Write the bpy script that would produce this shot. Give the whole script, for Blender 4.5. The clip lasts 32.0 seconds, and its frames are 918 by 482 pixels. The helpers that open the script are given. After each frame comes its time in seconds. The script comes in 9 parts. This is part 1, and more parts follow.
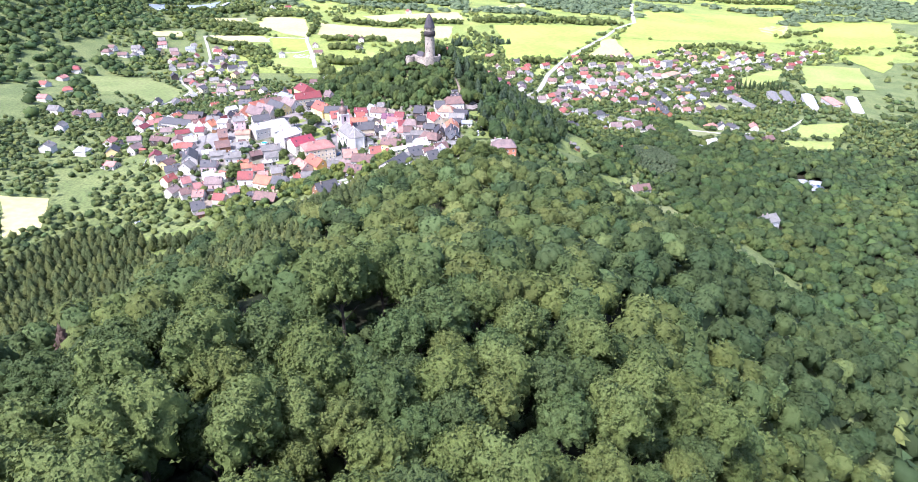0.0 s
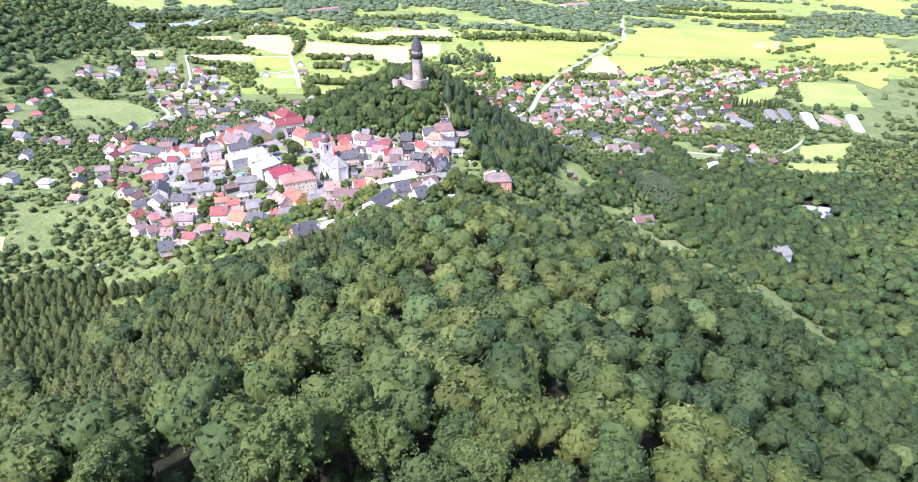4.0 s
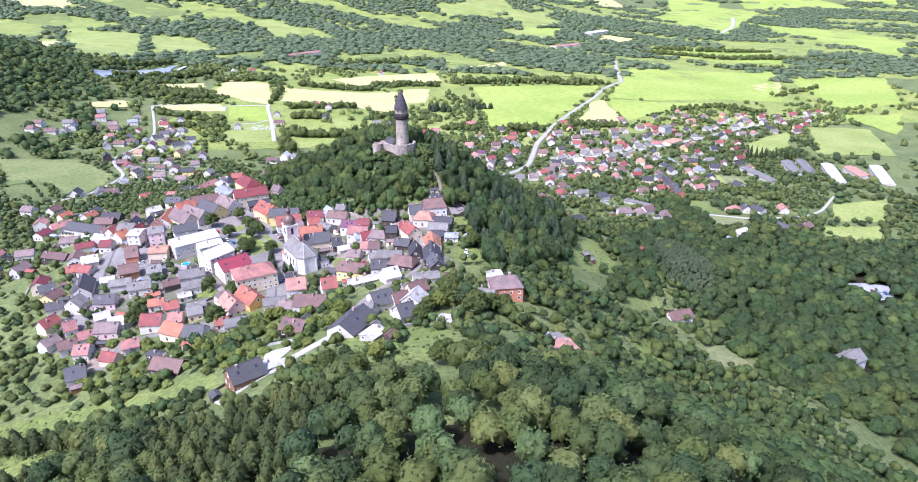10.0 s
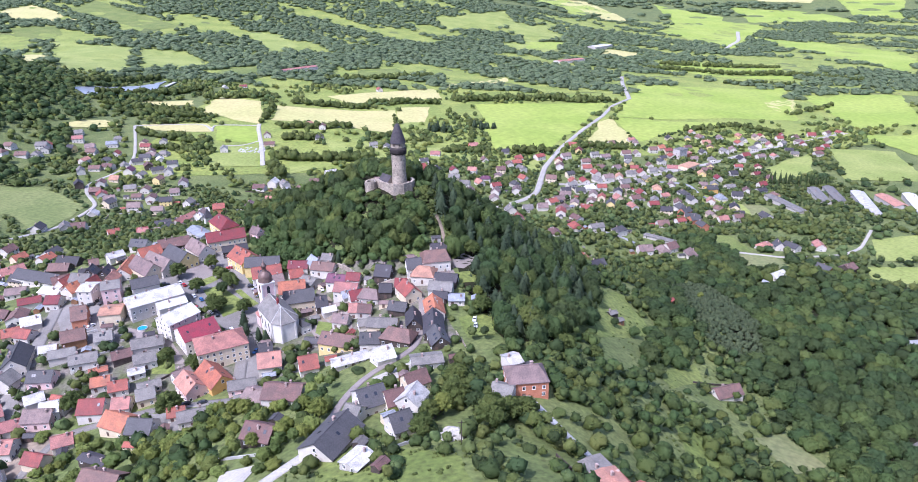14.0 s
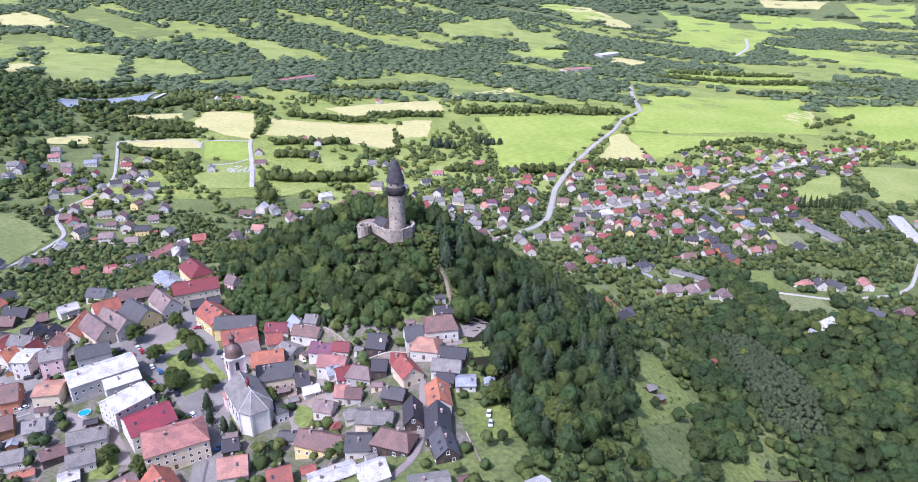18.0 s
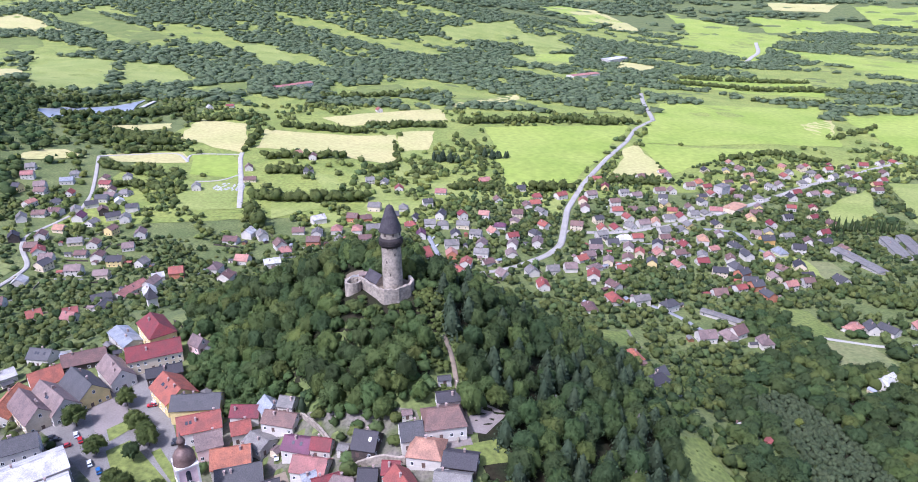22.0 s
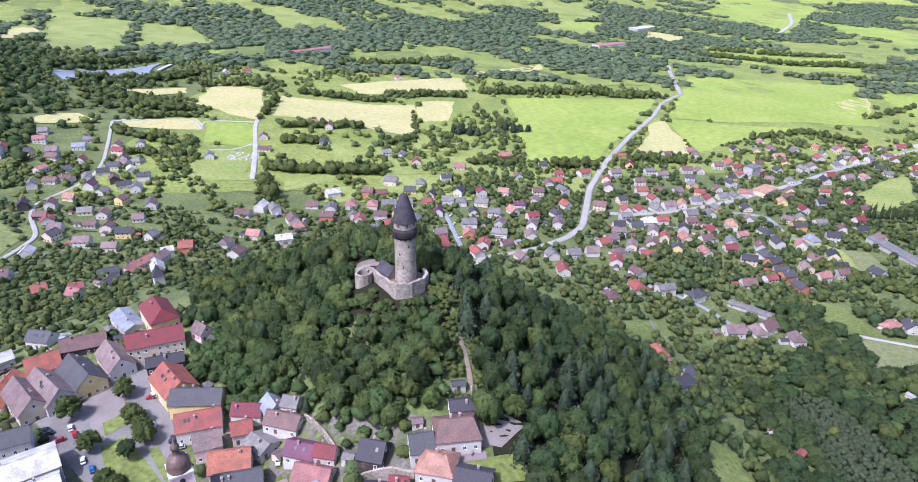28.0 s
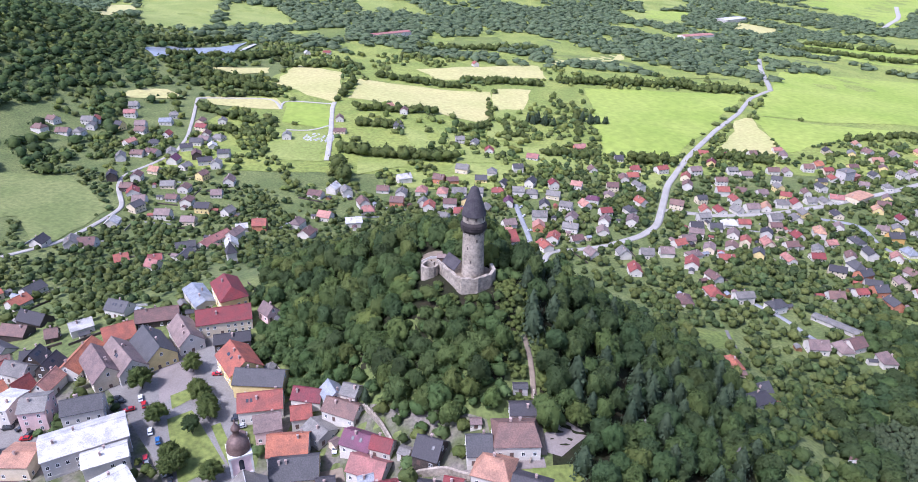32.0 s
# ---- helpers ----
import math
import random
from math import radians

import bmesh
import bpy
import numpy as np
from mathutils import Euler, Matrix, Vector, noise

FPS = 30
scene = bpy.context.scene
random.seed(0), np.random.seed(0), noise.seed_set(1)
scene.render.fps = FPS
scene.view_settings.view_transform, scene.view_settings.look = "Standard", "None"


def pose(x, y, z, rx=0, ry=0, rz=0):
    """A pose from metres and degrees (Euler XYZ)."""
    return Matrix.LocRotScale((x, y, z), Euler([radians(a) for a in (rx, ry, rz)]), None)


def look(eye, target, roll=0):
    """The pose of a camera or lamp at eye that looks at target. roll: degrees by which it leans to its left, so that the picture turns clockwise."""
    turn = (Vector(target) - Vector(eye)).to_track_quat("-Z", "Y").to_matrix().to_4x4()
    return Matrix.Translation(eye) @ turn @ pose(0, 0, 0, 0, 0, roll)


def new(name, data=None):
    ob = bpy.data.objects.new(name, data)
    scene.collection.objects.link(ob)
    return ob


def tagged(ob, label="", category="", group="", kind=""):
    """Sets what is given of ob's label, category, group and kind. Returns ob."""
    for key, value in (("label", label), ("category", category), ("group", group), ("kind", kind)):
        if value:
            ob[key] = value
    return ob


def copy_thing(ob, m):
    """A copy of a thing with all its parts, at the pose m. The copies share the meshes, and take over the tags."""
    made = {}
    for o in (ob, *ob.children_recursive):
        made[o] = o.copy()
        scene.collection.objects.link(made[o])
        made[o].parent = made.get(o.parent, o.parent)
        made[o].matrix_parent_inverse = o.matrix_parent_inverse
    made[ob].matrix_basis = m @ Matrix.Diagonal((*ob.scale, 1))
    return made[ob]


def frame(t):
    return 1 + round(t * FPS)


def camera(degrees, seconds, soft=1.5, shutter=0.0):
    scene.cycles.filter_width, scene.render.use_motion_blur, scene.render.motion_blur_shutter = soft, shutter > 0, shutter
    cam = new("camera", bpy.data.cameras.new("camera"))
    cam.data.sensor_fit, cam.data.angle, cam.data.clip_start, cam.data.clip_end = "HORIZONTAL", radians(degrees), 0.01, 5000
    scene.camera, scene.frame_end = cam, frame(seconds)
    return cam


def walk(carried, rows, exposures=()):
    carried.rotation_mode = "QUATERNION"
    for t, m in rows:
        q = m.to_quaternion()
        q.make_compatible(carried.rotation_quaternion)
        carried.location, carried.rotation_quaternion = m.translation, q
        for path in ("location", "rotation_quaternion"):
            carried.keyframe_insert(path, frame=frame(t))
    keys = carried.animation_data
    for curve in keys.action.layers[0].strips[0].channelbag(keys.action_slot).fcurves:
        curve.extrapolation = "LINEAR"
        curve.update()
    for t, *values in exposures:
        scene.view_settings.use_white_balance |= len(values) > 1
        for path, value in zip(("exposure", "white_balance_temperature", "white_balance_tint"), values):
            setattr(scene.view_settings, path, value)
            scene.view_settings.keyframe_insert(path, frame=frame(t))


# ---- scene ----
cam = camera(69.40, 32.0, soft=0.9)
PATH = [
    (0, pose(-12.23, -610.59, 136.00, 62.318, 0, -3.512) @ pose(0, 0, 0, 0, 0, -0.329)),
    (1, pose(-11.87, -607.69, 136.22, 62.249, 0, -3.528) @ pose(0, 0, 0, 0, 0, -0.366)),
    (2, pose(-11.31, -599.41, 136.30, 62.459, 0, -3.659) @ pose(0, 0, 0, 0, 0, -0.354)),
    (3, pose(-10.88, -586.89, 136.12, 62.906, 0, -4.078) @ pose(0, 0, 0, 0, 0, -0.368)),
    (3.5, pose(-10.62, -579.53, 135.91, 63.154, 0, -4.298) @ pose(0, 0, 0, 0, 0, -0.399)),
    (5.5, pose(-7.91, -547.72, 134.38, 64.300, 0, -4.692) @ pose(0, 0, 0, 0, 0, -0.469)),
    (6, pose(-7.28, -539.45, 134.09, 64.591, 0, -4.803) @ pose(0, 0, 0, 0, 0, -0.518)),
    (7, pose(-6.61, -522.67, 133.56, 65.104, 0, -5.035) @ pose(0, 0, 0, 0, 0, -0.537)),
    (8, pose(-5.80, -505.26, 133.11, 65.619, 0, -5.139) @ pose(0, 0, 0, 0, 0, -0.596)),
    (9, pose(-5.26, -488.82, 132.72, 66.089, 0, -5.349) @ pose(0, 0, 0, 0, 0, -0.672)),
    (10, pose(-5.11, -472.25, 132.40, 66.442, 0, -5.493) @ pose(0, 0, 0, 0, 0, -0.707)),
    (11, pose(-4.90, -455.50, 132.16, 66.752, 0, -5.631) @ pose(0, 0, 0, 0, 0, -0.666)),
    (12, pose(-4.37, -438.69, 131.88, 67.014, 0, -5.649) @ pose(0, 0, 0, 0, 0, -0.602)),
    (13, pose(-3.22, -421.14, 131.67, 67.212, 0, -5.663) @ pose(0, 0, 0, 0, 0, -0.582)),
    (14, pose(-2.19, -404.35, 131.60, 67.377, 0, -5.610) @ pose(0, 0, 0, 0, 0, -0.560)),
    (14.5, pose(-1.76, -396.07, 131.69, 67.468, 0, -5.584) @ pose(0, 0, 0, 0, 0, -0.570)),
    (16.5, pose(-0.31, -362.50, 132.56, 67.682, 0, -5.526) @ pose(0, 0, 0, 0, 0, -0.527)),
    (17, pose(0.11, -353.95, 132.74, 67.721, 0, -5.508) @ pose(0, 0, 0, 0, 0, -0.508)),
    (18, pose(1.02, -337.35, 133.06, 67.775, 0, -5.482) @ pose(0, 0, 0, 0, 0, -0.511)),
    (19, pose(1.71, -320.58, 133.39, 67.805, 0, -5.444) @ pose(0, 0, 0, 0, 0, -0.474)),
    (20, pose(2.57, -303.66, 133.75, 67.811, 0, -5.393) @ pose(0, 0, 0, 0, 0, -0.446)),
    (21, pose(3.70, -287.67, 134.21, 67.796, 0, -5.373) @ pose(0, 0, 0, 0, 0, -0.400)),
    (22, pose(4.87, -271.87, 134.86, 67.882, 0, -5.298) @ pose(0, 0, 0, 0, 0, -0.439)),
    (22.5, pose(5.44, -264.50, 135.15, 68.028, 0, -4.945) @ pose(0, 0, 0, 0, 0, -0.322)),
    (23, pose(5.91, -258.57, 135.42, 67.935, 0, -4.635) @ pose(0, 0, 0, 0, 0, -0.187)),
    (23.5, pose(6.14, -254.25, 135.63, 67.762, 0, -4.476) @ pose(0, 0, 0, 0, 0, -0.111)),
    (24, pose(6.23, -251.77, 135.76, 67.611, 0, -4.255) @ pose(0, 0, 0, 0, 0, -0.016)),
    (24.5, pose(6.34, -250.41, 135.83, 67.291, 0, -3.443) @ pose(0, 0, 0, 0, 0, 0.100)),
    (25, pose(6.43, -249.86, 135.88, 66.850, 0, -3.494) @ pose(0, 0, 0, 0, 0, 0.157)),
    (25.5, pose(6.47, -249.54, 135.94, 66.480, 0, -3.533) @ pose(0, 0, 0, 0, 0, 0.210)),
    (27.5, pose(6.44, -248.97, 136.33, 65.363, 0, -3.673) @ pose(0, 0, 0, 0, 0, 0.399)),
    (28, pose(6.24, -248.75, 136.38, 65.082, 0, -3.701) @ pose(0, 0, 0, 0, 0, 0.403)),
    (28.5, pose(6.23, -248.66, 136.41, 64.861, 0, -3.751) @ pose(0, 0, 0, 0, 0, 0.453)),
    (29, pose(5.91, -248.58, 136.39, 64.657, 0, -2.873) @ pose(0, 0, 0, 0, 0, 0.532)),
    (29.5, pose(5.91, -248.15, 136.32, 64.414, 0, 0.268) @ pose(0, 0, 0, 0, 0, 0.739)),
    (30, pose(6.05, -247.48, 136.24, 64.216, 0, 1.617) @ pose(0, 0, 0, 0, 0, 0.818)),
    (30.5, pose(6.03, -246.32, 136.18, 64.064, 0, 2.287) @ pose(0, 0, 0, 0, 0, 0.860)),
    (31, pose(5.93, -244.95, 136.14, 63.989, 0, 2.562) @ pose(0, 0, 0, 0, 0, 0.862)),
    (32, pose(5.64, -240.42, 136.11, 63.889, 0, 2.725) @ pose(0, 0, 0, 0, 0, 0.850)),
]
EXPOSURES = [(0.0, 1.70, 5400, 22), (3.0, 1.70, 5400, 22), (7.0, 1.50, 5250, 24), (13.0, 1.05, 5230, 26), (19.0, 0.90, 5200, 27), (32.0, 0.90, 5230, 26)]
walk(cam, PATH, EXPOSURES)

# world and sun
SUN_UP, SUN_TURN = 56.0, 228.0
world = bpy.data.worlds.new("sky")
scene.world = world
world.use_nodes = True
wn = world.node_tree.nodes
sky = wn.new("ShaderNodeTexSky")
sky.sky_type = "NISHITA"
sky.sun_disc = False
sky.sun_elevation, sky.sun_rotation = radians(SUN_UP), radians(SUN_TURN)
sky.air_density, sky.dust_density = 1.0, 3.0
world.node_tree.links.new(sky.outputs["Color"], wn["Background"].inputs["Color"])
wn["Background"].inputs["Strength"].default_value = 0.15
sun = new("sun", bpy.data.lights.new("sun", "SUN"))
sun.data.energy, sun.data.angle, sun.data.color = 3.1, radians(3), (1.0, 0.95, 0.87)
sun_way = Vector((math.sin(radians(SUN_TURN)) * math.cos(radians(SUN_UP)), math.cos(radians(SUN_TURN)) * math.cos(radians(SUN_UP)), math.sin(radians(SUN_UP))))
sun.matrix_world = look(sun_way * 500, (0, 0, 0))

# ---- lie of the land: heights in metres, tower base at 0 ----
def bell(x, y, cx, cy, sx, sy):
    return np.exp(-(((x - cx) / sx) ** 2) - ((y - cy) / sy) ** 2)


def ramp(v, a, b):
    s = np.clip((v - a) / (b - a), 0, 1)
    return s * s * (3 - 2 * s)


RIDGE_Y = [-1200, -900, -700, -610, -570, -511, -450, -400, -340, -277, -230, -180, -130, -75, 0, 50, 100, 150, 220]
RIDGE_TOP = [112, 104, 86, 74, 68, 62.5, 43, 24.5, 17, 2, -11, -20, -27, -26, -33, -48, -70, -90, -105]
RIDGE_X = [-20, -25, -30, -32, -32, -28, -15, -4, 4, 11, 16, 22, 26, 24, 10, 5, 5, 5, 5]
RIDGE_LEFT = [260, 260, 220, 195, 188, 182, 182, 175, 160, 150, 150, 140, 90, 64, 60, 60, 60, 60, 60]
RIDGE_RIGHT = [240, 220, 170, 140, 132, 132, 165, 200, 170, 108, 88, 108, 112, 116, 143, 135, 110, 110, 110]


def along(y, values):
    ys = np.linspace(-1200, 220, 143)
    v = np.interp(ys, RIDGE_Y, values)
    k = np.array([1, 2, 3, 4, 3, 2, 1], float)
    v = np.convolve(np.pad(v, 3, mode="edge"), k / k.sum(), mode="valid")
    return np.interp(y, ys, v)


def ground(x, y):
    x, y = np.asarray(x, float), np.asarray(y, float)
    low = -95 - 0.05 * np.clip(x, -700, 900) - 12 * ramp(y, 60, 320)
    low = low + 45 * np.exp(-((((x + 100) / 150) ** 2 + ((y + 22) / 180) ** 2) ** 1.5))
    low = low + 12 * bell(x, y, -150, -330, 120, 120)
    off = x - along(y, RIDGE_X)
    wide = np.where(off < 0, along(y, RIDGE_LEFT), along(y, RIDGE_RIGHT))
    low = low + (along(y, RIDGE_TOP) - low) * np.exp(-np.abs(off / wide) ** 2.4) * (1 - ramp(y, 120, 220))
    low = low + 38 * bell(x, y, 0, 2, 54, 52)
    low = low + 36 * bell(x, y, -25, 62, 75, 40)
    low = np.minimum(low, np.where(bell(x, y, 0, 0, 60, 60) > 0.3, 0.0 + 0 * low, 1e6))
    low = low - 7 * bell(x, y, -4, -26, 26, 11)
    # terraces of the slope below the ridge
    low = low + 34 * bell(x, y, 165, -255, 65, 70) + 14 * bell(x, y, 215, -165, 70, 60) + 17 * bell(x, y, 215, -60, 70, 60)
    # hills round the valley
    low = low + 120 * bell(x, y, -780, 560, 215, 420)
    low = low + 60 * bell(x, y, -640, -250, 260, 330)
    low = low + 190 * bell(x, y, -900, 3300, 1300, 1150) + 70 * bell(x, y, 100, 2900, 900, 700)
    low = low + 40 * bell(x, y, -1500, 1900, 500, 500)
    low = low + 130 * ramp(np.hypot(x, y), 2600, 5200)
    low = low + 60 * bell(x, y, 700, -500, 320, 420)
    low = low + 2.2 * np.sin(x / 47 + 0.6) * np.sin(y / 61 + 1.1) * ramp(np.hypot(x + 60, y + 60), 150, 320)
    return low


def height(x, y):
    return float(ground(x, y))

# ---- materials ----
def material(name, colour, rough=0.8, spread=0.15, grain=1.0, bump=0.2, bump_scale=8.0, metal=0.0, second=None, second_scale=0.1, random_by="", spread_random=0.0, spec=0.3):
    """A surface with variation at two scales: fine grain and broad stains, with relief."""
    m = bpy.data.materials.new(name)
    m.use_nodes = True
    nt = m.node_tree
    n, link = nt.nodes, nt.links.new
    b = n["Principled BSDF"]
    b.inputs["Roughness"].default_value, b.inputs["Metallic"].default_value = rough, metal
    b.inputs["Specular IOR Level"].default_value = spec
    co = n.new("ShaderNodeNewGeometry")
    fine, broad = n.new("ShaderNodeTexNoise"), n.new("ShaderNodeTexNoise")
    fine.inputs["Scale"].default_value, fine.inputs["Detail"].default_value = grain, 4
    broad.inputs["Scale"].default_value, broad.inputs["Detail"].default_value = second_scale, 3
    link(co.outputs["Position"], fine.inputs["Vector"])
    link(co.outputs["Position"], broad.inputs["Vector"])
    mix = n.new("ShaderNodeMix")
    mix.data_type = "RGBA"
    mix.inputs["A"].default_value = (*colour, 1)
    mix.inputs["B"].default_value = (*(second or [c * 0.72 for c in colour]), 1)
    step = n.new("ShaderNodeMapRange")
    step.inputs["From Min"].default_value, step.inputs["From Max"].default_value = 0.38, 0.62
    link(broad.outputs["Fac"], step.inputs["Value"])
    link(step.outputs["Result"], mix.inputs["Factor"])
    hsv = n.new("ShaderNodeHueSaturation")
    val = n.new("ShaderNodeMapRange")
    val.inputs["From Min"].default_value, val.inputs["From Max"].default_value = 0.25, 0.75
    val.inputs["To Min"].default_value, val.inputs["To Max"].default_value = 1 - spread, 1 + spread
    link(fine.outputs["Fac"], val.inputs["Value"])
    last = val.outputs["Result"]
    if random_by:
        r = n.new("ShaderNodeNewGeometry") if random_by == "island" else n.new("ShaderNodeObjectInfo")
        out = r.outputs["Random Per Island"] if random_by == "island" else r.outputs["Random"]
        rr = n.new("ShaderNodeMapRange")
        rr.inputs["To Min"].default_value, rr.inputs["To Max"].default_value = 1 - spread_random, 1 + spread_random
        link(out, rr.inputs["Value"])
        mul = n.new("ShaderNodeMath")
        mul.operation = "MULTIPLY"
        link(last, mul.inputs[0])
        link(rr.outputs["Result"], mul.inputs[1])
        last = mul.outputs[0]
        hh = n.new("ShaderNodeMapRange")
        hh.inputs["To Min"].default_value, hh.inputs["To Max"].default_value = 0.5 - 0.05 * spread_random, 0.5 + 0.05 * spread_random
        link(out, hh.inputs["Value"])
        link(hh.outputs["Result"], hsv.inputs["Hue"])
    link(last, hsv.inputs["Value"])
    link(mix.outputs["Result"], hsv.inputs["Color"])
    link(hsv.outputs["Color"], b.inputs["Base Color"])
    if bump:
        bn, bt = n.new("ShaderNodeBump"), n.new("ShaderNodeTexNoise")
        bt.inputs["Scale"].default_value, bt.inputs["Detail"].default_value = bump_scale, 4
        bn.inputs["Strength"].default_value = bump
        bn.inputs["Distance"].default_value = 0.4 / bump_scale
        link(co.outputs["Position"], bt.inputs["Vector"])
        link(bt.outputs["Fac"], bn.inputs["Height"])
        link(bn.outputs["Normal"], b.inputs["Normal"])
    return m


def leafy(name, colour, second, through_light=0.26, relief=0.5):
    """Foliage: varies leaf clump by clump and tree by tree, lets some light through."""
    m = material(name, colour, 0.7, 0.24, 4.0, relief, 4.5, second=second, second_scale=0.09, random_by="island", spread_random=0.13, spec=0.12)
    n, link = m.node_tree.nodes, m.node_tree.links.new
    b = n["Principled BSDF"]
    thin_leaf, both = n.new("ShaderNodeBsdfTranslucent"), n.new("ShaderNodeMixShader")
    both.inputs["Fac"].default_value = through_light
    for node in n:
        if node.type == "BUMP":
            node.inputs["Distance"].default_value = 0.3
    link(b.inputs["Base Color"].links[0].from_socket, thin_leaf.inputs["Color"])
    link(b.outputs["BSDF"], both.inputs[1])
    link(thin_leaf.outputs["BSDF"], both.inputs[2])
    link(both.outputs["Shader"], n["Material Output"].inputs["Surface"])
    return m


GRASS = material("grass", (0.085, 0.108, 0.030), 0.9, 0.45, 0.5, 0.35, 2.0, second=(0.121, 0.139, 0.042), second_scale=0.04)
MEADOW = material("meadow", (0.104, 0.133, 0.028), 0.9, 0.45, 0.45, 0.4, 1.6, second=(0.140, 0.163, 0.039), second_scale=0.03)
DRYGRASS = material("dry_grass", (0.165, 0.165, 0.065), 0.9, 0.28, 0.35, 0.6, 1.6, second=(0.135, 0.15, 0.055), second_scale=0.05)
# meadow grass lightened: sunshine on these fields put into the colour
SUNLIT_MEADOW = material("sunlit_meadow", (0.178, 0.212, 0.046), 0.9, 0.25, 0.3, 0.3, 1.6, second=(0.226, 0.25, 0.064), second_scale=0.02)
CROP = material("green_crop", (0.2, 0.258, 0.037), 0.9, 0.2, 0.12, 0.1, 1.0, second=(0.244, 0.288, 0.052), second_scale=0.008)
PASTURE = material("pasture", (0.125, 0.15, 0.042), 0.9, 0.3, 0.3, 0.4, 1.6, second=(0.16, 0.178, 0.055), second_scale=0.03)
STRAW = material("mown_hay", (0.385, 0.34, 0.138), 0.9, 0.2, 0.2, 0.1, 1.0, second=(0.34, 0.32, 0.118), second_scale=0.012)
SOIL = material("bare_soil", (0.15, 0.12, 0.085), 0.95, 0.2, 0.6, 0.5, 2.0, second=(0.21, 0.165, 0.12), second_scale=0.05)
# asphalt made paler: sun on the open roads put into the colour
PALEROAD = material("sunlit_asphalt", (0.27, 0.25, 0.215), 0.9, 0.12, 1.0, 0.3, 6.0, second=(0.31, 0.288, 0.25), second_scale=0.07)
GRAVEL = material("gravel", (0.304, 0.281, 0.243), 0.9, 0.2, 1.2, 0.4, 4.0, second=(0.352, 0.328, 0.281), second_scale=0.1)
ASPHALT = material("asphalt", (0.20, 0.20, 0.205), 0.85, 0.12, 1.0, 0.3, 6.0, second=(0.26, 0.26, 0.26), second_scale=0.07)
PAVING = material("stone_paving", (0.145, 0.132, 0.116), 0.85, 0.22, 1.5, 0.4, 5.0, second=(0.19, 0.175, 0.155), second_scale=0.09)
COBBLE = material("brown_paving", (0.185, 0.155, 0.135), 0.85, 0.15, 1.5, 0.4, 5.0, second=(0.22, 0.186, 0.165), second_scale=0.12)
CONCRETE = material("concrete", (0.40, 0.39, 0.37), 0.85, 0.12, 1.2, 0.3, 5.0, second_scale=0.15)
STONE = material("limestone", (0.33, 0.278, 0.218), 0.9, 0.42, 0.9, 0.8, 2.2, second=(0.225, 0.188, 0.145), second_scale=0.16)
ROCK = material("pale_rock", (0.42, 0.39, 0.34), 0.9, 0.35, 0.8, 1.0, 1.2, second=(0.28, 0.26, 0.22), second_scale=0.3)
SHINGLE = material("dark_shingle", (0.040, 0.034, 0.038), 0.75, 0.35, 2.5, 0.5, 5.0, second=(0.058, 0.050, 0.052), second_scale=0.4)
OLDWOOD = material("dark_timber", (0.075, 0.058, 0.048), 0.8, 0.3, 2.5, 0.5, 6.0, second_scale=0.4)
# pale grey base colour stands for the sky reflected in the lake
WATER = material("water", (0.26, 0.27, 0.27), 0.3, 0.05, 0.2, 0.05, 0.6, spec=0.8)
LEAF = leafy("broad_leaves", (0.066, 0.086, 0.023), (0.095, 0.113, 0.029))
LEAF_PALE = leafy("pale_leaves", (0.098, 0.118, 0.034), (0.134, 0.152, 0.046))
LEAF_DEEP = leafy("deep_leaves", (0.041, 0.061, 0.021), (0.055, 0.077, 0.027))
NEEDLE = leafy("needles", (0.042, 0.061, 0.032), (0.054, 0.074, 0.038))
LARCH = leafy("larch_needles", (0.054, 0.072, 0.024), (0.072, 0.088, 0.029))
# paler and bluer than near leaves: distance haze put into the colour
HAZY_FAR_LEAF = leafy("hazy_far_foliage", (0.118, 0.156, 0.076), (0.144, 0.182, 0.092), 0.38, 0)
LEAF_COOL = leafy("cool_leaves", (0.049, 0.078, 0.024), (0.070, 0.102, 0.031))
DEAD = leafy("dry_leaves", (0.12, 0.07, 0.045), (0.09, 0.06, 0.045))


def tones(name, colour, second, shifts):
    """The same foliage as it differs from tree to tree: (light, yellowness) steps."""
    out = []
    for k, (light, warm) in enumerate(shifts):
        c, d = [[v[0] * light * (1 + warm), v[1] * light, v[2] * light * (1 - warm)] for v in (colour, second)]
        out.append(leafy(f"{name}_{k}", c, d))
    return out


GREEN_WOOD = [LEAF] + tones("green_wood", (0.062, 0.083, 0.024), (0.082, 0.103, 0.030), ((0.85, -0.05), (1.08, 0.08), (0.95, -0.08), (1.16, 0.03)))
LARCH_WOOD = [LARCH] + tones("larch_wood", (0.056, 0.074, 0.024), (0.072, 0.088, 0.029), ((0.8, 0.0), (1.2, 0.1)))
PALE_WOOD = [LEAF_PALE] + tones("pale_wood", (0.090, 0.115, 0.035), (0.112, 0.138, 0.043), ((0.9, 0.0), (1.1, 0.1), (1.02, -0.1)))
DEEP_WOOD = [LEAF_DEEP] + tones("deep_wood", (0.040, 0.059, 0.020), (0.051, 0.073, 0.025), ((0.85, 0.0), (1.15, 0.06), (1.0, -0.08)))
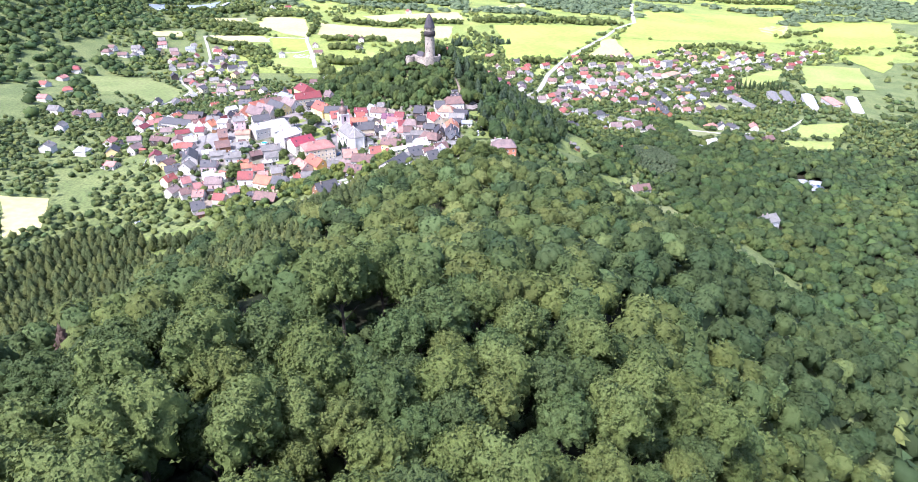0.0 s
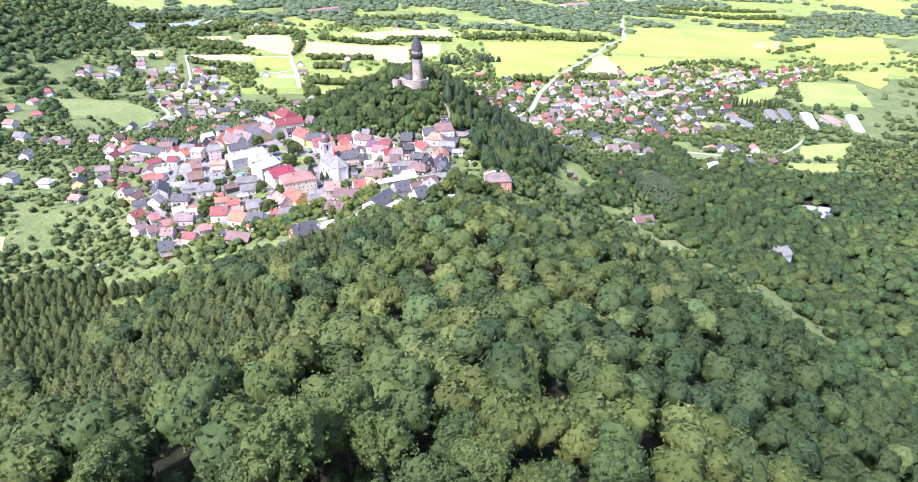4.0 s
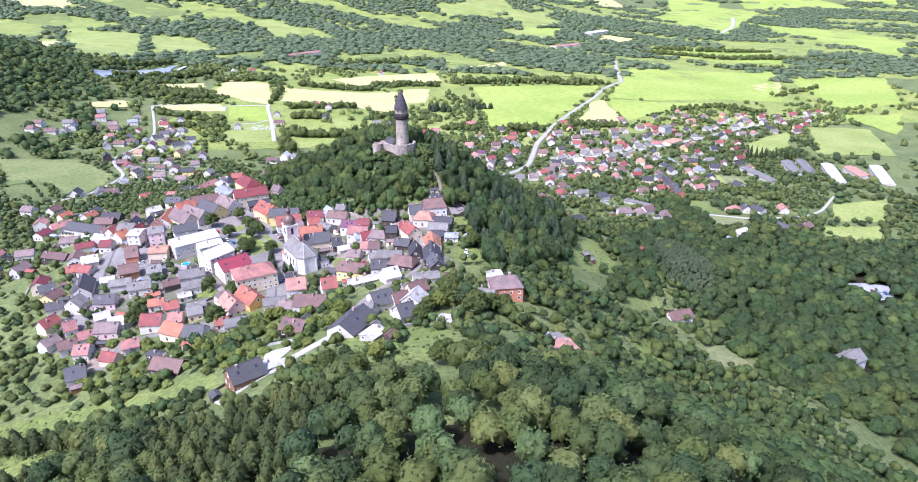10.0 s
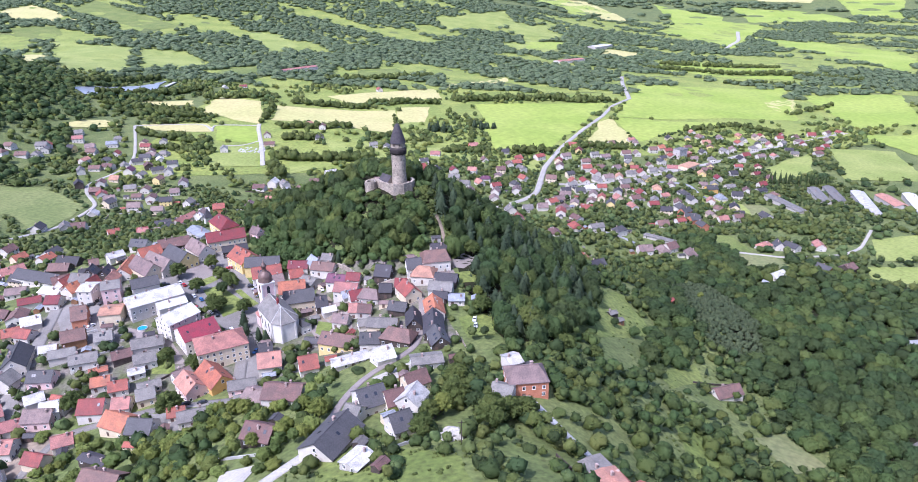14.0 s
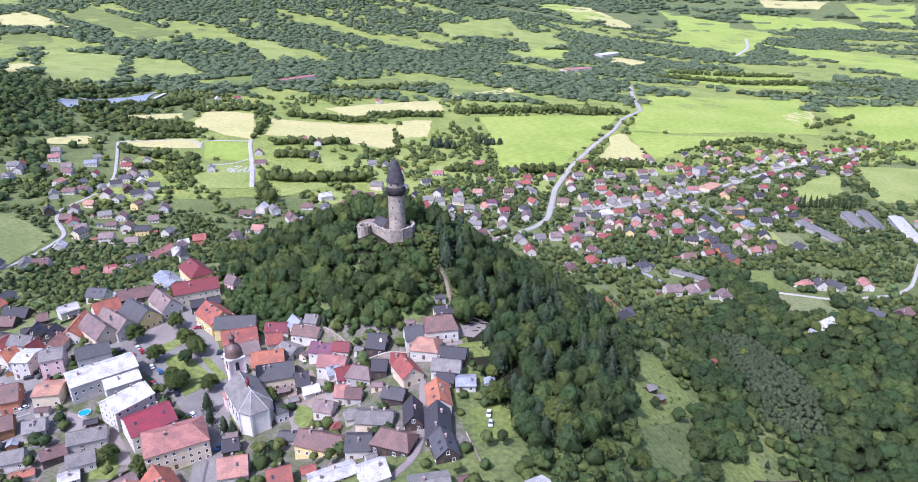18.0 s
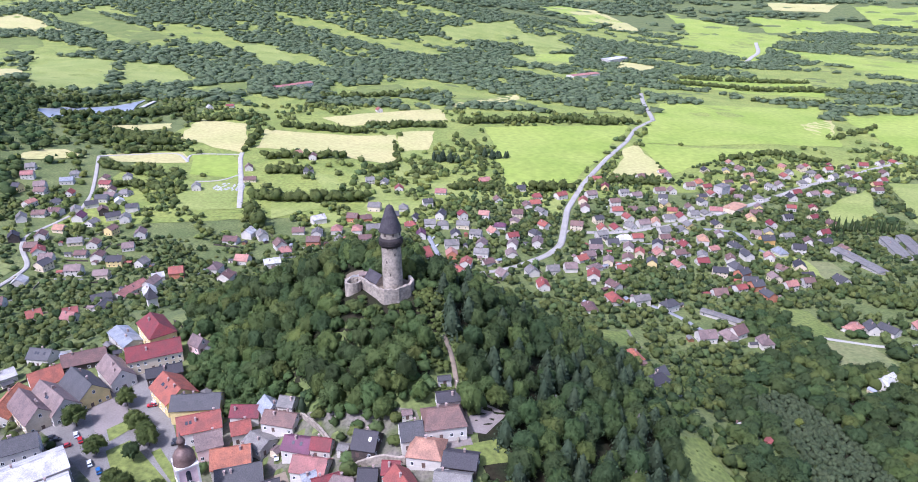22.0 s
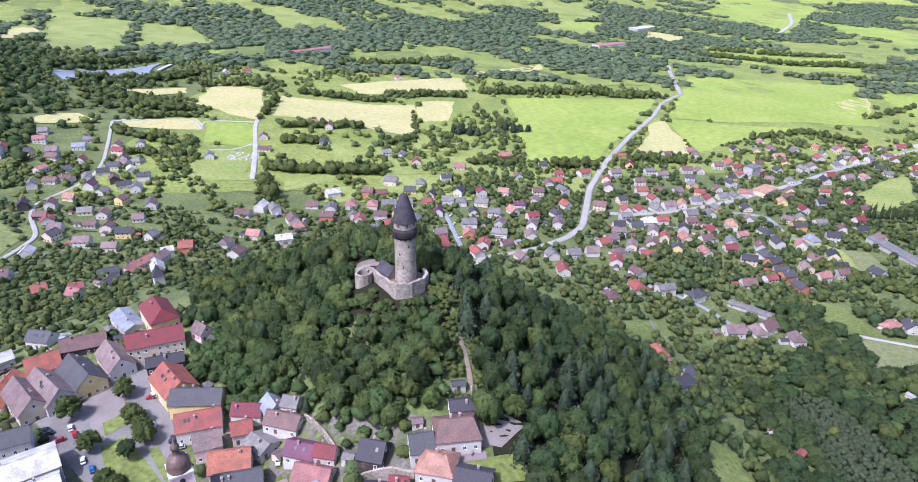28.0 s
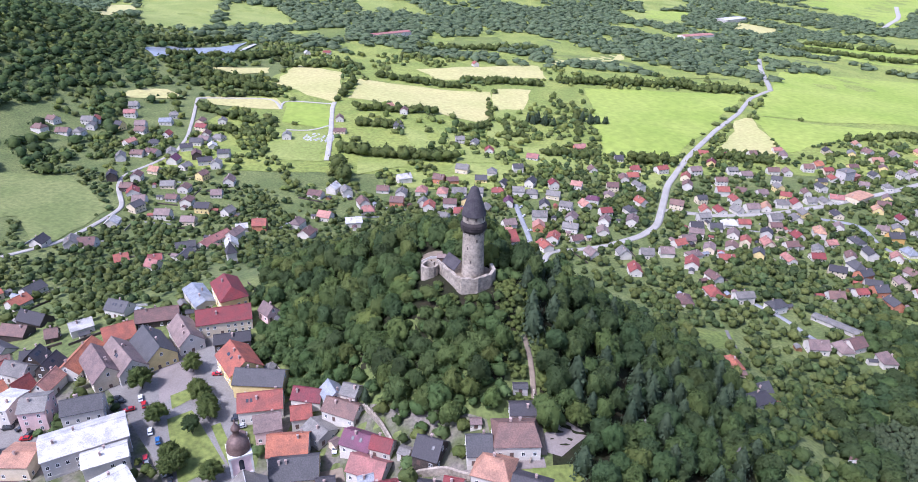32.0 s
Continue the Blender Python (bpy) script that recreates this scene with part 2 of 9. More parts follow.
# yellow-green foliage, its colour raised so that it looks sunlit
SUNLIT_WOOD = tones("sunlit_wood", (0.115, 0.145, 0.034), (0.15, 0.178, 0.044), ((0.8, 0.0), (1.0, 0.08), (1.1, 0.0), (0.7, -0.1)))
COOL_WOOD = [LEAF_COOL] + tones("cool_wood", (0.048, 0.074, 0.023), (0.062, 0.090, 0.028), ((0.85, 0.0), (1.12, 0.08), (0.95, -0.06), (1.2, 0.1)))
BLACKWOOD = material("black_timber", (0.036, 0.028, 0.026), 0.8, 0.35, 2.5, 0.5, 6.0, second_scale=0.4)
GREYWOOD = leafy("grey_twigs", (0.15, 0.135, 0.12), (0.12, 0.11, 0.10), 0.1)
LEAF_GREY = leafy("grey_green_leaves", (0.056, 0.074, 0.034), (0.072, 0.09, 0.042))
BARK = material("bark", (0.09, 0.07, 0.055), 0.9, 0.3, 2.0, 0.6, 4.0)
GLASS = material("window_glass", (0.035, 0.04, 0.05), 0.12, 0.1, 1.0, 0, spec=0.6)
WHITE = material("white_paint", (0.78, 0.77, 0.74), 0.6, 0.05, 1.0, 0.05, 8.0, second=(0.72, 0.71, 0.68))

# ---- builders ----
def part(name, bm, mat, parent=None, label="", smooth=False):
    me = bpy.data.meshes.new(name)
    bm.to_mesh(me)
    bm.free()
    me.materials.append(mat)
    if smooth:
        me.polygons.foreach_set("use_smooth", [True] * len(me.polygons))
    ob = new(name, me)
    ob.parent = parent
    if label:
        ob["label"] = label
    return ob


def mesh_from(name, verts, faces, mat, parent=None, label="", smooth=False):
    """A mesh from numpy arrays; faces all have one number of corners."""
    me = bpy.data.meshes.new(name)
    verts, faces = np.asarray(verts, np.float32), np.asarray(faces, np.int32)
    k = faces.shape[1]
    me.vertices.add(len(verts))
    me.vertices.foreach_set("co", verts.ravel())
    me.loops.add(faces.size)
    me.loops.foreach_set("vertex_index", faces.ravel())
    me.polygons.add(len(faces))
    me.polygons.foreach_set("loop_start", np.arange(len(faces), dtype=np.int32) * k)
    me.polygons.foreach_set("loop_total", np.full(len(faces), k, np.int32))
    if smooth:
        me.polygons.foreach_set("use_smooth", np.ones(len(faces), bool))
    me.update(calc_edges=True)
    me.materials.append(mat)
    ob = new(name, me)
    ob.parent = parent
    if label:
        ob["label"] = label
    return ob


def box(bm, x0, x1, y0, y1, z0, z1, m=None):
    vs = [bm.verts.new((x, y, z)) for x in (x0, x1) for y in (y0, y1) for z in (z0, z1)]
    for f in ((0, 1, 3, 2), (4, 6, 7, 5), (0, 4, 5, 1), (2, 3, 7, 6), (0, 2, 6, 4), (1, 5, 7, 3)):
        bm.faces.new([vs[i] for i in f])
    if m is not None:
        bmesh.ops.transform(bm, matrix=m, verts=vs)
    return vs


def revolve(bm, rings, sides=32, cap=True):
    """Rings of (radius, z) turned round the z axis."""
    loops = []
    for r, z in rings:
        loops.append([bm.verts.new((r * math.cos(2 * math.pi * k / sides), r * math.sin(2 * math.pi * k / sides), z)) for k in range(sides)])
    for a, b in zip(loops, loops[1:]):
        for k in range(sides):
            bm.faces.new((a[k], a[(k + 1) % sides], b[(k + 1) % sides], b[k]))
    if cap:
        bm.faces.new(loops[0][::-1])
        bm.faces.new(loops[-1])


# where nothing may grow: footprints (x, y, half length, half width, turn) and strips (x0, y0, x1, y1, half width)
FOOT, STRIPS, OPEN = [], [], []


def sheet_axis(spans):
    out = [spans[0][0]]
    for a, b, step in spans:
        n = max(1, round((b - a) / step))
        out += list(np.linspace(a, b, n + 1)[1:])
    return np.array(out)


# ---- ground: one sheet to the horizon ----
GX = sheet_axis([(-5200, -2400, 140), (-2400, -1000, 50), (-1000, -420, 20), (-420, 420, 7), (420, 1000, 20), (1000, 2400, 50), (2400, 5200, 140)])
GY = sheet_axis([(-2400, -1000, 100), (-1000, -640, 20), (-640, 420, 7), (420, 1100, 20), (1100, 2600, 50), (2600, 5300, 120)])
gx, gy = np.meshgrid(GX, GY)
verts = np.stack([gx.ravel(), gy.ravel(), ground(gx, gy).ravel()], 1)
idx = np.arange(gx.size).reshape(gx.shape)
faces = np.stack([idx[:-1, :-1].ravel(), idx[:-1, 1:].ravel(), idx[1:, 1:].ravel(), idx[1:, :-1].ravel()], 1)
land = mesh_from("ground", verts, faces, GRASS, smooth=True)
tagged(land, "rolling grassy ground of hills and valley", "ground", kind="structure")


def patch(name, corners, mat, label, category, up=0.25, step=12.0, kind="structure", keep_open=True):
    """A piece of land laid over the ground: four corners (x, y) in order."""
    c = [np.array(p, float) for p in corners]
    n = int(max(2, min(90, max(np.linalg.norm(c[1] - c[0]), np.linalg.norm(c[2] - c[3])) / step)))
    k = int(max(2, min(90, max(np.linalg.norm(c[3] - c[0]), np.linalg.norm(c[2] - c[1])) / step)))
    u, v = np.meshgrid(np.linspace(0, 1, n + 1), np.linspace(0, 1, k + 1))
    u, v = u[..., None], v[..., None]
    q = (1 - u) * (1 - v) * c[0] + u * (1 - v) * c[1] + u * v * c[2] + (1 - u) * v * c[3]
    # uneven edges
    wob = step * (0.12 if step > 6 or step < 5 else 0.3)
    q[..., 0] += wob * (np.sin(q[..., 1] / 31.0 + q[..., 0] / 57.0) + 0.8 * np.sin(q[..., 1] / 6.5))
    q[..., 1] += wob * (np.sin(q[..., 0] / 29.0) + 0.8 * np.sin(q[..., 0] / 5.5 + 1))
    x, y = q[..., 0], q[..., 1]
    vs = np.stack([x.ravel(), y.ravel(), ground(x, y).ravel() + up], 1)
    i = np.arange(x.size).reshape(x.shape)
    fs = np.stack([i[:-1, :-1].ravel(), i[:-1, 1:].ravel(), i[1:, 1:].ravel(), i[1:, :-1].ravel()], 1)
    ob = mesh_from(name, vs, fs, mat, smooth=True)
    if keep_open:
        OPEN.append(np.array(c))
    return tagged(ob, label, category, kind=kind)


def road(name, points, width, mat, label, up=0.35, category="road", step=6.0, clear_by=1.5):
    """A strip along points (x, y), smoothed, lying on the ground with a slight camber and thickness."""
    p = np.array(points, float)
    d = np.r_[0, np.cumsum(np.linalg.norm(np.diff(p, axis=0), axis=1))]
    s = np.linspace(0, d[-1], max(2, int(d[-1] / step)) + 1)
    q = np.stack([np.interp(s, d, p[:, 0]), np.interp(s, d, p[:, 1])], 1)
    for _ in range(4):
        q[1:-1] = (q[:-2] + 2 * q[1:-1] + q[2:]) / 4
    t = np.gradient(q, axis=0)
    t /= np.linalg.norm(t, axis=1)[:, None] + 1e-9
    side = np.stack([-t[:, 1], t[:, 0]], 1)
    cols = [(-0.5, -0.6), (-0.5, 0.0), (-0.2, 0.05), (0.2, 0.05), (0.5, 0.0), (0.5, -0.6)]
    vs = []
    for f, dz in cols:
        e = q + side * width * f
        vs.append(np.c_[e, np.maximum(ground(e[:, 0], e[:, 1]), ground(q[:, 0], q[:, 1])) + up + dz])
    vs = np.stack(vs, 1)
    i = np.arange(len(s) * len(cols)).reshape(len(s), len(cols))
    fs = np.stack([i[:-1, :-1].ravel(), i[:-1, 1:].ravel(), i[1:, 1:].ravel(), i[1:, :-1].ravel()], 1)[:, ::-1]
    ob = mesh_from(name, vs.reshape(-1, 3), fs, mat)
    for a, b in zip(q[:-1:2], q[2::2]):
        STRIPS.append((*a, *b, width / 2 + clear_by))
    return tagged(ob, label, category, kind="structure")

# ---- fields, meadows, water ----
# grass colour raised to stand for sun on the valley floor
SUNLIT_VALLEY = material("valley_meadow", (0.15, 0.185, 0.036), 0.9, 0.35, 0.25, 0.3, 1.2, second=(0.205, 0.228, 0.048), second_scale=0.025)
patch("valley_meadow", [(-330, 1000), (1100, 1000), (1100, 640), (-330, 350)], SUNLIT_VALLEY, "patchwork of light green meadows on the valley floor", "meadow", up=0.3, step=16, keep_open=False)
patch("crop_field", [(158, 855), (427, 886), (217, 507), (137, 513)], CROP, "bright green crop field beside the main road", "field", up=0.7, step=25)
patch("crop_field", [(573, 1123), (932, 1114), (755, 760), (397, 753)], CROP, "large bright green crop field", "field", up=0.7, step=25)
patch("crop_field", [(396, 749), (595, 722), (438, 620), (371, 572)], CROP, "green crop field above the village", "field", up=0.7, step=25)
patch("hay_field", [(357, 713), (389, 737), (370, 572), (291, 570)], STRAW, "pale mown strip along the road", "field", up=0.7, step=25)
patch("hay_field", [(-205, 789), (5, 767), (2, 603), (-195, 679)], STRAW, "pale yellow mown hay field", "field", up=0.7, step=25)
patch("hay_field", [(-325, 852), (-238, 823), (-208, 654), (-315, 722)], STRAW, "pale yellow mown hay field", "field", up=0.7, step=25)
patch("hay_field", [(10, 790), (62, 795), (55, 686), (6, 674)], STRAW, "small pale hay field", "field", up=0.7, step=25)
patch("hay_field", [(-126, 889), (83, 1017), (98, 898), (-83, 835)], STRAW, "far pale hay field behind a hedge", "field", up=0.7, step=25)
patch("hay_field", [(-428, 785), (-358, 822), (-346, 782), (-413, 743)], STRAW, "narrow pale hay field", "field", up=0.7, step=25)
patch("hay_field", [(-373, 609), (-287, 648), (-272, 597), (-352, 580)], STRAW, "narrow pale hay field beside a lane", "field", up=0.7, step=25)
patch("hay_field", [(-458, 581), (-427, 619), (-388, 592), (-447, 552)], STRAW, "striped hay field below the wood", "field", up=0.7, step=25)
patch("hay_field", [(109, 1062), (272, 1181), (269, 1128), (116, 1005)], STRAW, "far pale field", "field", up=0.7, step=25)
patch("meadow_field", [(-274, 637), (-215, 642), (-194, 532), (-255, 549)], CROP, "small green field by the lane", "field", up=0.7, step=25)
patch("meadow_field", [(-250, 515), (-189, 512), (-169, 411), (-229, 405)], SUNLIT_MEADOW, "enclosed yellow-green garden meadow", "field", up=0.7, step=25)
patch("meadow_field", [(11, 681), (49, 685), (46, 542), (2, 537)], SUNLIT_MEADOW, "green orchard meadow", "field", keep_open=False, up=0.7, step=25)
patch("meadow_field", [(-107, 552), (-71, 544), (-66, 480), (-86, 479)], SUNLIT_MEADOW, "sunlit green meadow", "field", up=0.7, step=25)
patch("meadow_field", [(-141, 456), (-86, 479), (-84, 428), (-129, 384)], SUNLIT_MEADOW, "sunlit green meadow by the stream", "field", up=0.7, step=25)
patch("meadow_field", [(-57, 558), (50, 495), (74, 446), (-32, 459)], SUNLIT_MEADOW, "sunlit meadow between gardens", "field", keep_open=False, up=0.7, step=25)
patch("meadow_field", [(-411, 266), (-397, 291), (-312, 249), (-312, 159)], PASTURE, "green pasture on the hillside", "field", up=0.4)
patch("meadow_field", [(-452, 295), (-379, 315), (-315, 256), (-389, 191)], PASTURE, "sunlit pasture", "field", up=0.4)
patch("meadow_field", [(1487, 2926), (1670, 2557), (1180, 1851), (1107, 2370)], CROP, "far green field", "field", up=0.7, step=25)
patch("crop_field", [(1410, 2309), (1560, 1977), (1659, 1578), (1398, 1310)], CROP, "far green field", "field", up=0.7, step=25)
patch("crop_field", [(928, 1037), (1142, 994), (986, 729), (829, 703)], CROP, "green field on the slope", "field", up=0.7, step=25)
patch("crop_field", [(793, 1606), (1104, 1420), (1052, 1358), (706, 1332)], CROP, "far green field", "field", up=0.7, step=25)
patch("meadow_field", [(675, 552), (778, 529), (703, 375), (586, 370)], SUNLIT_MEADOW, "yellow-green field on the slope", "field", up=0.7, step=25)
patch("meadow_field", [(513, 439), (621, 513), (568, 413), (487, 376)], SUNLIT_MEADOW, "yellow-green field near sheds", "field", up=0.7, step=25)
patch("crop_field", [(779, 631), (934, 662), (802, 498), (794, 536)], CROP, "green field on the slope", "field", up=0.7, step=25)
patch("hay_field", [(782, 928), (891, 1010), (802, 850), (753, 818)], STRAW, "dry corner of a field", "field", up=0.7, step=25)
patch("hay_field", [(-1252, 1994), (-1204, 2130), (-922, 1831), (-1130, 1843)], STRAW, "far pale field on the hills", "field", up=0.7, step=25)
patch("meadow_field", [(-893, 1516), (-654, 1423), (-546, 1059), (-622, 948)], SUNLIT_MEADOW, "far green pasture", "field", up=0.7, step=25)
patch("meadow_field", [(-642, 1429), (-507, 1411), (-428, 1202), (-536, 1117)], SUNLIT_MEADOW, "far green pasture", "field", up=0.7, step=25)
patch("meadow_field", [(-426, 1745), (-331, 1749), (-256, 1552), (-317, 1422)], SUNLIT_MEADOW, "far green pasture", "field", up=0.7, step=25)
patch("meadow_field", [(166, 2175), (484, 2495), (499, 2174), (195, 1995)], SUNLIT_MEADOW, "far green pasture", "field", up=0.7, step=25)
patch("meadow_field", [(431, 2170), (609, 2263), (610, 1981), (459, 1861)], SUNLIT_MEADOW, "far green pasture", "field", up=0.7, step=25)
patch("meadow_field", [(351, 1806), (534, 1835), (537, 1688), (399, 1650)], SUNLIT_MEADOW, "far green pasture", "field", up=0.7, step=25)
patch("meadow_field", [(-129, 1111), (30, 1205), (14, 1124), (-112, 1048)], SUNLIT_MEADOW, "far green pasture", "field", up=0.7, step=25)
patch("lake", [(-534, 784), (-440, 982), (-434, 831), (-510, 748)], WATER, "still grey lake among trees", "lake", up=1.5, step=40)
patch("far_field", [(710, 3626), (1032, 3829), (1122, 3000), (859, 2690)], CROP, "far open field across the valley", "field", up=0.7, step=25)
patch("far_field", [(1499, 3436), (1638, 2889), (1252, 2104), (1218, 2334)], CROP, "far open field across the valley", "field", up=0.7, step=25)
patch("far_field", [(937, 3726), (1144, 3589), (1103, 2732), (972, 2624)], STRAW, "far open field across the valley", "field", up=0.7, step=25)
patch("far_field", [(1850, 3255), (2155, 2907), (2121, 2515), (1687, 2703)], CROP, "far open field across the valley", "field", up=0.7, step=25)
patch("far_field", [(2593, 3488), (2818, 3187), (2365, 2593), (2237, 2762)], CROP, "far open field across the valley", "field", up=0.7, step=25)
patch("far_field", [(2237, 3742), (2554, 3538), (2295, 3232), (2103, 3424)], STRAW, "far open field across the valley", "field", up=0.7, step=25)
patch("far_field", [(439, 1884), (600, 1899), (519, 1730), (428, 1731)], CROP, "far open field across the valley", "field", up=0.7, step=25)
patch("far_field", [(709, 1803), (795, 1722), (735, 1608), (638, 1638)], STRAW, "far open field across the valley", "field", up=0.7, step=25)
patch("far_field", [(-1082, 1719), (-975, 1757), (-905, 1626), (-987, 1522)], MEADOW, "far open field across the valley", "field", up=0.7, step=25)
patch("far_field", [(-890, 1327), (-836, 1346), (-726, 1143), (-662, 899)], STRAW, "far open field across the valley", "field", up=0.7, step=25)
patch("far_field", [(-1048, 2243), (-633, 1795), (-690, 1714), (-1057, 2032)], MEADOW, "far open field across the valley", "field", up=0.7, step=25)
patch("far_field", [(-145, 1211), (13, 1265), (25, 1179), (-126, 1128)], MEADOW, "far open field across the valley", "field", up=0.7, step=25)
patch("far_field", [(-421, 1159), (-327, 1231), (-283, 1128), (-390, 1084)], MEADOW, "far open field across the valley", "field", up=0.7, step=25)
patch("far_field", [(776, 1491), (1081, 1292), (1016, 1237), (735, 1353)], CROP, "far open field across the valley", "field", up=0.7, step=25)
patch("far_field", [(1582, 2084), (1661, 1687), (1486, 1465), (1416, 1758)], CROP, "far open field across the valley", "field", up=0.7, step=25)
patch("far_field", [(111, 1116), (280, 1203), (238, 1114), (118, 1051)], MEADOW, "far open field across the valley", "field", up=0.7, step=25)
patch("meadow_field", [(-68, 515), (117, 519), (136, 455), (-57, 446)], SUNLIT_MEADOW, "sunlit meadows between garden plots", "field", up=0.5, step=12, keep_open=False)
patch("meadow_field", [(-79, 409), (52, 412), (67, 372), (-86, 364)], SUNLIT_MEADOW, "bright garden meadows behind the castle hill", "field", up=0.5, step=12, keep_open=False)
patch("meadow_field", [(-31, 445), (34, 443), (20, 411), (-42, 411)], SUNLIT_MEADOW, "sunlit strip of meadow", "field", up=0.55, step=12)
patch("meadow_field", [(131, 469), (206, 475), (182, 407), (129, 415)], SUNLIT_MEADOW, "sunlit meadow beside the main road", "field", up=0.5, step=12, keep_open=False)
patch("meadow_field", [(349, 324), (396, 289), (379, 228), (336, 256)], SUNLIT_MEADOW, "long green plot between gardens", "field", up=0.5, step=12, keep_open=False)
patch("hill_meadow", [(-31, -229), (-4, -234), (3, -273), (-26, -274)], MEADOW, "grassy meadow on the hilltop", "meadow", up=0.15, step=5, keep_open=False)
patch("hill_meadow", [(-4, -236), (15, -245), (21, -279), (-5, -279)], MEADOW, "grassy meadow on the hilltop", "meadow", up=0.2, step=5)
patch("slope_meadow", [(122, -37), (138, -34), (142, -82), (93, -123)], MEADOW, "steep grassy clearing beside the wood", "meadow", up=0.2, step=5)
patch("slope_meadow", [(93, -124), (139, -86), (106, -149), (85, -154)], GRASS, "rough grassy slope below the clearing", "meadow", up=0.2, step=5)
patch("slope_meadow", [(128, -128), (159, -102), (156, -123), (129, -142)], MEADOW, "small grassy clearing", "meadow", up=0.2, step=5)
patch("slope_meadow", [(157, -172), (176, -168), (177, -194), (151, -209)], DRYGRASS, "dry grassy clearing on the slope", "meadow", up=0.2, step=5)
patch("slope_meadow", [(110, -180), (134, -159), (141, -183), (103, -220)], MEADOW, "grassy clearing on the slope", "meadow", up=0.2, step=5, keep_open=False)
patch("slope_meadow", [(-205, -203), (-138, -212), (-133, -225), (-188, -224)], MEADOW, "long grassy meadow below the wood", "meadow", up=0.25, step=6)
patch("slope_meadow", [(-191, -230), (-153, -241), (-129, -260), (-170, -258)], MEADOW, "grassy strip below the wood", "meadow", up=0.25, step=6)
patch("slope_meadow", [(-134, -214), (-87, -221), (-79, -242), (-121, -236)], MEADOW, "sunlit grassy slope", "meadow", up=0.25, step=6)
patch("hay_field", [(-330, -130), (-295, -129), (-280, -176), (-297, -196)], STRAW, "mown field at the foot of the wood", "field", up=0.4, step=8)
patch("slope_meadow", [(137, 123), (164, 128), (163, 110), (135, 92)], MEADOW, "green garden lawn", "meadow", up=0.2, step=5)
patch("slope_meadow", [(299, 173), (322, 163), (314, 114), (285, 124)], MEADOW, "long green garden", "meadow", up=0.3, step=8)
patch("hay_field", [(377, 285), (413, 270), (404, 219), (373, 223)], DRYGRASS, "dry field between houses", "field", up=0.3, step=8)
patch("hay_field", [(293, 110), (326, 104), (326, 66), (283, 65)], DRYGRASS, "dry field by the white shed", "field", up=0.3, step=8)
patch("meadow_field", [(451, 142), (526, 159), (466, 85), (416, 86)], SUNLIT_MEADOW, "green paddock", "field", up=0.3, step=8)
patch("meadow_field", [(389, 71), (455, 72), (424, 33), (379, 42)], SUNLIT_MEADOW, "green paddock", "field", up=0.3, step=8)
patch("car_park", [(336, -47), (368, -54), (353, -78), (326, -74)], ASPHALT, "asphalt car park", "car park", up=0.3, step=6)

# near-black ground sheets laid under the woods
DARK_FLOOR = material("dark_floor", (0.026, 0.023, 0.014), 0.95, 0.3, 0.8, 0.5, 2.0, second=(0.02, 0.024, 0.012), second_scale=0.1, spec=0.03)
patch("forest_floor", [(-120, -560), (70, -560), (70, -330), (-120, -330)], DARK_FLOOR, "near-black ground under the wood", "forest floor", up=0.2, step=10, keep_open=False)

YARDS = material("town_yards", (0.15, 0.13, 0.108), 0.9, 0.35, 0.8, 0.4, 2.0, second=(0.075, 0.086, 0.034), second_scale=0.11)
patch("town_ground", [(-215, -20), (-104, 2), (-72, -128), (-196, -152)], YARDS, "trodden yards and small gardens between the houses", "yard", up=0.1, step=4, keep_open=False)
patch("town_ground", [(-78, -28), (8, -62), (24, -150), (-70, -142)], YARDS, "trodden yards and small gardens between the houses", "yard", up=0.1, step=4, keep_open=False)
patch("far_meadow", [(-2300, 2700), (2700, 2700), (2700, 1000), (-2300, 1000)], SUNLIT_VALLEY, "light meadows between the far woods", "meadow", up=0.4, step=60, keep_open=False)

patch("forest_floor", [(-108, 100), (28, 100), (16, -50), (-58, -18)], DARK_FLOOR, "near-black ground under the castle wood", "forest floor", up=0.12, step=6, keep_open=False)
patch("forest_floor", [(26, 66), (116, 40), (108, -72), (30, -74)], DARK_FLOOR, "near-black ground under the ridge wood", "forest floor", up=0.12, step=6, keep_open=False)
patch("forest_floor", [(30, -74), (108, -72), (66, -150), (40, -150)], DARK_FLOOR, "near-black ground under the ridge wood", "forest floor", up=0.12, step=6, keep_open=False)
patch("forest_floor", [(192, 44), (560, 20), (560, -420), (210, -228)], DARK_FLOOR, "near-black ground under the valley wood", "forest floor", up=0.12, step=9, keep_open=False)

# ---- roads ----
road("main_road", [(111, 267), (140, 289), (160, 317), (174, 362), (195, 431), (237, 519), (309, 654), (374, 755), (430, 869), (478, 927), (490, 937)], 7, PALEROAD, "pale asphalt main road", up=0.6)
road("main_road", [(486, 932), (513, 1034), (547, 1157), (577, 1250)], 9, PALEROAD, "far pale asphalt road", up=1.2, step=20)
road("village_road", [(175, 358), (221, 353), (282, 366), (345, 394), (454, 467), (569, 542), (683, 608), (778, 653)], 7, PALEROAD, "pale asphalt village road", up=0.6)
road("village_road", [(111, 267), (86, 254), (55, 246), (17, 30)], 5, PALEROAD, "pale asphalt village road", up=0.6)
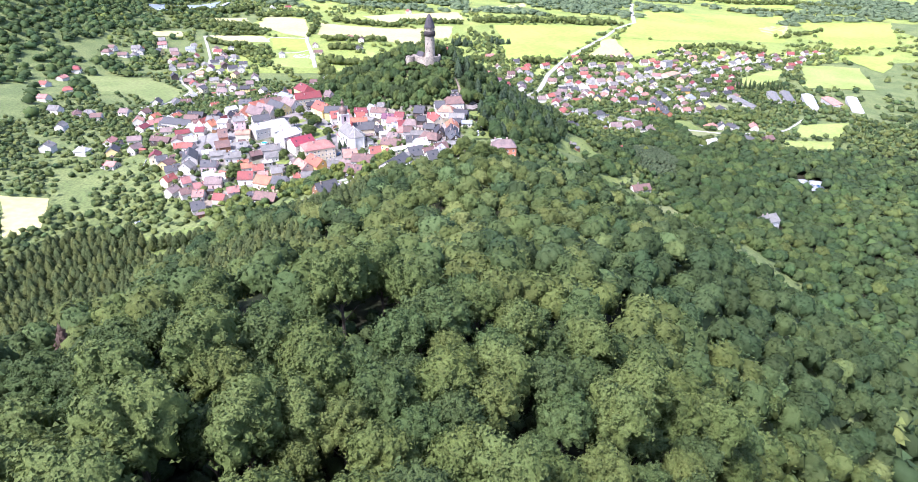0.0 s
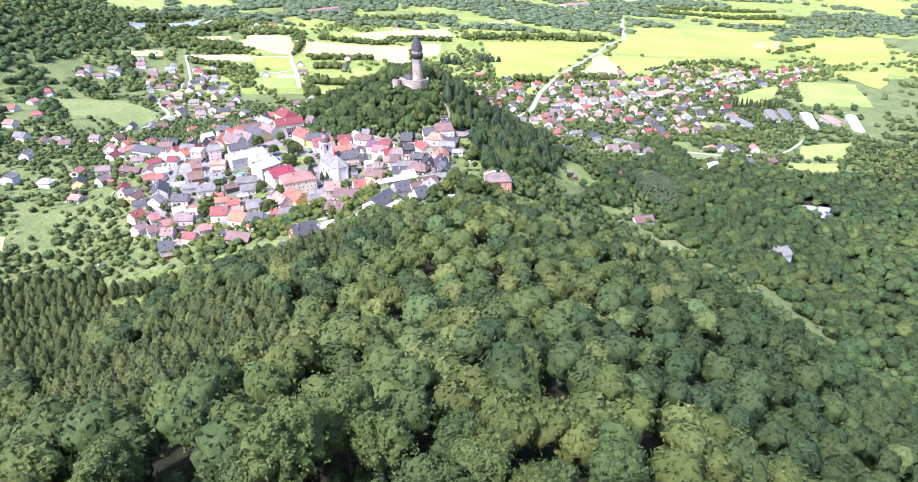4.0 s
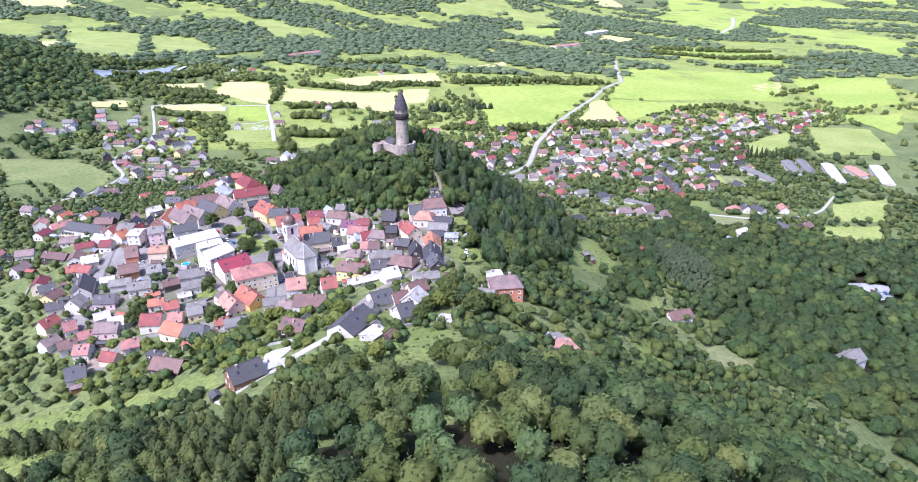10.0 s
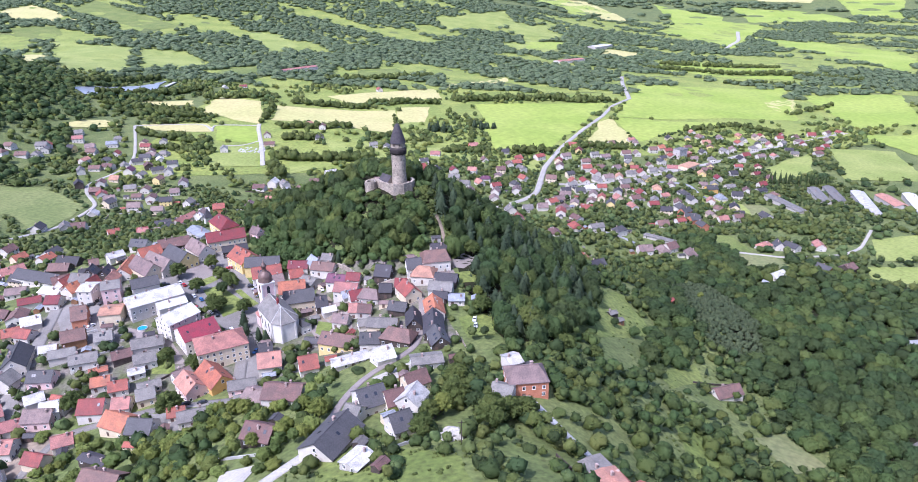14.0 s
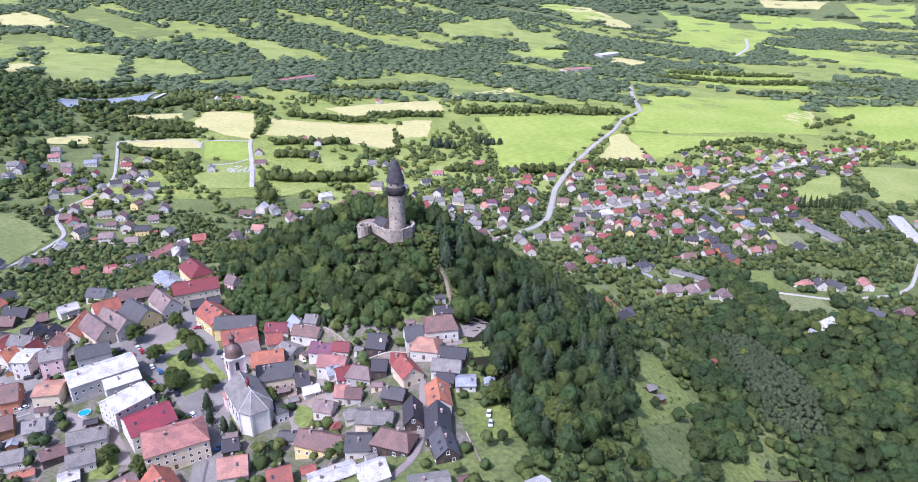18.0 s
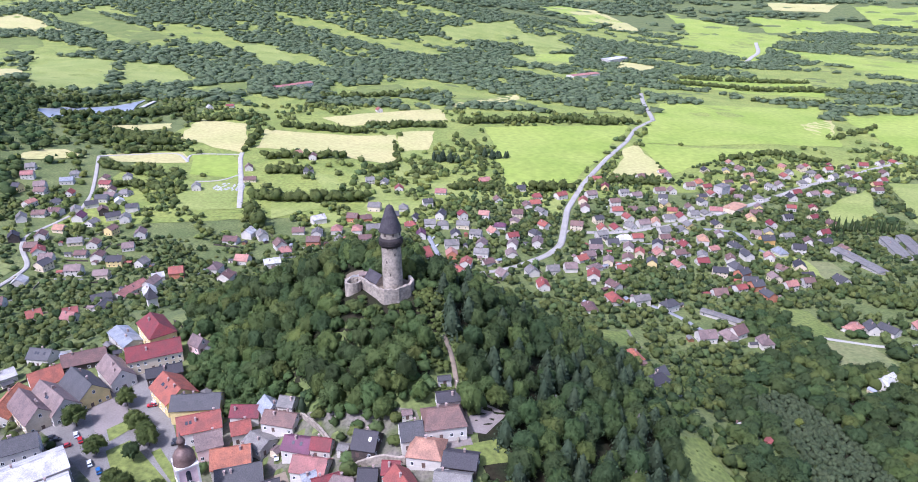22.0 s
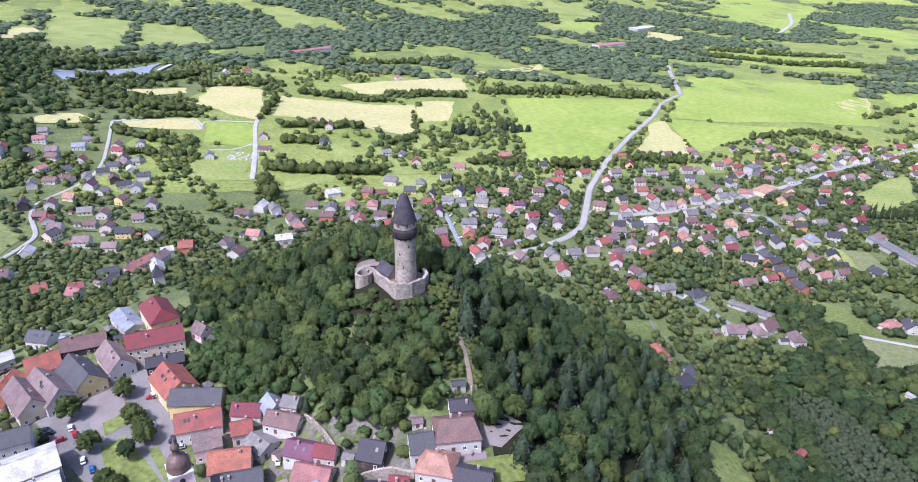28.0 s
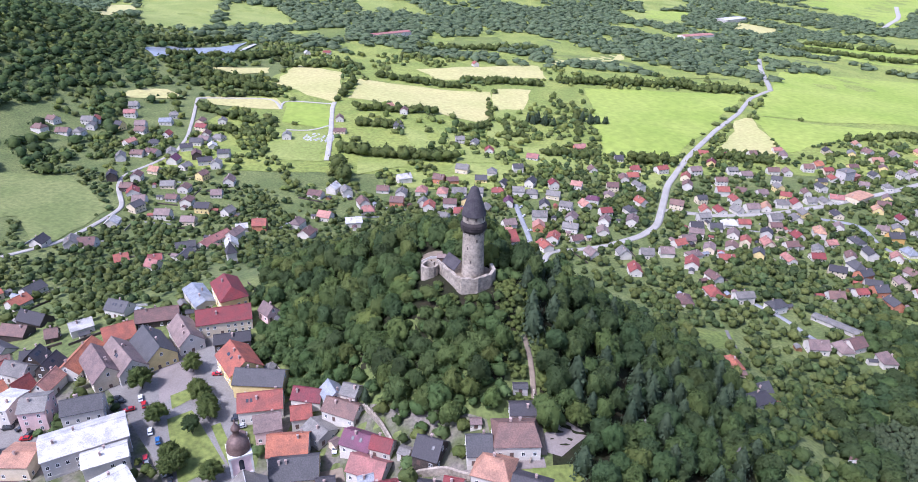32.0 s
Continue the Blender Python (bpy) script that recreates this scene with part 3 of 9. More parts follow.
road("lane", [(-326, 144), (-307, 178), (-304, 217), (-303, 260), (-330, 302), (-340, 330), (-329, 367), (-321, 401), (-331, 454), (-354, 526), (-378, 598)], 4, PALEROAD, "narrow pale asphalt lane", up=0.5)
road("lane", [(-167, 419), (-183, 508), (-211, 638), (-211, 653)], 6, GRAVEL, "pale gravel lane", up=0.7, step=12)
road("lane", [(-378, 598), (-292, 648), (-270, 601)], 4, GRAVEL, "pale gravel lane between fields", up=0.8, step=12)
road("lane", [(-270, 601), (-283, 646), (-211, 644)], 3, GRAVEL, "pale gravel track", up=0.8, step=12)
road("drive", [(-237, 512), (-209, 513), (-193, 543)], 3, GRAVEL, "pale gravel drive", up=0.8, step=8)
road("far_road", [(1466, 2391), (1320, 2094), (1122, 1819)], 14, GRAVEL, "far pale road", up=1.5, step=30)
road("dam", [(-433, 827), (-430, 892), (-425, 969)], 7, CONCRETE, "pale concrete dam of the lake", up=2.2, step=15)
road("lane", [(39, -192), (45, -208), (51, -225), (57, -237)], 2.6, CONCRETE, "narrow concrete lane with steps", up=0.25)
road("castle_path", [(27, -74), (26, -63), (24, -54), (24, -43), (23, -33), (21, -26)], 2.0, SOIL, "steep earth path up to the castle", up=0.2, step=4, clear_by=0.3)
road("lane", [(162, 128), (159, 108), (161, 99)], 2.2, PAVING, "gravel drive", up=0.3)
road("lane", [(196, 171), (210, 153), (220, 122), (244, 119)], 3.5, ASPHALT, "narrow lane past villas", up=0.4)
road("lane", [(324, 360), (360, 353), (356, 311), (370, 275)], 5, ASPHALT, "estate street", up=0.5)
road("lane", [(31, 338), (42, 266), (32, 28)], 4.5, ASPHALT, "side street", up=0.5)
road("lane", [(393, 102), (422, 118), (471, 170)], 3, GRAVEL, "gravel lane", up=0.5)
road("lane", [(298, 115), (338, 95), (393, 102)], 3, GRAVEL, "gravel lane", up=0.5)
road("track", [(-76, -263), (-60, -249), (-48, -239), (-30, -221)], 4, GRAVEL, "pale gravel track by the barn", up=0.3)
road("town_street", [(-159, -178), (-154, -153), (-141, -153), (-111, -147), (-76, -156), (-60, -168)], 4.2, PAVING, "paved town street", up=0.25)
road("town_street", [(-190, -103), (-193, -83), (-197, -58), (-200, -43)], 7, PAVING, "paved town street", up=0.3)
road("town_street", [(-37, -228), (-32, -216), (-27, -191), (-21, -176), (-13, -166), (4, -153), (7, -125), (8, -99)], 3.0, COBBLE, "narrow paved street", up=0.25)
road("town_street", [(27, -77), (21, -77), (10, -80), (0, -82)], 4, COBBLE, "narrow paved street", up=0.25)
road("town_street", [(-83, -104), (-79, -140), (-73, -158)], 6, PAVING, "paved town street", up=0.25)

# ---- houses ----
def paint(name, c, rough=0.85, spread=0.08):
    return material(name, c, rough, spread, 1.6, 0.15, 6.0, second=[v * 0.86 for v in c], second_scale=0.25)


def roofing(name, c, rough=0.7):
    c = [v * 0.84 for v in c]
    return material(name, c, rough, 0.3, 2.2, 0.5, 3.5, second=[v * 0.66 + 0.012 for v in c], second_scale=0.3, random_by="object", spread_random=0.16)


ROOFS = {
    "red": ("red tiled", roofing("red_tiles", (0.285, 0.078, 0.058))),
    "darkred": ("dark red", roofing("dark_red_tiles", (0.20, 0.038, 0.038))),
    "orange": ("orange tiled", roofing("orange_tiles", (0.37, 0.125, 0.070))),
    "tan": ("tan tiled", roofing("tan_tiles", (0.42, 0.225, 0.14))),
    "salmon": ("weathered salmon", roofing("salmon_sheet", (0.40, 0.185, 0.135), 0.6)),
    "magenta": ("magenta red", roofing("magenta_sheet", (0.235, 0.03, 0.052), 0.65)),
    "pink": ("faded pink", roofing("pink_tiles", (0.34, 0.145, 0.12))),
    "mauve": ("mauve-brown", roofing("mauve_tiles", (0.21, 0.145, 0.128))),
    "brown": ("brown", roofing("brown_tiles", (0.165, 0.092, 0.075))),
    "purple": ("purple", roofing("purple_tiles", (0.145, 0.050, 0.085))),
    "dark": ("near-black", roofing("black_shingle", (0.052, 0.046, 0.050))),
    "slate": ("slate grey", roofing("slate", (0.078, 0.073, 0.073))),
    "grey": ("grey", roofing("grey_sheet", (0.19, 0.172, 0.15), 0.6)),
    "blue": ("pale blue-grey", roofing("blue_sheet", (0.30, 0.31, 0.33), 0.5)),
    "white": ("white sheet", roofing("white_sheet", (0.56, 0.53, 0.48), 0.5)),
}
WALLS = {
    "white": ("white", paint("white_plaster", (0.55, 0.505, 0.435))),
    "cream": ("cream", paint("cream_plaster", (0.60, 0.50, 0.35))),
    "yellow": ("yellow", paint("yellow_plaster", (0.64, 0.50, 0.22))),
    "ochre": ("ochre", paint("ochre_plaster", (0.60, 0.36, 0.11))),
    "pink": ("pink", paint("pink_plaster", (0.66, 0.46, 0.42))),
    "grey": ("grey", paint("grey_plaster", (0.43, 0.395, 0.355))),
    "brick": ("orange brick", material("brick_wall", (0.45, 0.19, 0.11), 0.85, 0.25, 3.0, 0.4, 9.0, second=(0.40, 0.16, 0.09), second_scale=0.4)),
    "wood": ("dark timber", OLDWOOD),
    "brownwood": ("brown timber", material("brown_timber", (0.22, 0.115, 0.055), 0.8, 0.25, 3.0, 0.4, 6.0, second_scale=0.4)),
    "stone": ("stone", STONE),
}
CHIMNEY = material("chimney_brick", (0.40, 0.30, 0.26), 0.9, 0.2, 3.0, 0.3, 9.0)
DARKFRAME = material("brown_frame", (0.14, 0.09, 0.07), 0.7, 0.1, 4.0, 0)

# one window: frame with a sill, and the pane set back in it
bm = bmesh.new()
for a in (-0.62, 0.50):
    box(bm, a, a + 0.12, -0.03, 0.07, 0, 1.5)
box(bm, -0.62, 0.62, -0.03, 0.07, 1.38, 1.5)
box(bm, -0.7, 0.7, -0.03, 0.16, -0.1, 0.02)
box(bm, -0.035, 0.035, -0.03, 0.05, 0.0, 1.4)
FRAME_MESH = bpy.data.meshes.new("window")
bm.to_mesh(FRAME_MESH)
bm.free()
FRAME_MESH.materials.append(WHITE)
FRAME_DARK = FRAME_MESH.copy()
FRAME_DARK.materials.clear()
FRAME_DARK.materials.append(DARKFRAME)
bm = bmesh.new()
box(bm, -0.5, 0.5, -0.03, 0.025, 0.02, 1.38)
PANE_MESH = bpy.data.meshes.new("pane")
bm.to_mesh(PANE_MESH)
bm.free()
PANE_MESH.materials.append(GLASS)
# the same window in one piece for houses farther off
bm = bmesh.new()
box(bm, -0.62, 0.62, -0.03, 0.03, -0.02, 1.5)
box(bm, -0.5, 0.5, -0.03, 0.045, 0.1, 1.4)
FAR_WINDOW = bpy.data.meshes.new("window")
bm.to_mesh(FAR_WINDOW)
bm.free()
FAR_WINDOW.materials.append(WHITE)
FAR_WINDOW.materials.append(GLASS)
for f in list(FAR_WINDOW.polygons)[6:]:
    f.material_index = 1
# door leaf
bm = bmesh.new()
box(bm, -0.55, 0.55, -0.03, 0.06, 0, 2.1)
box(bm, -0.65, 0.65, -0.03, 0.03, 0, 2.2)
DOOR_MESH = bpy.data.meshes.new("door")
bm.to_mesh(DOOR_MESH)
bm.free()
DOOR_MESH.materials.append(DARKFRAME)
# chimney: stack with a wider cap and a flue
bm = bmesh.new()
box(bm, -0.35, 0.35, -0.35, 0.35, -2.2, 1.2)
box(bm, -0.45, 0.45, -0.45, 0.45, 1.2, 1.36)
box(bm, -0.18, 0.18, -0.18, 0.18, 1.36, 1.62)
CHIM_MESH = bpy.data.meshes.new("chimney")
bm.to_mesh(CHIM_MESH)
bm.free()
CHIM_MESH.materials.append(CHIMNEY)
# roof light
bm = bmesh.new()
box(bm, -0.5, 0.5, -0.7, 0.7, -0.05, 0.1)
LIGHT_MESH = bpy.data.meshes.new("roof_window")
bm.to_mesh(LIGHT_MESH)
bm.free()
LIGHT_MESH.materials.append(GLASS)


def child(name, mesh, parent, m, label=""):
    ob = new(name, mesh)
    ob.parent = parent
    ob.matrix_local = m
    if label:
        ob["label"] = label
    return ob


def roof_mesh(length, width, wall, rise, hip, over=0.5, thick=0.22):
    """Pitched roof with a thickness; hip: how far the ridge stops short of each end, as a share of the half width."""
    bm = bmesh.new()
    hl, hw = length / 2 + over * 0.7, width / 2 + over
    drop = over * rise / (width / 2)
    rl = max(hl - hip * hw, 0.15)
    for lift in (0.0, 1.0):
        z0, z1 = wall - drop + lift * thick, wall + rise + lift * thick
        v = [bm.verts.new(p) for p in ((-hl, -hw, z0), (hl, -hw, z0), (hl, hw, z0), (-hl, hw, z0), (-rl, 0, z1), (rl, 0, z1))]
        fs = [(0, 1, 5, 4), (2, 3, 4, 5)] + ([(1, 2, 5), (3, 0, 4)] if hip else [])
        for f in fs:
            bm.faces.new([v[i] for i in (f if lift else f[::-1])])
        if lift:
            edge = [0, 1, 5, 2, 3, 4] if not hip else [0, 1, 2, 3]
            for a, b in zip(edge, edge[1:] + edge[:1]):
                bm.faces.new((low[a], low[b], v[b], v[a]))
        low = v
    # ridge cap
    box(bm, -rl, rl, -0.16, 0.16, wall + rise + thick - 0.1, wall + rise + thick + 0.09)
    return bm


def wall_mesh(length, width, wall, rise, hip):
    bm = bmesh.new()
    hl, hw = length / 2, width / 2
    foot, top = -3.0, wall
    a = [bm.verts.new((x, y, z)) for z in (foot, top) for x, y in ((-hl, -hw), (hl, -hw), (hl, hw), (-hl, hw))]
    for k in range(4):
        bm.faces.new((a[k], a[(k + 1) % 4], a[4 + (k + 1) % 4], a[4 + k]))
    if hip:
        bm.faces.new(a[4:])
    else:
        r = [bm.verts.new((s * hl, 0, wall + rise)) for s in (-1, 1)]
        bm.faces.new((a[5], a[6], r[1]))
        bm.faces.new((a[7], a[4], r[0]))
    # plinth
    box(bm, -hl - 0.06, hl + 0.06, -hw - 0.06, hw + 0.06, foot, 0.45)
    return bm


HOUSE_RNG = random.Random(11)


def house(x, y, turn, length, width, wall, rise, roof, walls, hip=0.0, near=True, extra="", z=None, group="houses of the town", frames=None):
    """A house: its centre, the turn of its ridge in degrees, sizes in metres, roof and wall kinds."""
    rng = HOUSE_RNG
    root = new("house")
    root.matrix_world = pose(x, y, height(x, y) if z is None else z, 0, 0, turn)
    rw, rm = ROOFS[roof]
    ww, wm = WALLS[walls]
    size = "large" if length * width > 190 else "small" if length * width < 75 else ""
    label = f"{size} {ww}-walled house with a {rw} {'hipped roof' if hip else 'gabled roof'}{' ' + extra if extra else ''}".strip()
    tagged(root, label, "house", group)
    part("wall", wall_mesh(length, width, wall, rise, hip), wm, root)
    part("roof", roof_mesh(length, width, wall, rise, hip), rm, root)
    FOOT.append((x, y, length / 2 + 0.5, width / 2 + 0.5, radians(turn)))
    fm = FRAME_MESH if frames is None else frames
    hl, hw = length / 2, width / 2
    storeys = max(1, int((wall - 0.3) / 2.9))
    step = 2.8 if near else 5.5
    for side in (0, 1, 2, 3):
        run, off = ((length, hw), (width, hl), (length, hw), (width, hl))[side]
        n = max(1, int((run - 1.2) / step))
        for k in range(n):
            u = (k + 0.5) / n * run - run / 2
            for s in range(storeys):
                if rng.random() < (0.18 if near else 0.5):
                    continue
                h = 0.95 + 2.9 * s
                m = Matrix.Rotation(radians((180, -90, 0, 90)[side]), 4, "Z") @ Matrix.Translation((u, off, h))
                if s == 0 and k == n // 2 and side in (0, 1) and near:
                    child("door", DOOR_MESH, root, Matrix.Rotation(radians((180, -90, 0, 90)[side]), 4, "Z") @ Matrix.Translation((u, off, 0.1)))
                    continue
                w = child("window", fm if near else FAR_WINDOW, root, m)
                if near:
                    child("pane", PANE_MESH, w, Matrix())
        if not hip and side in (1, 3) and rise > 2.2 and near:
            m = Matrix.Rotation(radians((180, -90, 0, 90)[side]), 4, "Z") @ Matrix.Translation((0, off, wall + rise * 0.2))
            w = child("window", fm, root, m)
            child("pane", PANE_MESH, w, Matrix())
    for _ in range(2 if near and length > 13 else 1):
        u, v = rng.uniform(-0.35, 0.35) * length * (0.5 if hip else 1), rng.choice((-1, 1)) * rng.uniform(0.05, 0.22) * width
        child("chimney", CHIM_MESH, root, Matrix.Translation((u, v, wall + rise * (1 - abs(v) / hw) + 0.3)))
    if near and rise > 2.5 and not hip and roof not in ("white", "blue"):
        tilt = math.degrees(math.atan2(rise, hw))
        for _ in range(rng.choice((0, 0, 2, 3))):
            s = rng.choice((-1, 1))
            v = 0.45 * hw
            child("roof_window", LIGHT_MESH, root, Matrix.Translation((rng.uniform(-0.35, 0.35) * length, s * v, wall + rise * 0.55 + 0.24)) @ Matrix.Rotation(radians(-s * tilt), 4, "X"))
    return root


def dormer(root, u, side, width, wall, rise, house_width, roof, walls):
    """A gabled dormer on a roof slope."""
    rng_w = width / 2
    hw = house_width / 2
    base = wall + rise * 0.22
    y0 = side * hw * 0.78
    bm = bmesh.new()
    depth = hw * 0.75
    h = rise * 0.33
    a = [bm.verts.new((u + sx * rng_w, y, z)) for y in (y0, y0 - side * depth) for sx, z in ((-1, base), (1, base), (1, base + h), (-1, base + h))]
    for f in ((0, 1, 2, 3), (4, 5, 6, 7), (0, 3, 7, 4), (1, 5, 6, 2)):
        bm.faces.new([a[i] for i in f])
    ob = part("dormer", bm, WALLS[walls][1], root)
    bm = bmesh.new()
    r = 0.35
    v = [bm.verts.new(p) for p in ((u - rng_w - r, y0 + side * r, base + h), (u, y0 + side * r, base + h + rise * 0.22), (u + rng_w + r, y0 + side * r, base + h), (u - rng_w - r, y0 - side * depth, base + h), (u, y0 - side * depth, base + h + rise * 0.22), (u + rng_w + r, y0 - side * depth, base + h))]
    for f in ((0, 1, 4, 3), (1, 2, 5, 4), (0, 2, 1), (3, 4, 5)):
        bm.faces.new([v[i] for i in f])
    part("dormer_roof", bm, ROOFS[roof][1], ob)
    return ob


FAR_HOUSES = []


def far_house(x, y, turn, length, width, wall, rise, roof, walls, hip=0.0):
    """A house of the villages that the camera never comes near; built joined with the others at the end."""
    FAR_HOUSES.append((x, y, turn, length, width, wall, rise, roof, walls, hip))
    FOOT.append((x, y, length / 2 + 0.5, width / 2 + 0.5, radians(turn)))


def build_far_houses():
    """Houses of the villages: each a body with its windows, a roof and a chimney."""
    for x, y, turn, length, width, wall, rise, roof, walls, hip in FAR_HOUSES:
        bm = wall_mesh(length, width, wall, rise, hip)
        solid = len(bm.faces)
        for side in (-1, 1):
            for u in (-0.3, 0.0, 0.3):
                for h in (1.0, 3.9) if wall > 5 else (1.0,):
                    box(bm, u * length - 0.5, u * length + 0.5, side * width / 2 - 0.05, side * width / 2 + 0.05, h, h + 1.3)
            for v in (-1.9, 0.9):
                box(bm, side * length / 2 - 0.05, side * length / 2 + 0.05, v, v + 1, 1.0, 2.3)
        bm.faces.ensure_lookup_table()
        for f in bm.faces[solid:]:
            f.material_index = 1
        root = part("village_house", bm, WALLS[walls][1])
        root.data.materials.append(GLASS)
        root.matrix_world = pose(x, y, height(x, y), 0, 0, turn)
        tagged(root, f"{WALLS[walls][0]}-walled village house with a {ROOFS[roof][0]} {'hipped' if hip else 'gabled'} roof among gardens", "house", "houses of the villages")
        part("roof", roof_mesh(length, width, wall, rise, hip), ROOFS[roof][1], root)
        child("chimney", CHIM_MESH, root, Matrix.Translation((length * 0.2, 0.6, wall + rise * 0.8 + 0.3)))

# ---- houses of the old town ----
house(-244.6, 149.7, 32, 9.1, 9, 4, 3.5, "red", "white", near=False, group="houses of the town")
house(-212.4, 131.6, -16, 9.0, 8, 4, 3.5, "pink", "white", near=False, group="houses of the town")
house(-117.0, 18.9, 20, 24.4, 12, 7, 4.5, "darkred", "cream", group="houses of the town")
house(-122.3, 39.8, -56, 22.0, 13, 8, 5, "darkred", "yellow", hip=0.5, group="houses of the town")
house(-131.4, 7.8, -51, 20.1, 11, 5, 5, "mauve", "white", group="houses of the town")
house(-140.9, -4.0, -46, 22.0, 13, 5.5, 5.5, "slate", "yellow", group="houses of the town")
house(-156.6, -18.8, -46, 22.0, 12, 5.5, 5.5, "mauve", "cream", group="houses of the town")
house(-149.4, -13.5, -43, 23.5, 12, 5.5, 5.5, "mauve", "white", group="houses of the town")
house(-162.9, 7.4, 36, 13.4, 12, 5, 5, "orange", "white", group="houses of the town")
house(-170.7, -11.1, 91, 22.0, 10, 4.5, 4, "orange", "white", group="houses of the town")
house(-180.5, -43.5, -6, 8.2, 12, 9, 1.2, "white", "white", group="houses of the town")
house(-166.7, -46.7, 16, 9.5, 12, 9.5, 2.5, "grey", "pink", group="houses of the town")
house(-148.2, -46.2, 24, 14.4, 10, 8, 3.5, "slate", "white", group="houses of the town")
house(-138.5, -62.3, 33, 28.2, 15, 8, 3, "white", "grey", group="houses of the town")
house(-127.2, -69.4, 31, 14.7, 9, 7, 2, "white", "white", group="houses of the town")
house(-119.2, -85.6, 49, 17.6, 13, 9, 3.5, "white", "white", group="houses of the town")
house(-106.6, -97.9, 35, 17.9, 16, 7.5, 4.5, "magenta", "white", group="houses of the town")
house(-91.9, -111.8, 22, 23.6, 17, 9.5, 4, "salmon", "cream", hip=0.6, group="houses of the town")
house(-158.2, -69.9, 3, 11.2, 12, 6, 1.5, "tan", "cream", group="houses of the town")
house(-175.3, -69.9, 16, 7.4, 13, 6, 5, "brown", "brick", group="houses of the town")
house(-155.3, -91.8, 16, 8.3, 9, 4, 3, "grey", "white", group="houses of the town")
house(-130.5, -100.9, 15, 14.4, 9, 4, 3, "grey", "grey", group="houses of the town")
house(-128.2, -113.4, 19, 10.0, 8, 4, 3, "grey", "white", group="houses of the town")
house(-231.5, 43.6, -15, 16.4, 9, 4, 4, "dark", "wood", near=False, group="houses of the town")
house(-195.6, -5.4, 90, 8.1, 8, 4, 4, "dark", "wood", group="houses of the town")
house(-182.8, -14.0, 88, 10.2, 8, 4, 4, "dark", "wood", group="houses of the town")
house(-197.0, -15.5, -13, 12.4, 9, 4.5, 3.5, "grey", "white", group="houses of the town")
house(-195.4, -32.3, 58, 7.5, 9, 5, 4, "orange", "white", group="houses of the town")
house(-174.2, -28.5, 87, 11.9, 7, 5, 3.5, "salmon", "white", group="houses of the town")
house(-190.8, 21.5, 40, 10.1, 8, 4.5, 2.5, "white", "white", group="houses of the town")
house(-180.4, 39.2, -13, 12.0, 9, 4.5, 3.5, "slate", "white", group="houses of the town")
house(-153.0, 25.3, 19, 19.5, 10, 4, 4, "brown", "wood", group="houses of the town")
house(-140.9, 45.2, -50, 22.0, 10, 3.5, 2, "blue", "grey", group="houses of the town")
house(-108.9, 6.2, 18, 15.6, 8, 4, 2.5, "dark", "wood", group="houses of the town")
house(-98.9, -12.8, -51, 18.7, 14, 6.5, 5, "orange", "yellow", group="houses of the town")
house(-85.7, -23.6, 0, 20.5, 11, 6, 4, "slate", "yellow", group="houses of the town")
house(-81.2, -37.8, 14, 16.8, 11, 6, 4.5, "red", "white", group="houses of the town")
house(-74.9, -49.4, 19, 9.8, 9, 6, 4, "mauve", "pink", group="houses of the town")
house(-63.4, -60.8, 8, 14.4, 12, 6.5, 4.5, "orange", "white", group="houses of the town")
house(-58.5, -70.8, 11, 16.4, 12, 6, 4.5, "slate", "cream", group="houses of the town")
house(-62.3, -36.2, -7, 11.7, 8, 5, 3, "darkred", "white", group="houses of the town")
house(-52.4, -37.7, -58, 9.0, 8, 4, 3.5, "blue", "white", group="houses of the town")
house(-44.4, -39.2, -17, 6.4, 7, 4, 2.5, "grey", "white", group="houses of the town")
house(-46.3, -46.0, -19, 13.7, 9, 4, 3, "brown", "white", group="houses of the town")
house(-54.2, -52.6, -40, 10.3, 9, 3.5, 2, "grey", "grey", group="houses of the town")
house(-37.2, -61.6, -19, 11.5, 9, 4, 3, "purple", "white", group="houses of the town")
house(-31.7, -73.9, -17, 13.0, 9, 4.5, 3.5, "pink", "white", group="houses of the town")
house(-25.0, -85.5, 16, 9.6, 9, 4.5, 3.5, "darkred", "grey", group="houses of the town")
house(-32.0, -79.2, 21, 5.0, 6, 4, 2.5, "blue", "white", group="houses of the town")
house(-18.7, -88.4, -19, 11.3, 8, 4, 3.5, "mauve", "grey", hip=0.5, group="houses of the town")
house(-45.8, -78.5, 14, 6.1, 9, 4, 4, "dark", "wood", group="houses of the town")
house(-26.5, -96.9, -9, 5.1, 8, 4, 3, "pink", "white", group="houses of the town")
house(-10.1, -88.1, -7, 6.5, 8, 4, 3, "dark", "wood", group="houses of the town")
house(-10.9, -72.4, -18, 8.8, 10, 4, 4.5, "dark", "wood", group="houses of the town")
house(5.2, -74.5, 7, 8.1, 10, 4.5, 4, "slate", "white", group="houses of the town")
house(17.3, -70.6, 5, 15.1, 13, 5, 4, "brown", "white", hip=0.3, group="houses of the town")
house(20.0, -60.1, 5, 9.2, 7, 4, 2, "dark", "grey", group="houses of the town")
house(10.5, -83.1, -16, 12.3, 11, 4.5, 3.5, "tan", "white", hip=0.6, group="houses of the town")
house(22.0, -88.9, -17, 11.7, 9, 3.5, 2.5, "dark", "wood", group="houses of the town")
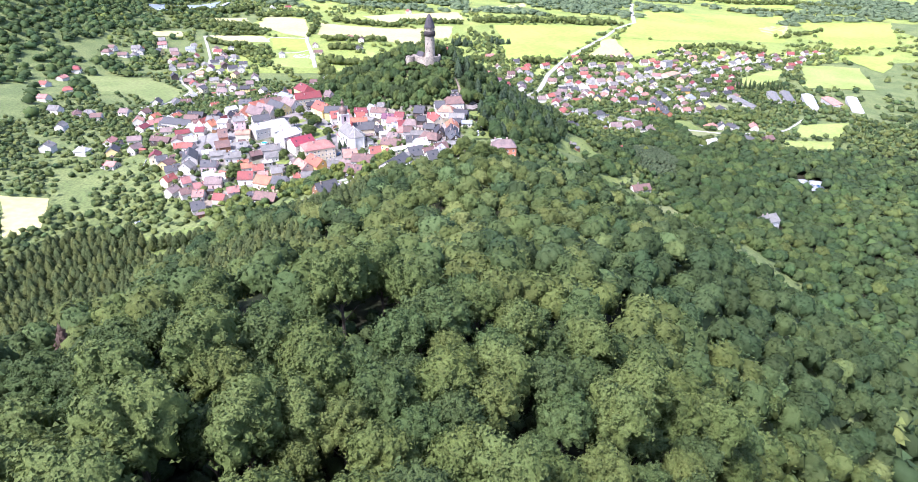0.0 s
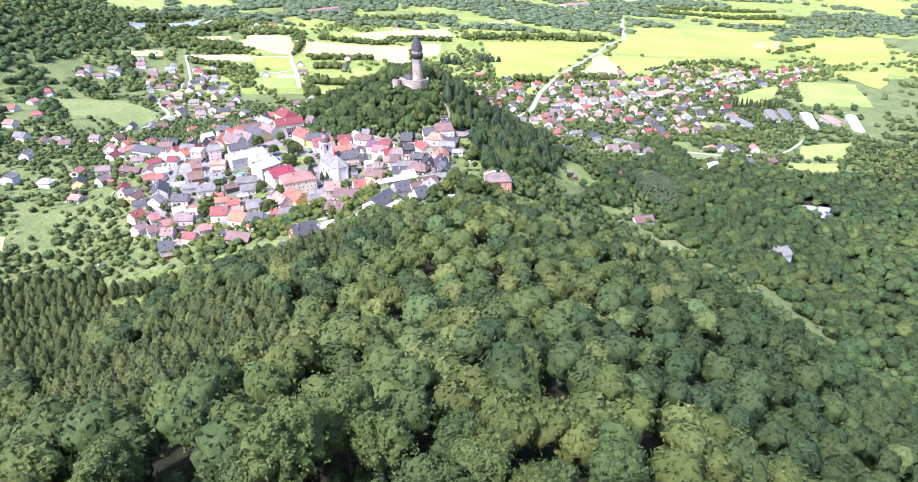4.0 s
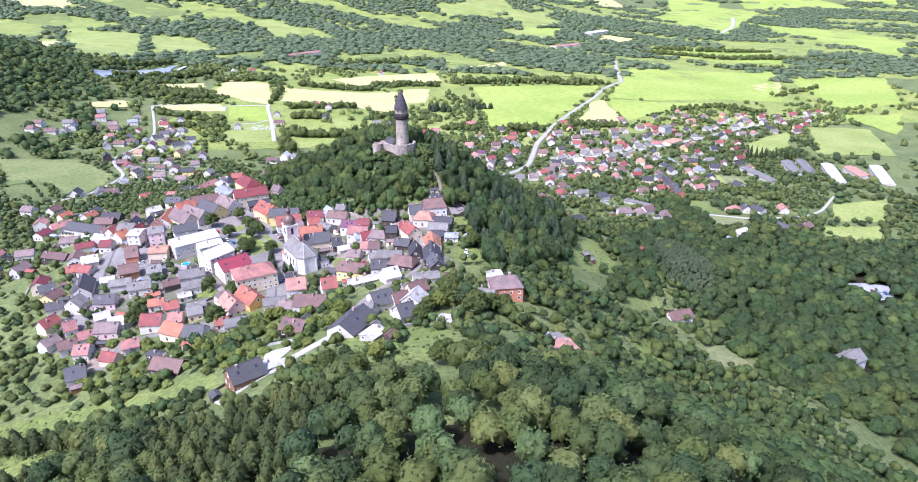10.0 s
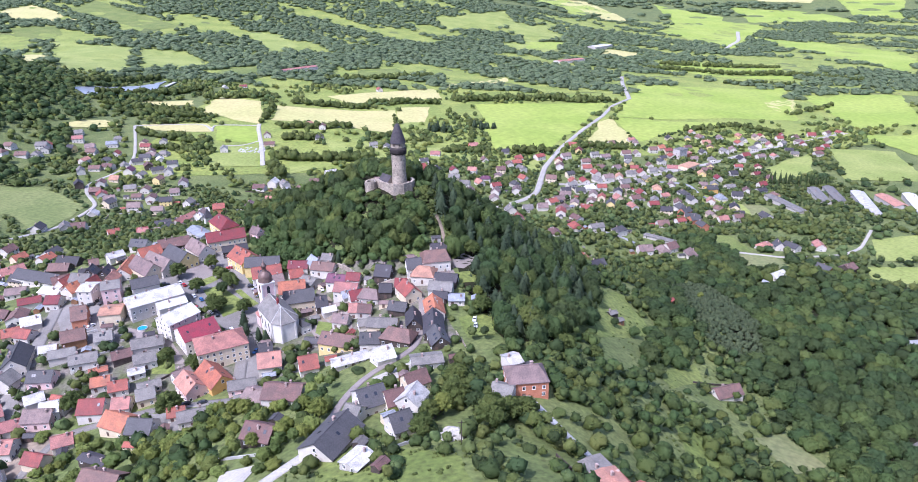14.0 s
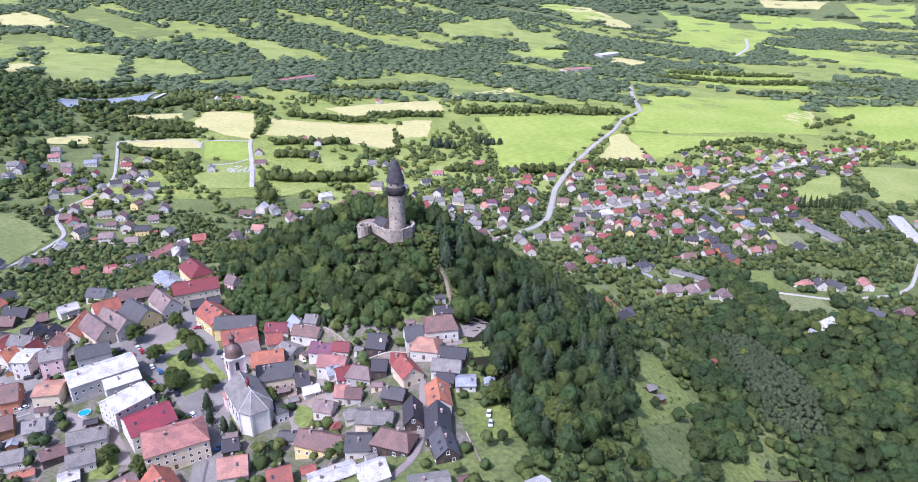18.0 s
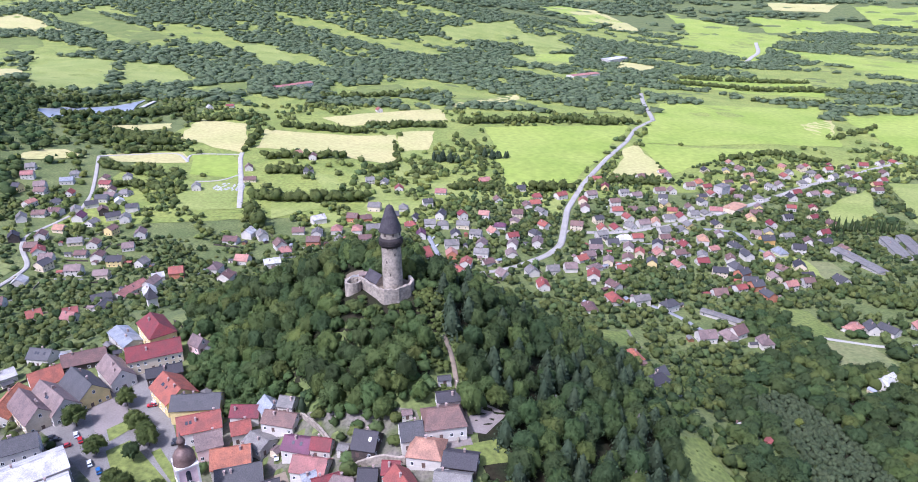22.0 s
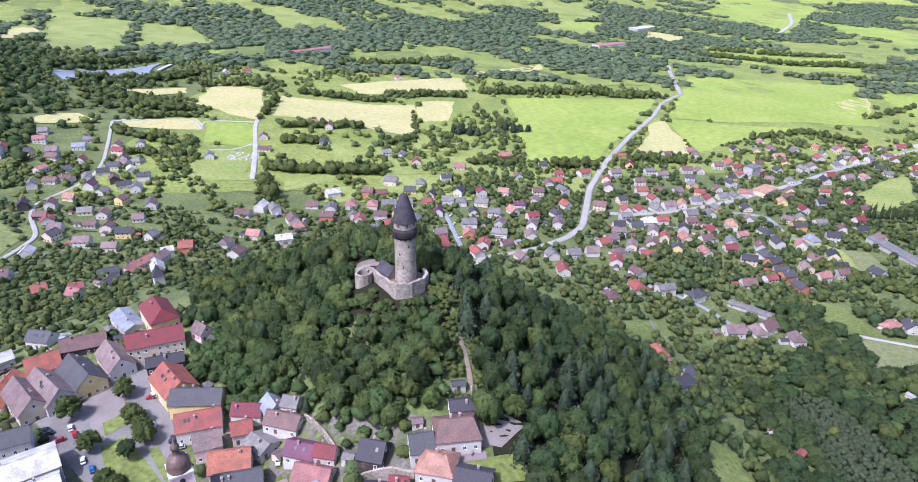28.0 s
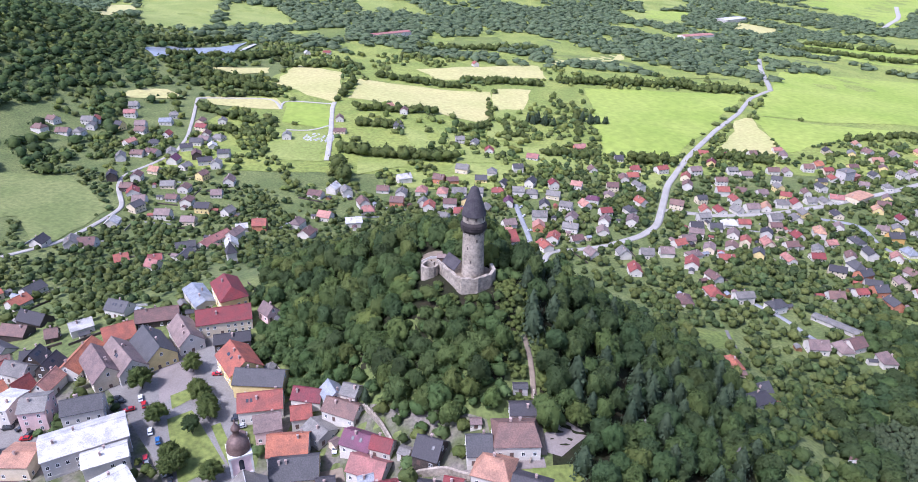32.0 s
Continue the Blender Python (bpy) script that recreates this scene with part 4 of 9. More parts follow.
house(1.8, -97.2, -67, 12.0, 9, 4.5, 4, "red", "cream", group="houses of the town")
house(18.3, -98.6, -15, 12.0, 9, 4, 3, "grey", "white", group="houses of the town")
house(17.5, -105.1, -17, 7.4, 7, 3, 2, "dark", "wood", group="houses of the town")
house(25.3, -108.4, -6, 7.9, 8, 3, 1.2, "blue", "white", group="houses of the town")
house(13.3, -119.0, -88, 14.5, 9, 4.5, 3.5, "orange", "white", group="houses of the town")
house(11.9, -136.9, -92, 17.5, 9, 4, 4, "dark", "wood", group="houses of the town")
house(13.1, -150.7, -81, 11.3, 8, 3.5, 3.5, "slate", "wood", group="houses of the town")
house(3.0, -127.0, -90, 13.0, 7, 3.5, 4, "dark", "wood", group="houses of the town")
house(-11.5, -123.3, -11, 14.0, 9, 4, 2.5, "grey", "cream", group="houses of the town")
house(-4.2, -142.0, -25, 14.9, 10, 4, 3.5, "brown", "wood", hip=0.5, group="houses of the town")
house(-17.2, -138.6, -4, 9.0, 10, 4.5, 3, "slate", "white", group="houses of the town")
house(-32.0, -129.5, -23, 17.7, 10, 4.5, 3.5, "brown", "yellow", group="houses of the town")
house(-47.0, -115.7, -10, 6.6, 6, 3, 1.5, "slate", "grey", group="houses of the town")
house(-11.4, -159.4, 22, 8.3, 10, 4, 3.5, "white", "white", group="houses of the town")
house(-44.9, -147.7, 14, 8.1, 10, 4.5, 4, "red", "white", group="houses of the town")
house(-65.0, -131.2, 8, 10.5, 11, 5, 4.5, "salmon", "white", group="houses of the town")
house(-70.1, -114.1, 10, 6.3, 7, 3.5, 3, "dark", "wood", group="houses of the town")
house(-195.0, -99.6, -76, 19.2, 11, 5.5, 4.5, "slate", "white", group="houses of the town")
house(-205.0, -63.3, 25, 9.5, 10, 5, 3, "white", "white", near=False, group="houses of the town")
house(-202.9, -74.8, -17, 8.7, 8, 4, 3, "red", "white", group="houses of the town")
house(-175.3, -116.9, -1, 11.6, 9, 4, 3.5, "slate", "pink", group="houses of the town")
house(-193.1, -115.0, 73, 8.1, 10, 5, 4, "grey", "white", group="houses of the town")
house(-188.7, -136.3, 30, 6.3, 8, 4, 3.5, "pink", "white", group="houses of the town")
house(-162.0, -139.7, 14, 7.7, 9, 4.5, 3, "white", "white", group="houses of the town")
house(-158.6, -136.6, -21, 8.6, 8, 4, 3, "red", "white", group="houses of the town")
house(-141.2, -144.1, -1, 10.9, 11, 4.5, 4, "red", "white", group="houses of the town")
house(-165.2, -143.5, -2, 12.3, 10, 4, 3.5, "mauve", "pink", group="houses of the town")
house(-124.6, -158.8, -26, 12.6, 11, 4.5, 4, "orange", "cream", group="houses of the town")
house(-111.8, -167.6, -9, 10.4, 10, 4, 4, "slate", "white", group="houses of the town")
house(-128.8, -144.2, 4, 7.4, 9, 4, 3, "pink", "white", group="houses of the town")
house(-119.8, -139.9, 19, 7.9, 9, 4, 3, "grey", "cream", group="houses of the town")
house(-99.6, -139.1, -54, 14.3, 10, 5, 4, "salmon", "pink", group="houses of the town")
house(-89.7, -135.7, -53, 18.2, 11, 5, 4.5, "orange", "ochre", group="houses of the town")
house(-60.1, -171.4, -30, 16.5, 9, 3.5, 2, "mauve", "cream", group="houses of the town")
house(-50.9, -174.8, -11, 15.6, 12, 4.5, 3.5, "brown", "white", group="houses of the town")
house(-54.7, -204.5, -22, 11.1, 10, 3.5, 3.5, "brown", "wood", group="houses of the town")
house(-27.2, -224.8, 60, 18.7, 13, 4, 4, "slate", "white", group="houses of the town")
house(-15.3, -201.2, 22, 10.1, 12, 5, 4, "slate", "white", group="houses of the town")
house(-20.7, -209.9, -29, 5.7, 9, 4, 3, "grey", "white", group="houses of the town")
house(-6.6, -203.7, 17, 7.0, 9, 4, 3.5, "brown", "cream", group="houses of the town")
house(-0.2, -206.0, 63, 9.4, 9, 4.5, 3.5, "white", "white", group="houses of the town")
house(-4.8, -223.2, 24, 7.3, 9, 4, 4, "slate", "white", group="houses of the town")
house(-17.9, -240.9, 51, 8.6, 7, 2.5, 1, "white", "grey", group="houses of the town")
house(-114.4, -201.2, -19, 15.4, 10, 4, 3.5, "brown", "wood", group="houses of the town")
house(-125.4, -181.9, -26, 14.1, 5, 2.5, 1.2, "dark", "wood", group="houses of the town")
house(-167.3, -181.6, 23, 8.7, 12, 4.5, 4, "slate", "white", group="houses of the town")
house(-172.4, -160.0, 2, 7.6, 10, 4.5, 3, "pink", "white", group="houses of the town")
house(-158.9, -108.4, 15, 12.5, 8, 4, 3, "grey", "white", group="houses of the town")
house(-130.2, -120.8, 21, 7.2, 6, 3, 1, "white", "white", group="houses of the town")
house(-144.6, -126.1, 13, 8.1, 8, 3.5, 2.5, "orange", "white", group="houses of the town")
house(-67.7, -249.7, 33, 13, 10.5, 4.5, 4.5, "slate", "brownwood", group="houses of the town")
house(-60.0, -244.8, 33, 6.5, 6, 2.6, 0.3, "white", "white", group="houses of the town")
house(43.2, -195.8, 1, 15.0, 12, 7, 3.5, "mauve", "brick", hip=0.5, group="houses of the town")
house(40.6, -180.9, 20, 5.7, 8, 6, 1.5, "white", "white", group="houses of the town")
house(33.5, -202.4, -27, 7.9, 8, 3, 2, "grey", "grey", group="houses of the town")
house(56.7, -255.8, -75, 8.7, 8, 3.5, 0.6, "salmon", "white", group="houses of the town")
house(55.1, -246.6, -70, 6.4, 8, 3, 0.5, "grey", "grey", group="houses of the town")
house(60.0, -253.4, -70, 5.9, 4, 4, 0.8, "red", "white", group="houses of the town")
house(161.5, -134.5, 12, 15, 9, 3.2, 3.2, "brown", "white", group="houses of the town")
house(249.4, -172.1, 21, 16.2, 11, 4, 4, "grey", "white", group="houses of the town")
house(-239.2, 16.9, -24, 36.4, 12, 4.5, 4, "slate", "white", near=False, group="houses of the town")
house(-275.6, 50.9, 42, 15.4, 10, 4, 3.5, "pink", "white", near=False, group="houses of the town")
house(-263.0, 73.1, 68, 11.2, 9, 4, 3, "orange", "white", near=False, group="houses of the town")
house(-231.7, 29.7, -5, 13.8, 9, 4, 3.5, "brown", "wood", near=False, group="houses of the town")
house(-211.7, -22.8, -25, 14.5, 9, 4, 2, "white", "white", near=False, group="houses of the town")
house(-202.0, -41.3, -4, 8.0, 9, 4.5, 3, "darkred", "white", group="houses of the town")
house(-199.6, -29.2, 55, 5.1, 8, 4.5, 3, "red", "white", group="houses of the town")
house(-204.2, 159.2, 83, 13.0, 8, 3.5, 2.5, "slate", "white", group="houses of the town")
house(-200.2, 203.6, 65, 22.0, 9, 4, 3, "pink", "white", group="houses of the town")
house(-240.1, -33.6, -20, 19.1, 8, 3.5, 3, "brown", "wood", near=False, group="houses of the town")
house(-198.1, -3.1, 20, 10.7, 8, 3.5, 3, "dark", "wood", group="houses of the town")
house(-203.7, 17.9, 23, 5.6, 7, 3.5, 3, "brown", "wood", group="houses of the town")
# close-set houses between the streets
house(-173.3, -130.9, 30, 8, 7, 3.5, 2.5, "white", "grey", near=False)
house(-176.2, -146.2, 20, 7.6, 6.8, 3.5, 3, "pink", "white", near=False)
house(-172.6, -100.5, 15, 12, 7, 3.5, 2.5, "grey", "grey", near=False)
house(-182.7, -93.5, 15, 8, 6, 3, 2.2, "white", "white", near=False)
house(-171.0, -89.6, 20, 11, 9, 5, 4, "brown", "brownwood", near=False)
house(-212.5, -69.6, 20, 9, 8, 4, 3, "red", "cream", near=False)
house(-222.0, -30.2, 20, 11.9, 6, 4, 2.5, "darkred", "white", near=False)
house(-208.0, -14.1, 70, 9, 8, 4, 4, "red", "white", near=False)
house(-184.0, -31.0, 70, 8, 7, 4.5, 5, "red", "cream", near=False)
house(-288.0, 84.2, 60, 10, 8, 4, 3, "orange", "cream", near=False)
house(-221.0, 150.5, 20, 9, 7, 4, 2.5, "red", "white", near=False)
house(-214.5, 182.3, 25, 13.6, 6.8, 4, 3, "slate", "grey", near=False)
house(-191.1, 231.1, 25, 9, 8, 4, 2.5, "white", "white", near=False)
house(-97.4, 24.5, -40, 8, 7, 4, 3.5, "mauve", "pink")
house(-41.1, -86.0, 20, 7, 6, 3, 1.5, "white", "grey")
house(-28.1, -66.0, -15, 7.6, 6, 4, 3, "darkred", "white")
house(-33.0, -104.0, -20, 8, 7, 4, 3, "mauve", "white")
house(-25.7, -153.0, 22, 16, 7, 2.6, 1.2, "white", "white")
house(6.8, -171.0, 5, 13, 8, 3.5, 1.2, "grey", "grey")
house(1.5, -190.5, 25, 9, 8, 4, 3.5, "brown", "cream")
house(-149.5, -116.4, 20, 8, 4, 2.6, 1.2, "orange", "white", near=False)
house(-120.8, -132.1, 20, 10, 6, 3, 2, "grey", "cream")
house(-91.0, -168.1, 15, 11, 8, 3.5, 2.5, "grey", "white")
house(-74.4, -148.2, 10, 12, 7, 3.5, 2.5, "grey", "pink")
house(-184.0, -152.0, 30, 9, 8, 4, 3, "brown", "white", near=False)
house(-196.0, -146.0, 60, 9, 8, 4, 3, "mauve", "white", near=False)
house(-204.0, -128.0, 60, 10, 8, 4, 3.5, "red", "cream", near=False)
house(-207.0, -112.0, 20, 9, 8, 4, 3, "slate", "white", near=False)
house(-141.0, -108.0, 25, 9, 7, 3.5, 2.5, "brown", "wood", near=False)
house(-147.0, -163.0, 20, 8, 7, 3.5, 3, "pink", "white", near=False)
house(-154.0, -172.0, -20, 9, 7, 3.5, 3, "red", "cream", near=False)
house(-135.0, -131.0, 15, 8, 7, 3.5, 3, "red", "white")
house(-107.0, -128.0, 40, 8, 7, 3.5, 3, "mauve", "white")
house(-100.0, -160.0, 10, 7, 6, 3, 2.5, "orange", "white")
house(-215.0, -5.0, 30, 10, 8, 4, 3, "brown", "cream", near=False)
house(-222.0, -88.0, 30, 9, 8, 4, 3, "slate", "white", near=False)
house(-63.0, -45.0, 15, 7.6, 6.8, 5, 3.5, "red", "white")
house(-21.0, -101.0, -10, 6.8, 6, 3.5, 3, "brown", "grey")
house(-4.0, -110.0, -20, 9, 7, 3.5, 3, "slate", "wood")
house(-20.0, -115.0, 10, 8, 6, 3, 2, "grey", "white")
house(-2.0, -88.0, -10, 6, 6, 4, 3, "darkred", "white")

# ---- sheds and large buildings of the valley ----
house(498.8, 298.5, -107, 54.0, 12, 5, 1.5, "grey", "grey", near=False, group="large buildings of the valley")
house(520.6, 301.7, -108, 59.4, 12, 5, 1.5, "grey", "grey", near=False, group="large buildings of the valley")
house(533.8, 264.3, -112, 84.9, 14, 5, 1.5, "white", "grey", near=False, group="large buildings of the valley")
house(572.8, 273.8, -97, 42.2, 16, 6, 2, "salmon", "grey", near=False, group="large buildings of the valley")
house(599.4, 265.2, -115, 79.7, 14, 5, 1.5, "white", "grey", near=False, group="large buildings of the valley")
house(437.3, 266.6, -83, 61.0, 12, 4, 1, "grey", "grey", near=False, group="large buildings of the valley")
house(241.4, 147.7, -46, 30.3, 7, 3, 0.8, "grey", "grey", near=False, group="large buildings of the valley")
house(-211.6, 1175.5, 40, 90.0, 22, 7, 2, "pink", "white", near=False, group="large buildings of the valley")
house(691.8, 1819.1, 37, 90.0, 40, 9, 2, "white", "grey", near=False, group="large buildings of the valley")
house(500.2, 1477.8, 27, 90.0, 30, 8, 2, "salmon", "white", near=False, group="large buildings of the valley")
house(414.1, 492.7, 35, 21.7, 14, 5, 0.6, "pink", "brick", near=False, group="large buildings of the valley")
house(389.7, 420.8, 36, 29.2, 16, 6, 0.6, "tan", "cream", near=False, group="large buildings of the valley")
house(-105.8, 256.4, 15, 13.4, 12, 5, 1, "white", "white", near=False, group="large buildings of the valley")

house(403, 481, 30, 17, 12, 13.5, 0.6, "grey", "grey", near=False, group="large buildings of the valley")

# ---- villages round the hill ----
house(-463, 405, -15, 13.1, 10.1, 5.6, 3.5, "brown", "white", hip=0.6, near=False, group="houses of the villages")
house(-445, 415, 0, 13.4, 10.1, 3.4, 3.5, "brown", "white", near=False, group="houses of the villages")
house(-432, 421, 90, 11.8, 10.2, 4.5, 3.4, "grey", "white", hip=0.6, near=False, group="houses of the villages")
far_house(-431, 443, 100, 10.5, 8.9, 4.5, 2.9, "grey", "white")
far_house(-415, 497, 10, 13.2, 8.6, 5.6, 3.5, "pink", "white")
far_house(-426, 528, 10, 10.5, 10.2, 3.4, 3.7, "grey", "white")
far_house(-389, 468, 10, 11.5, 10.4, 5.6, 3.8, "mauve", "white")
far_house(-371, 491, 10, 13.8, 9.9, 4.5, 3.0, "blue", "white")
house(-353, 422, 25, 11.1, 8.8, 3.4, 3.1, "slate", "white", hip=0.6, near=False, group="houses of the villages")
house(-353, 387, 0, 12.6, 9.9, 3.4, 3.0, "brown", "white", near=False, group="houses of the villages")
house(-363, 372, 115, 12.9, 8.9, 4.5, 3.6, "grey", "white", near=False, group="houses of the villages")
far_house(-325, 481, -15, 13.9, 8.5, 5.6, 3.1, "red", "cream")
far_house(-311, 432, 0, 12.4, 9.3, 4.5, 3.4, "slate", "white")
house(-291, 425, 115, 10.7, 8.9, 3.4, 2.8, "white", "white", near=False, group="houses of the villages")
house(-294, 391, 115, 11.7, 9.2, 5.6, 3.0, "brown", "wood", near=False, group="houses of the villages")
house(-310, 374, 90, 12.6, 10.1, 4.5, 3.8, "purple", "white", near=False, group="houses of the villages")
house(-279, 376, 25, 13.8, 8.7, 4.5, 3.3, "dark", "white", near=False, group="houses of the villages")
house(-269, 400, 10, 11.7, 10.3, 5.6, 2.7, "slate", "white", near=False, group="houses of the villages")
house(-315, 344, -15, 11.1, 8.7, 3.4, 3.6, "tan", "cream", near=False, group="houses of the villages")
house(-343, 318, 115, 11.1, 8.6, 5.6, 3.3, "dark", "wood", near=False, group="houses of the villages")
house(-318, 298, 0, 11.3, 9.7, 4.5, 3.2, "brown", "wood", near=False, group="houses of the villages")
house(-296, 275, 10, 10.7, 10.3, 3.4, 3.7, "mauve", "white", near=False, group="houses of the villages")
house(-292, 223, 100, 11.0, 10.0, 3.4, 3.5, "white", "white", near=False, group="houses of the villages")
house(-316, 171, 90, 11.1, 9.2, 3.4, 3.8, "dark", "white", near=False, group="houses of the villages")
house(-286, 179, 10, 12.1, 10.5, 3.4, 4.0, "brown", "white", near=False, group="houses of the villages")
house(-296, 176, 115, 12.9, 9.1, 4.5, 3.0, "grey", "grey", near=False, group="houses of the villages")
house(-178, 236, 10, 10.9, 10.1, 5.6, 3.9, "red", "brick", near=False, group="houses of the villages")
house(-149, 242, 75, 11.1, 9.5, 5.6, 3.7, "mauve", "white", hip=0.6, near=False, group="houses of the villages")
house(-135, 219, 75, 10.7, 10.1, 4.5, 3.6, "brown", "white", near=False, group="houses of the villages")
house(-132, 266, -15, 11.8, 9.9, 4.5, 3.8, "salmon", "white", near=False, group="houses of the villages")
house(-154, 321, -15, 13.8, 9.2, 3.4, 3.4, "brown", "white", near=False, group="houses of the villages")
house(-128, 332, 115, 12.4, 9.0, 5.6, 3.0, "grey", "white", near=False, group="houses of the villages")
house(-141, 336, 75, 11.7, 9.8, 5.6, 3.9, "white", "white", near=False, group="houses of the villages")
house(-189, 211, 75, 13.7, 8.8, 5.6, 3.2, "mauve", "white", near=False, group="houses of the villages")
house(-203, 191, 75, 12.3, 9.6, 3.4, 2.9, "salmon", "white", near=False, group="houses of the villages")
house(-180, 182, 115, 11.5, 8.7, 5.6, 3.6, "white", "white", near=False, group="houses of the villages")
far_house(-226, 477, 100, 11.1, 9.4, 5.6, 2.9, "grey", "white")
far_house(-174, 517, 0, 14.0, 10.5, 3.4, 2.7, "brown", "cream")
house(-96, 348, 0, 11.6, 8.9, 3.4, 3.4, "brown", "white", near=False, group="houses of the villages")
house(-77, 338, 88, 11.8, 9.7, 5.6, 2.9, "grey", "white", near=False, group="houses of the villages")
house(-59, 350, 88, 11.7, 10.4, 4.5, 3.8, "pink", "white", hip=0.6, near=False, group="houses of the villages")
house(-39, 350, 88, 13.9, 9.6, 4.5, 2.7, "salmon", "white", hip=0.6, near=False, group="houses of the villages")
house(-23, 352, 0, 13.8, 9.1, 4.5, 3.7, "grey", "white", near=False, group="houses of the villages")
house(-6, 355, -2, 12.1, 8.8, 4.5, 3.4, "grey", "white", near=False, group="houses of the villages")
house(14, 362, 0, 11.7, 10.3, 3.4, 3.1, "red", "white", hip=0.6, near=False, group="houses of the villages")
house(34, 362, 0, 11.6, 10.3, 5.6, 3.1, "grey", "white", near=False, group="houses of the villages")
house(47, 361, -2, 11.5, 10.4, 4.5, 3.1, "grey", "white", hip=0.6, near=False, group="houses of the villages")
house(68, 361, -15, 13.1, 9.1, 4.5, 3.2, "grey", "cream", near=False, group="houses of the villages")
house(106, 360, -15, 12.2, 9.1, 4.5, 2.6, "purple", "white", hip=0.6, near=False, group="houses of the villages")
house(97, 346, 115, 11.4, 8.6, 3.4, 3.8, "salmon", "white", near=False, group="houses of the villages")
house(154, 367, 115, 12.4, 9.0, 4.5, 3.7, "red", "white", near=False, group="houses of the villages")
house(139, 342, 115, 11.4, 8.8, 4.5, 3.0, "slate", "white", hip=0.6, near=False, group="houses of the villages")
house(-107, 305, 115, 12.3, 10.2, 5.6, 3.9, "brown", "white", near=False, group="houses of the villages")
house(-100, 289, 10, 11.6, 9.6, 4.5, 3.5, "salmon", "white", hip=0.6, near=False, group="houses of the villages")
house(-78, 315, -2, 12.1, 9.2, 5.6, 3.7, "brown", "brick", near=False, group="houses of the villages")
house(-55, 321, 88, 11.4, 9.4, 3.4, 3.8, "grey", "white", near=False, group="houses of the villages")
house(-48, 310, 88, 12.0, 10.1, 5.6, 3.4, "red", "white", near=False, group="houses of the villages")
house(-30, 322, 0, 12.2, 9.9, 5.6, 2.9, "brown", "white", near=False, group="houses of the villages")
house(24, 336, 88, 11.6, 8.5, 4.5, 3.4, "purple", "white", near=False, group="houses of the villages")
house(-45, 383, -15, 11.0, 9.5, 5.6, 3.8, "brown", "brick", near=False, group="houses of the villages")
house(-32, 385, 10, 12.0, 9.6, 3.4, 2.7, "brown", "brick", near=False, group="houses of the villages")
house(-23, 415, -15, 13.4, 10.1, 5.6, 3.9, "grey", "cream", near=False, group="houses of the villages")
house(-80, 380, 25, 13.9, 10.5, 5.6, 3.3, "white", "white", near=False, group="houses of the villages")
far_house(4, 487, 90, 11.3, 9.8, 3.4, 3.6, "red", "white")
far_house(53, 472, -15, 13.0, 9.4, 3.4, 3.5, "pink", "white")
house(35, 427, 10, 10.7, 8.9, 5.6, 2.8, "slate", "white", near=False, group="houses of the villages")
house(8, 413, 90, 11.5, 9.6, 3.4, 3.6, "grey", "white", hip=0.6, near=False, group="houses of the villages")
far_house(-31, 513, 10, 10.5, 8.7, 5.6, 3.4, "grey", "white")
far_house(-14, 513, 75, 13.8, 9.2, 3.4, 2.8, "grey", "white")
far_house(-109, 550, 10, 12.5, 9.9, 4.5, 3.9, "slate", "white", hip=0.6)
far_house(-185, 566, 100, 11.4, 9.6, 4.5, 3.8, "brown", "white")
far_house(111, 522, 10, 13.3, 10.2, 4.5, 3.6, "pink", "brick")
far_house(159, 443, 10, 13.0, 9.8, 3.4, 3.4, "red", "white")
far_house(148, 431, 90, 13.5, 9.5, 4.5, 2.9, "brown", "white")
house(160, 411, 115, 13.9, 8.7, 5.6, 2.6, "grey", "white", near=False, group="houses of the villages")
house(52, 312, 0, 13.5, 10.4, 4.5, 3.6, "grey", "white", near=False, group="houses of the villages")
house(50, 289, 90, 10.8, 10.3, 4.5, 3.7, "salmon", "brick", near=False, group="houses of the villages")
house(24, 288, 25, 11.7, 9.0, 4.5, 3.9, "mauve", "white", near=False, group="houses of the villages")
house(13, 40, 25, 11.8, 9.9, 4.5, 3.5, "red", "white", near=False, group="houses of the villages")
house(61, 266, 75, 12.3, 9.7, 5.6, 2.9, "red", "white", near=False, group="houses of the villages")
house(81, 270, 25, 10.7, 8.6, 3.4, 2.9, "brown", "white", near=False, group="houses of the villages")
house(53, 250, 115, 13.6, 9.5, 4.5, 2.6, "red", "white", near=False, group="houses of the villages")
house(78, 292, -15, 13.6, 9.7, 4.5, 3.1, "grey", "white", near=False, group="houses of the villages")
house(106, 290, 90, 11.2, 9.8, 3.4, 3.1, "mauve", "white", near=False, group="houses of the villages")
house(90, 240, 115, 11.0, 9.0, 4.5, 3.7, "mauve", "white", near=False, group="houses of the villages")
house(116, 243, 100, 10.6, 10.3, 4.5, 3.9, "grey", "white", near=False, group="houses of the villages")
house(136, 315, 75, 13.8, 9.9, 5.6, 3.2, "mauve", "white", near=False, group="houses of the villages")
house(119, 212, 90, 13.2, 9.1, 4.5, 3.5, "red", "white", near=False, group="houses of the villages")
far_house(167, 466, 0, 11.2, 8.5, 3.4, 3.5, "red", "white", hip=0.6)
far_house(196, 468, 25, 13.7, 9.9, 5.6, 3.0, "red", "white")
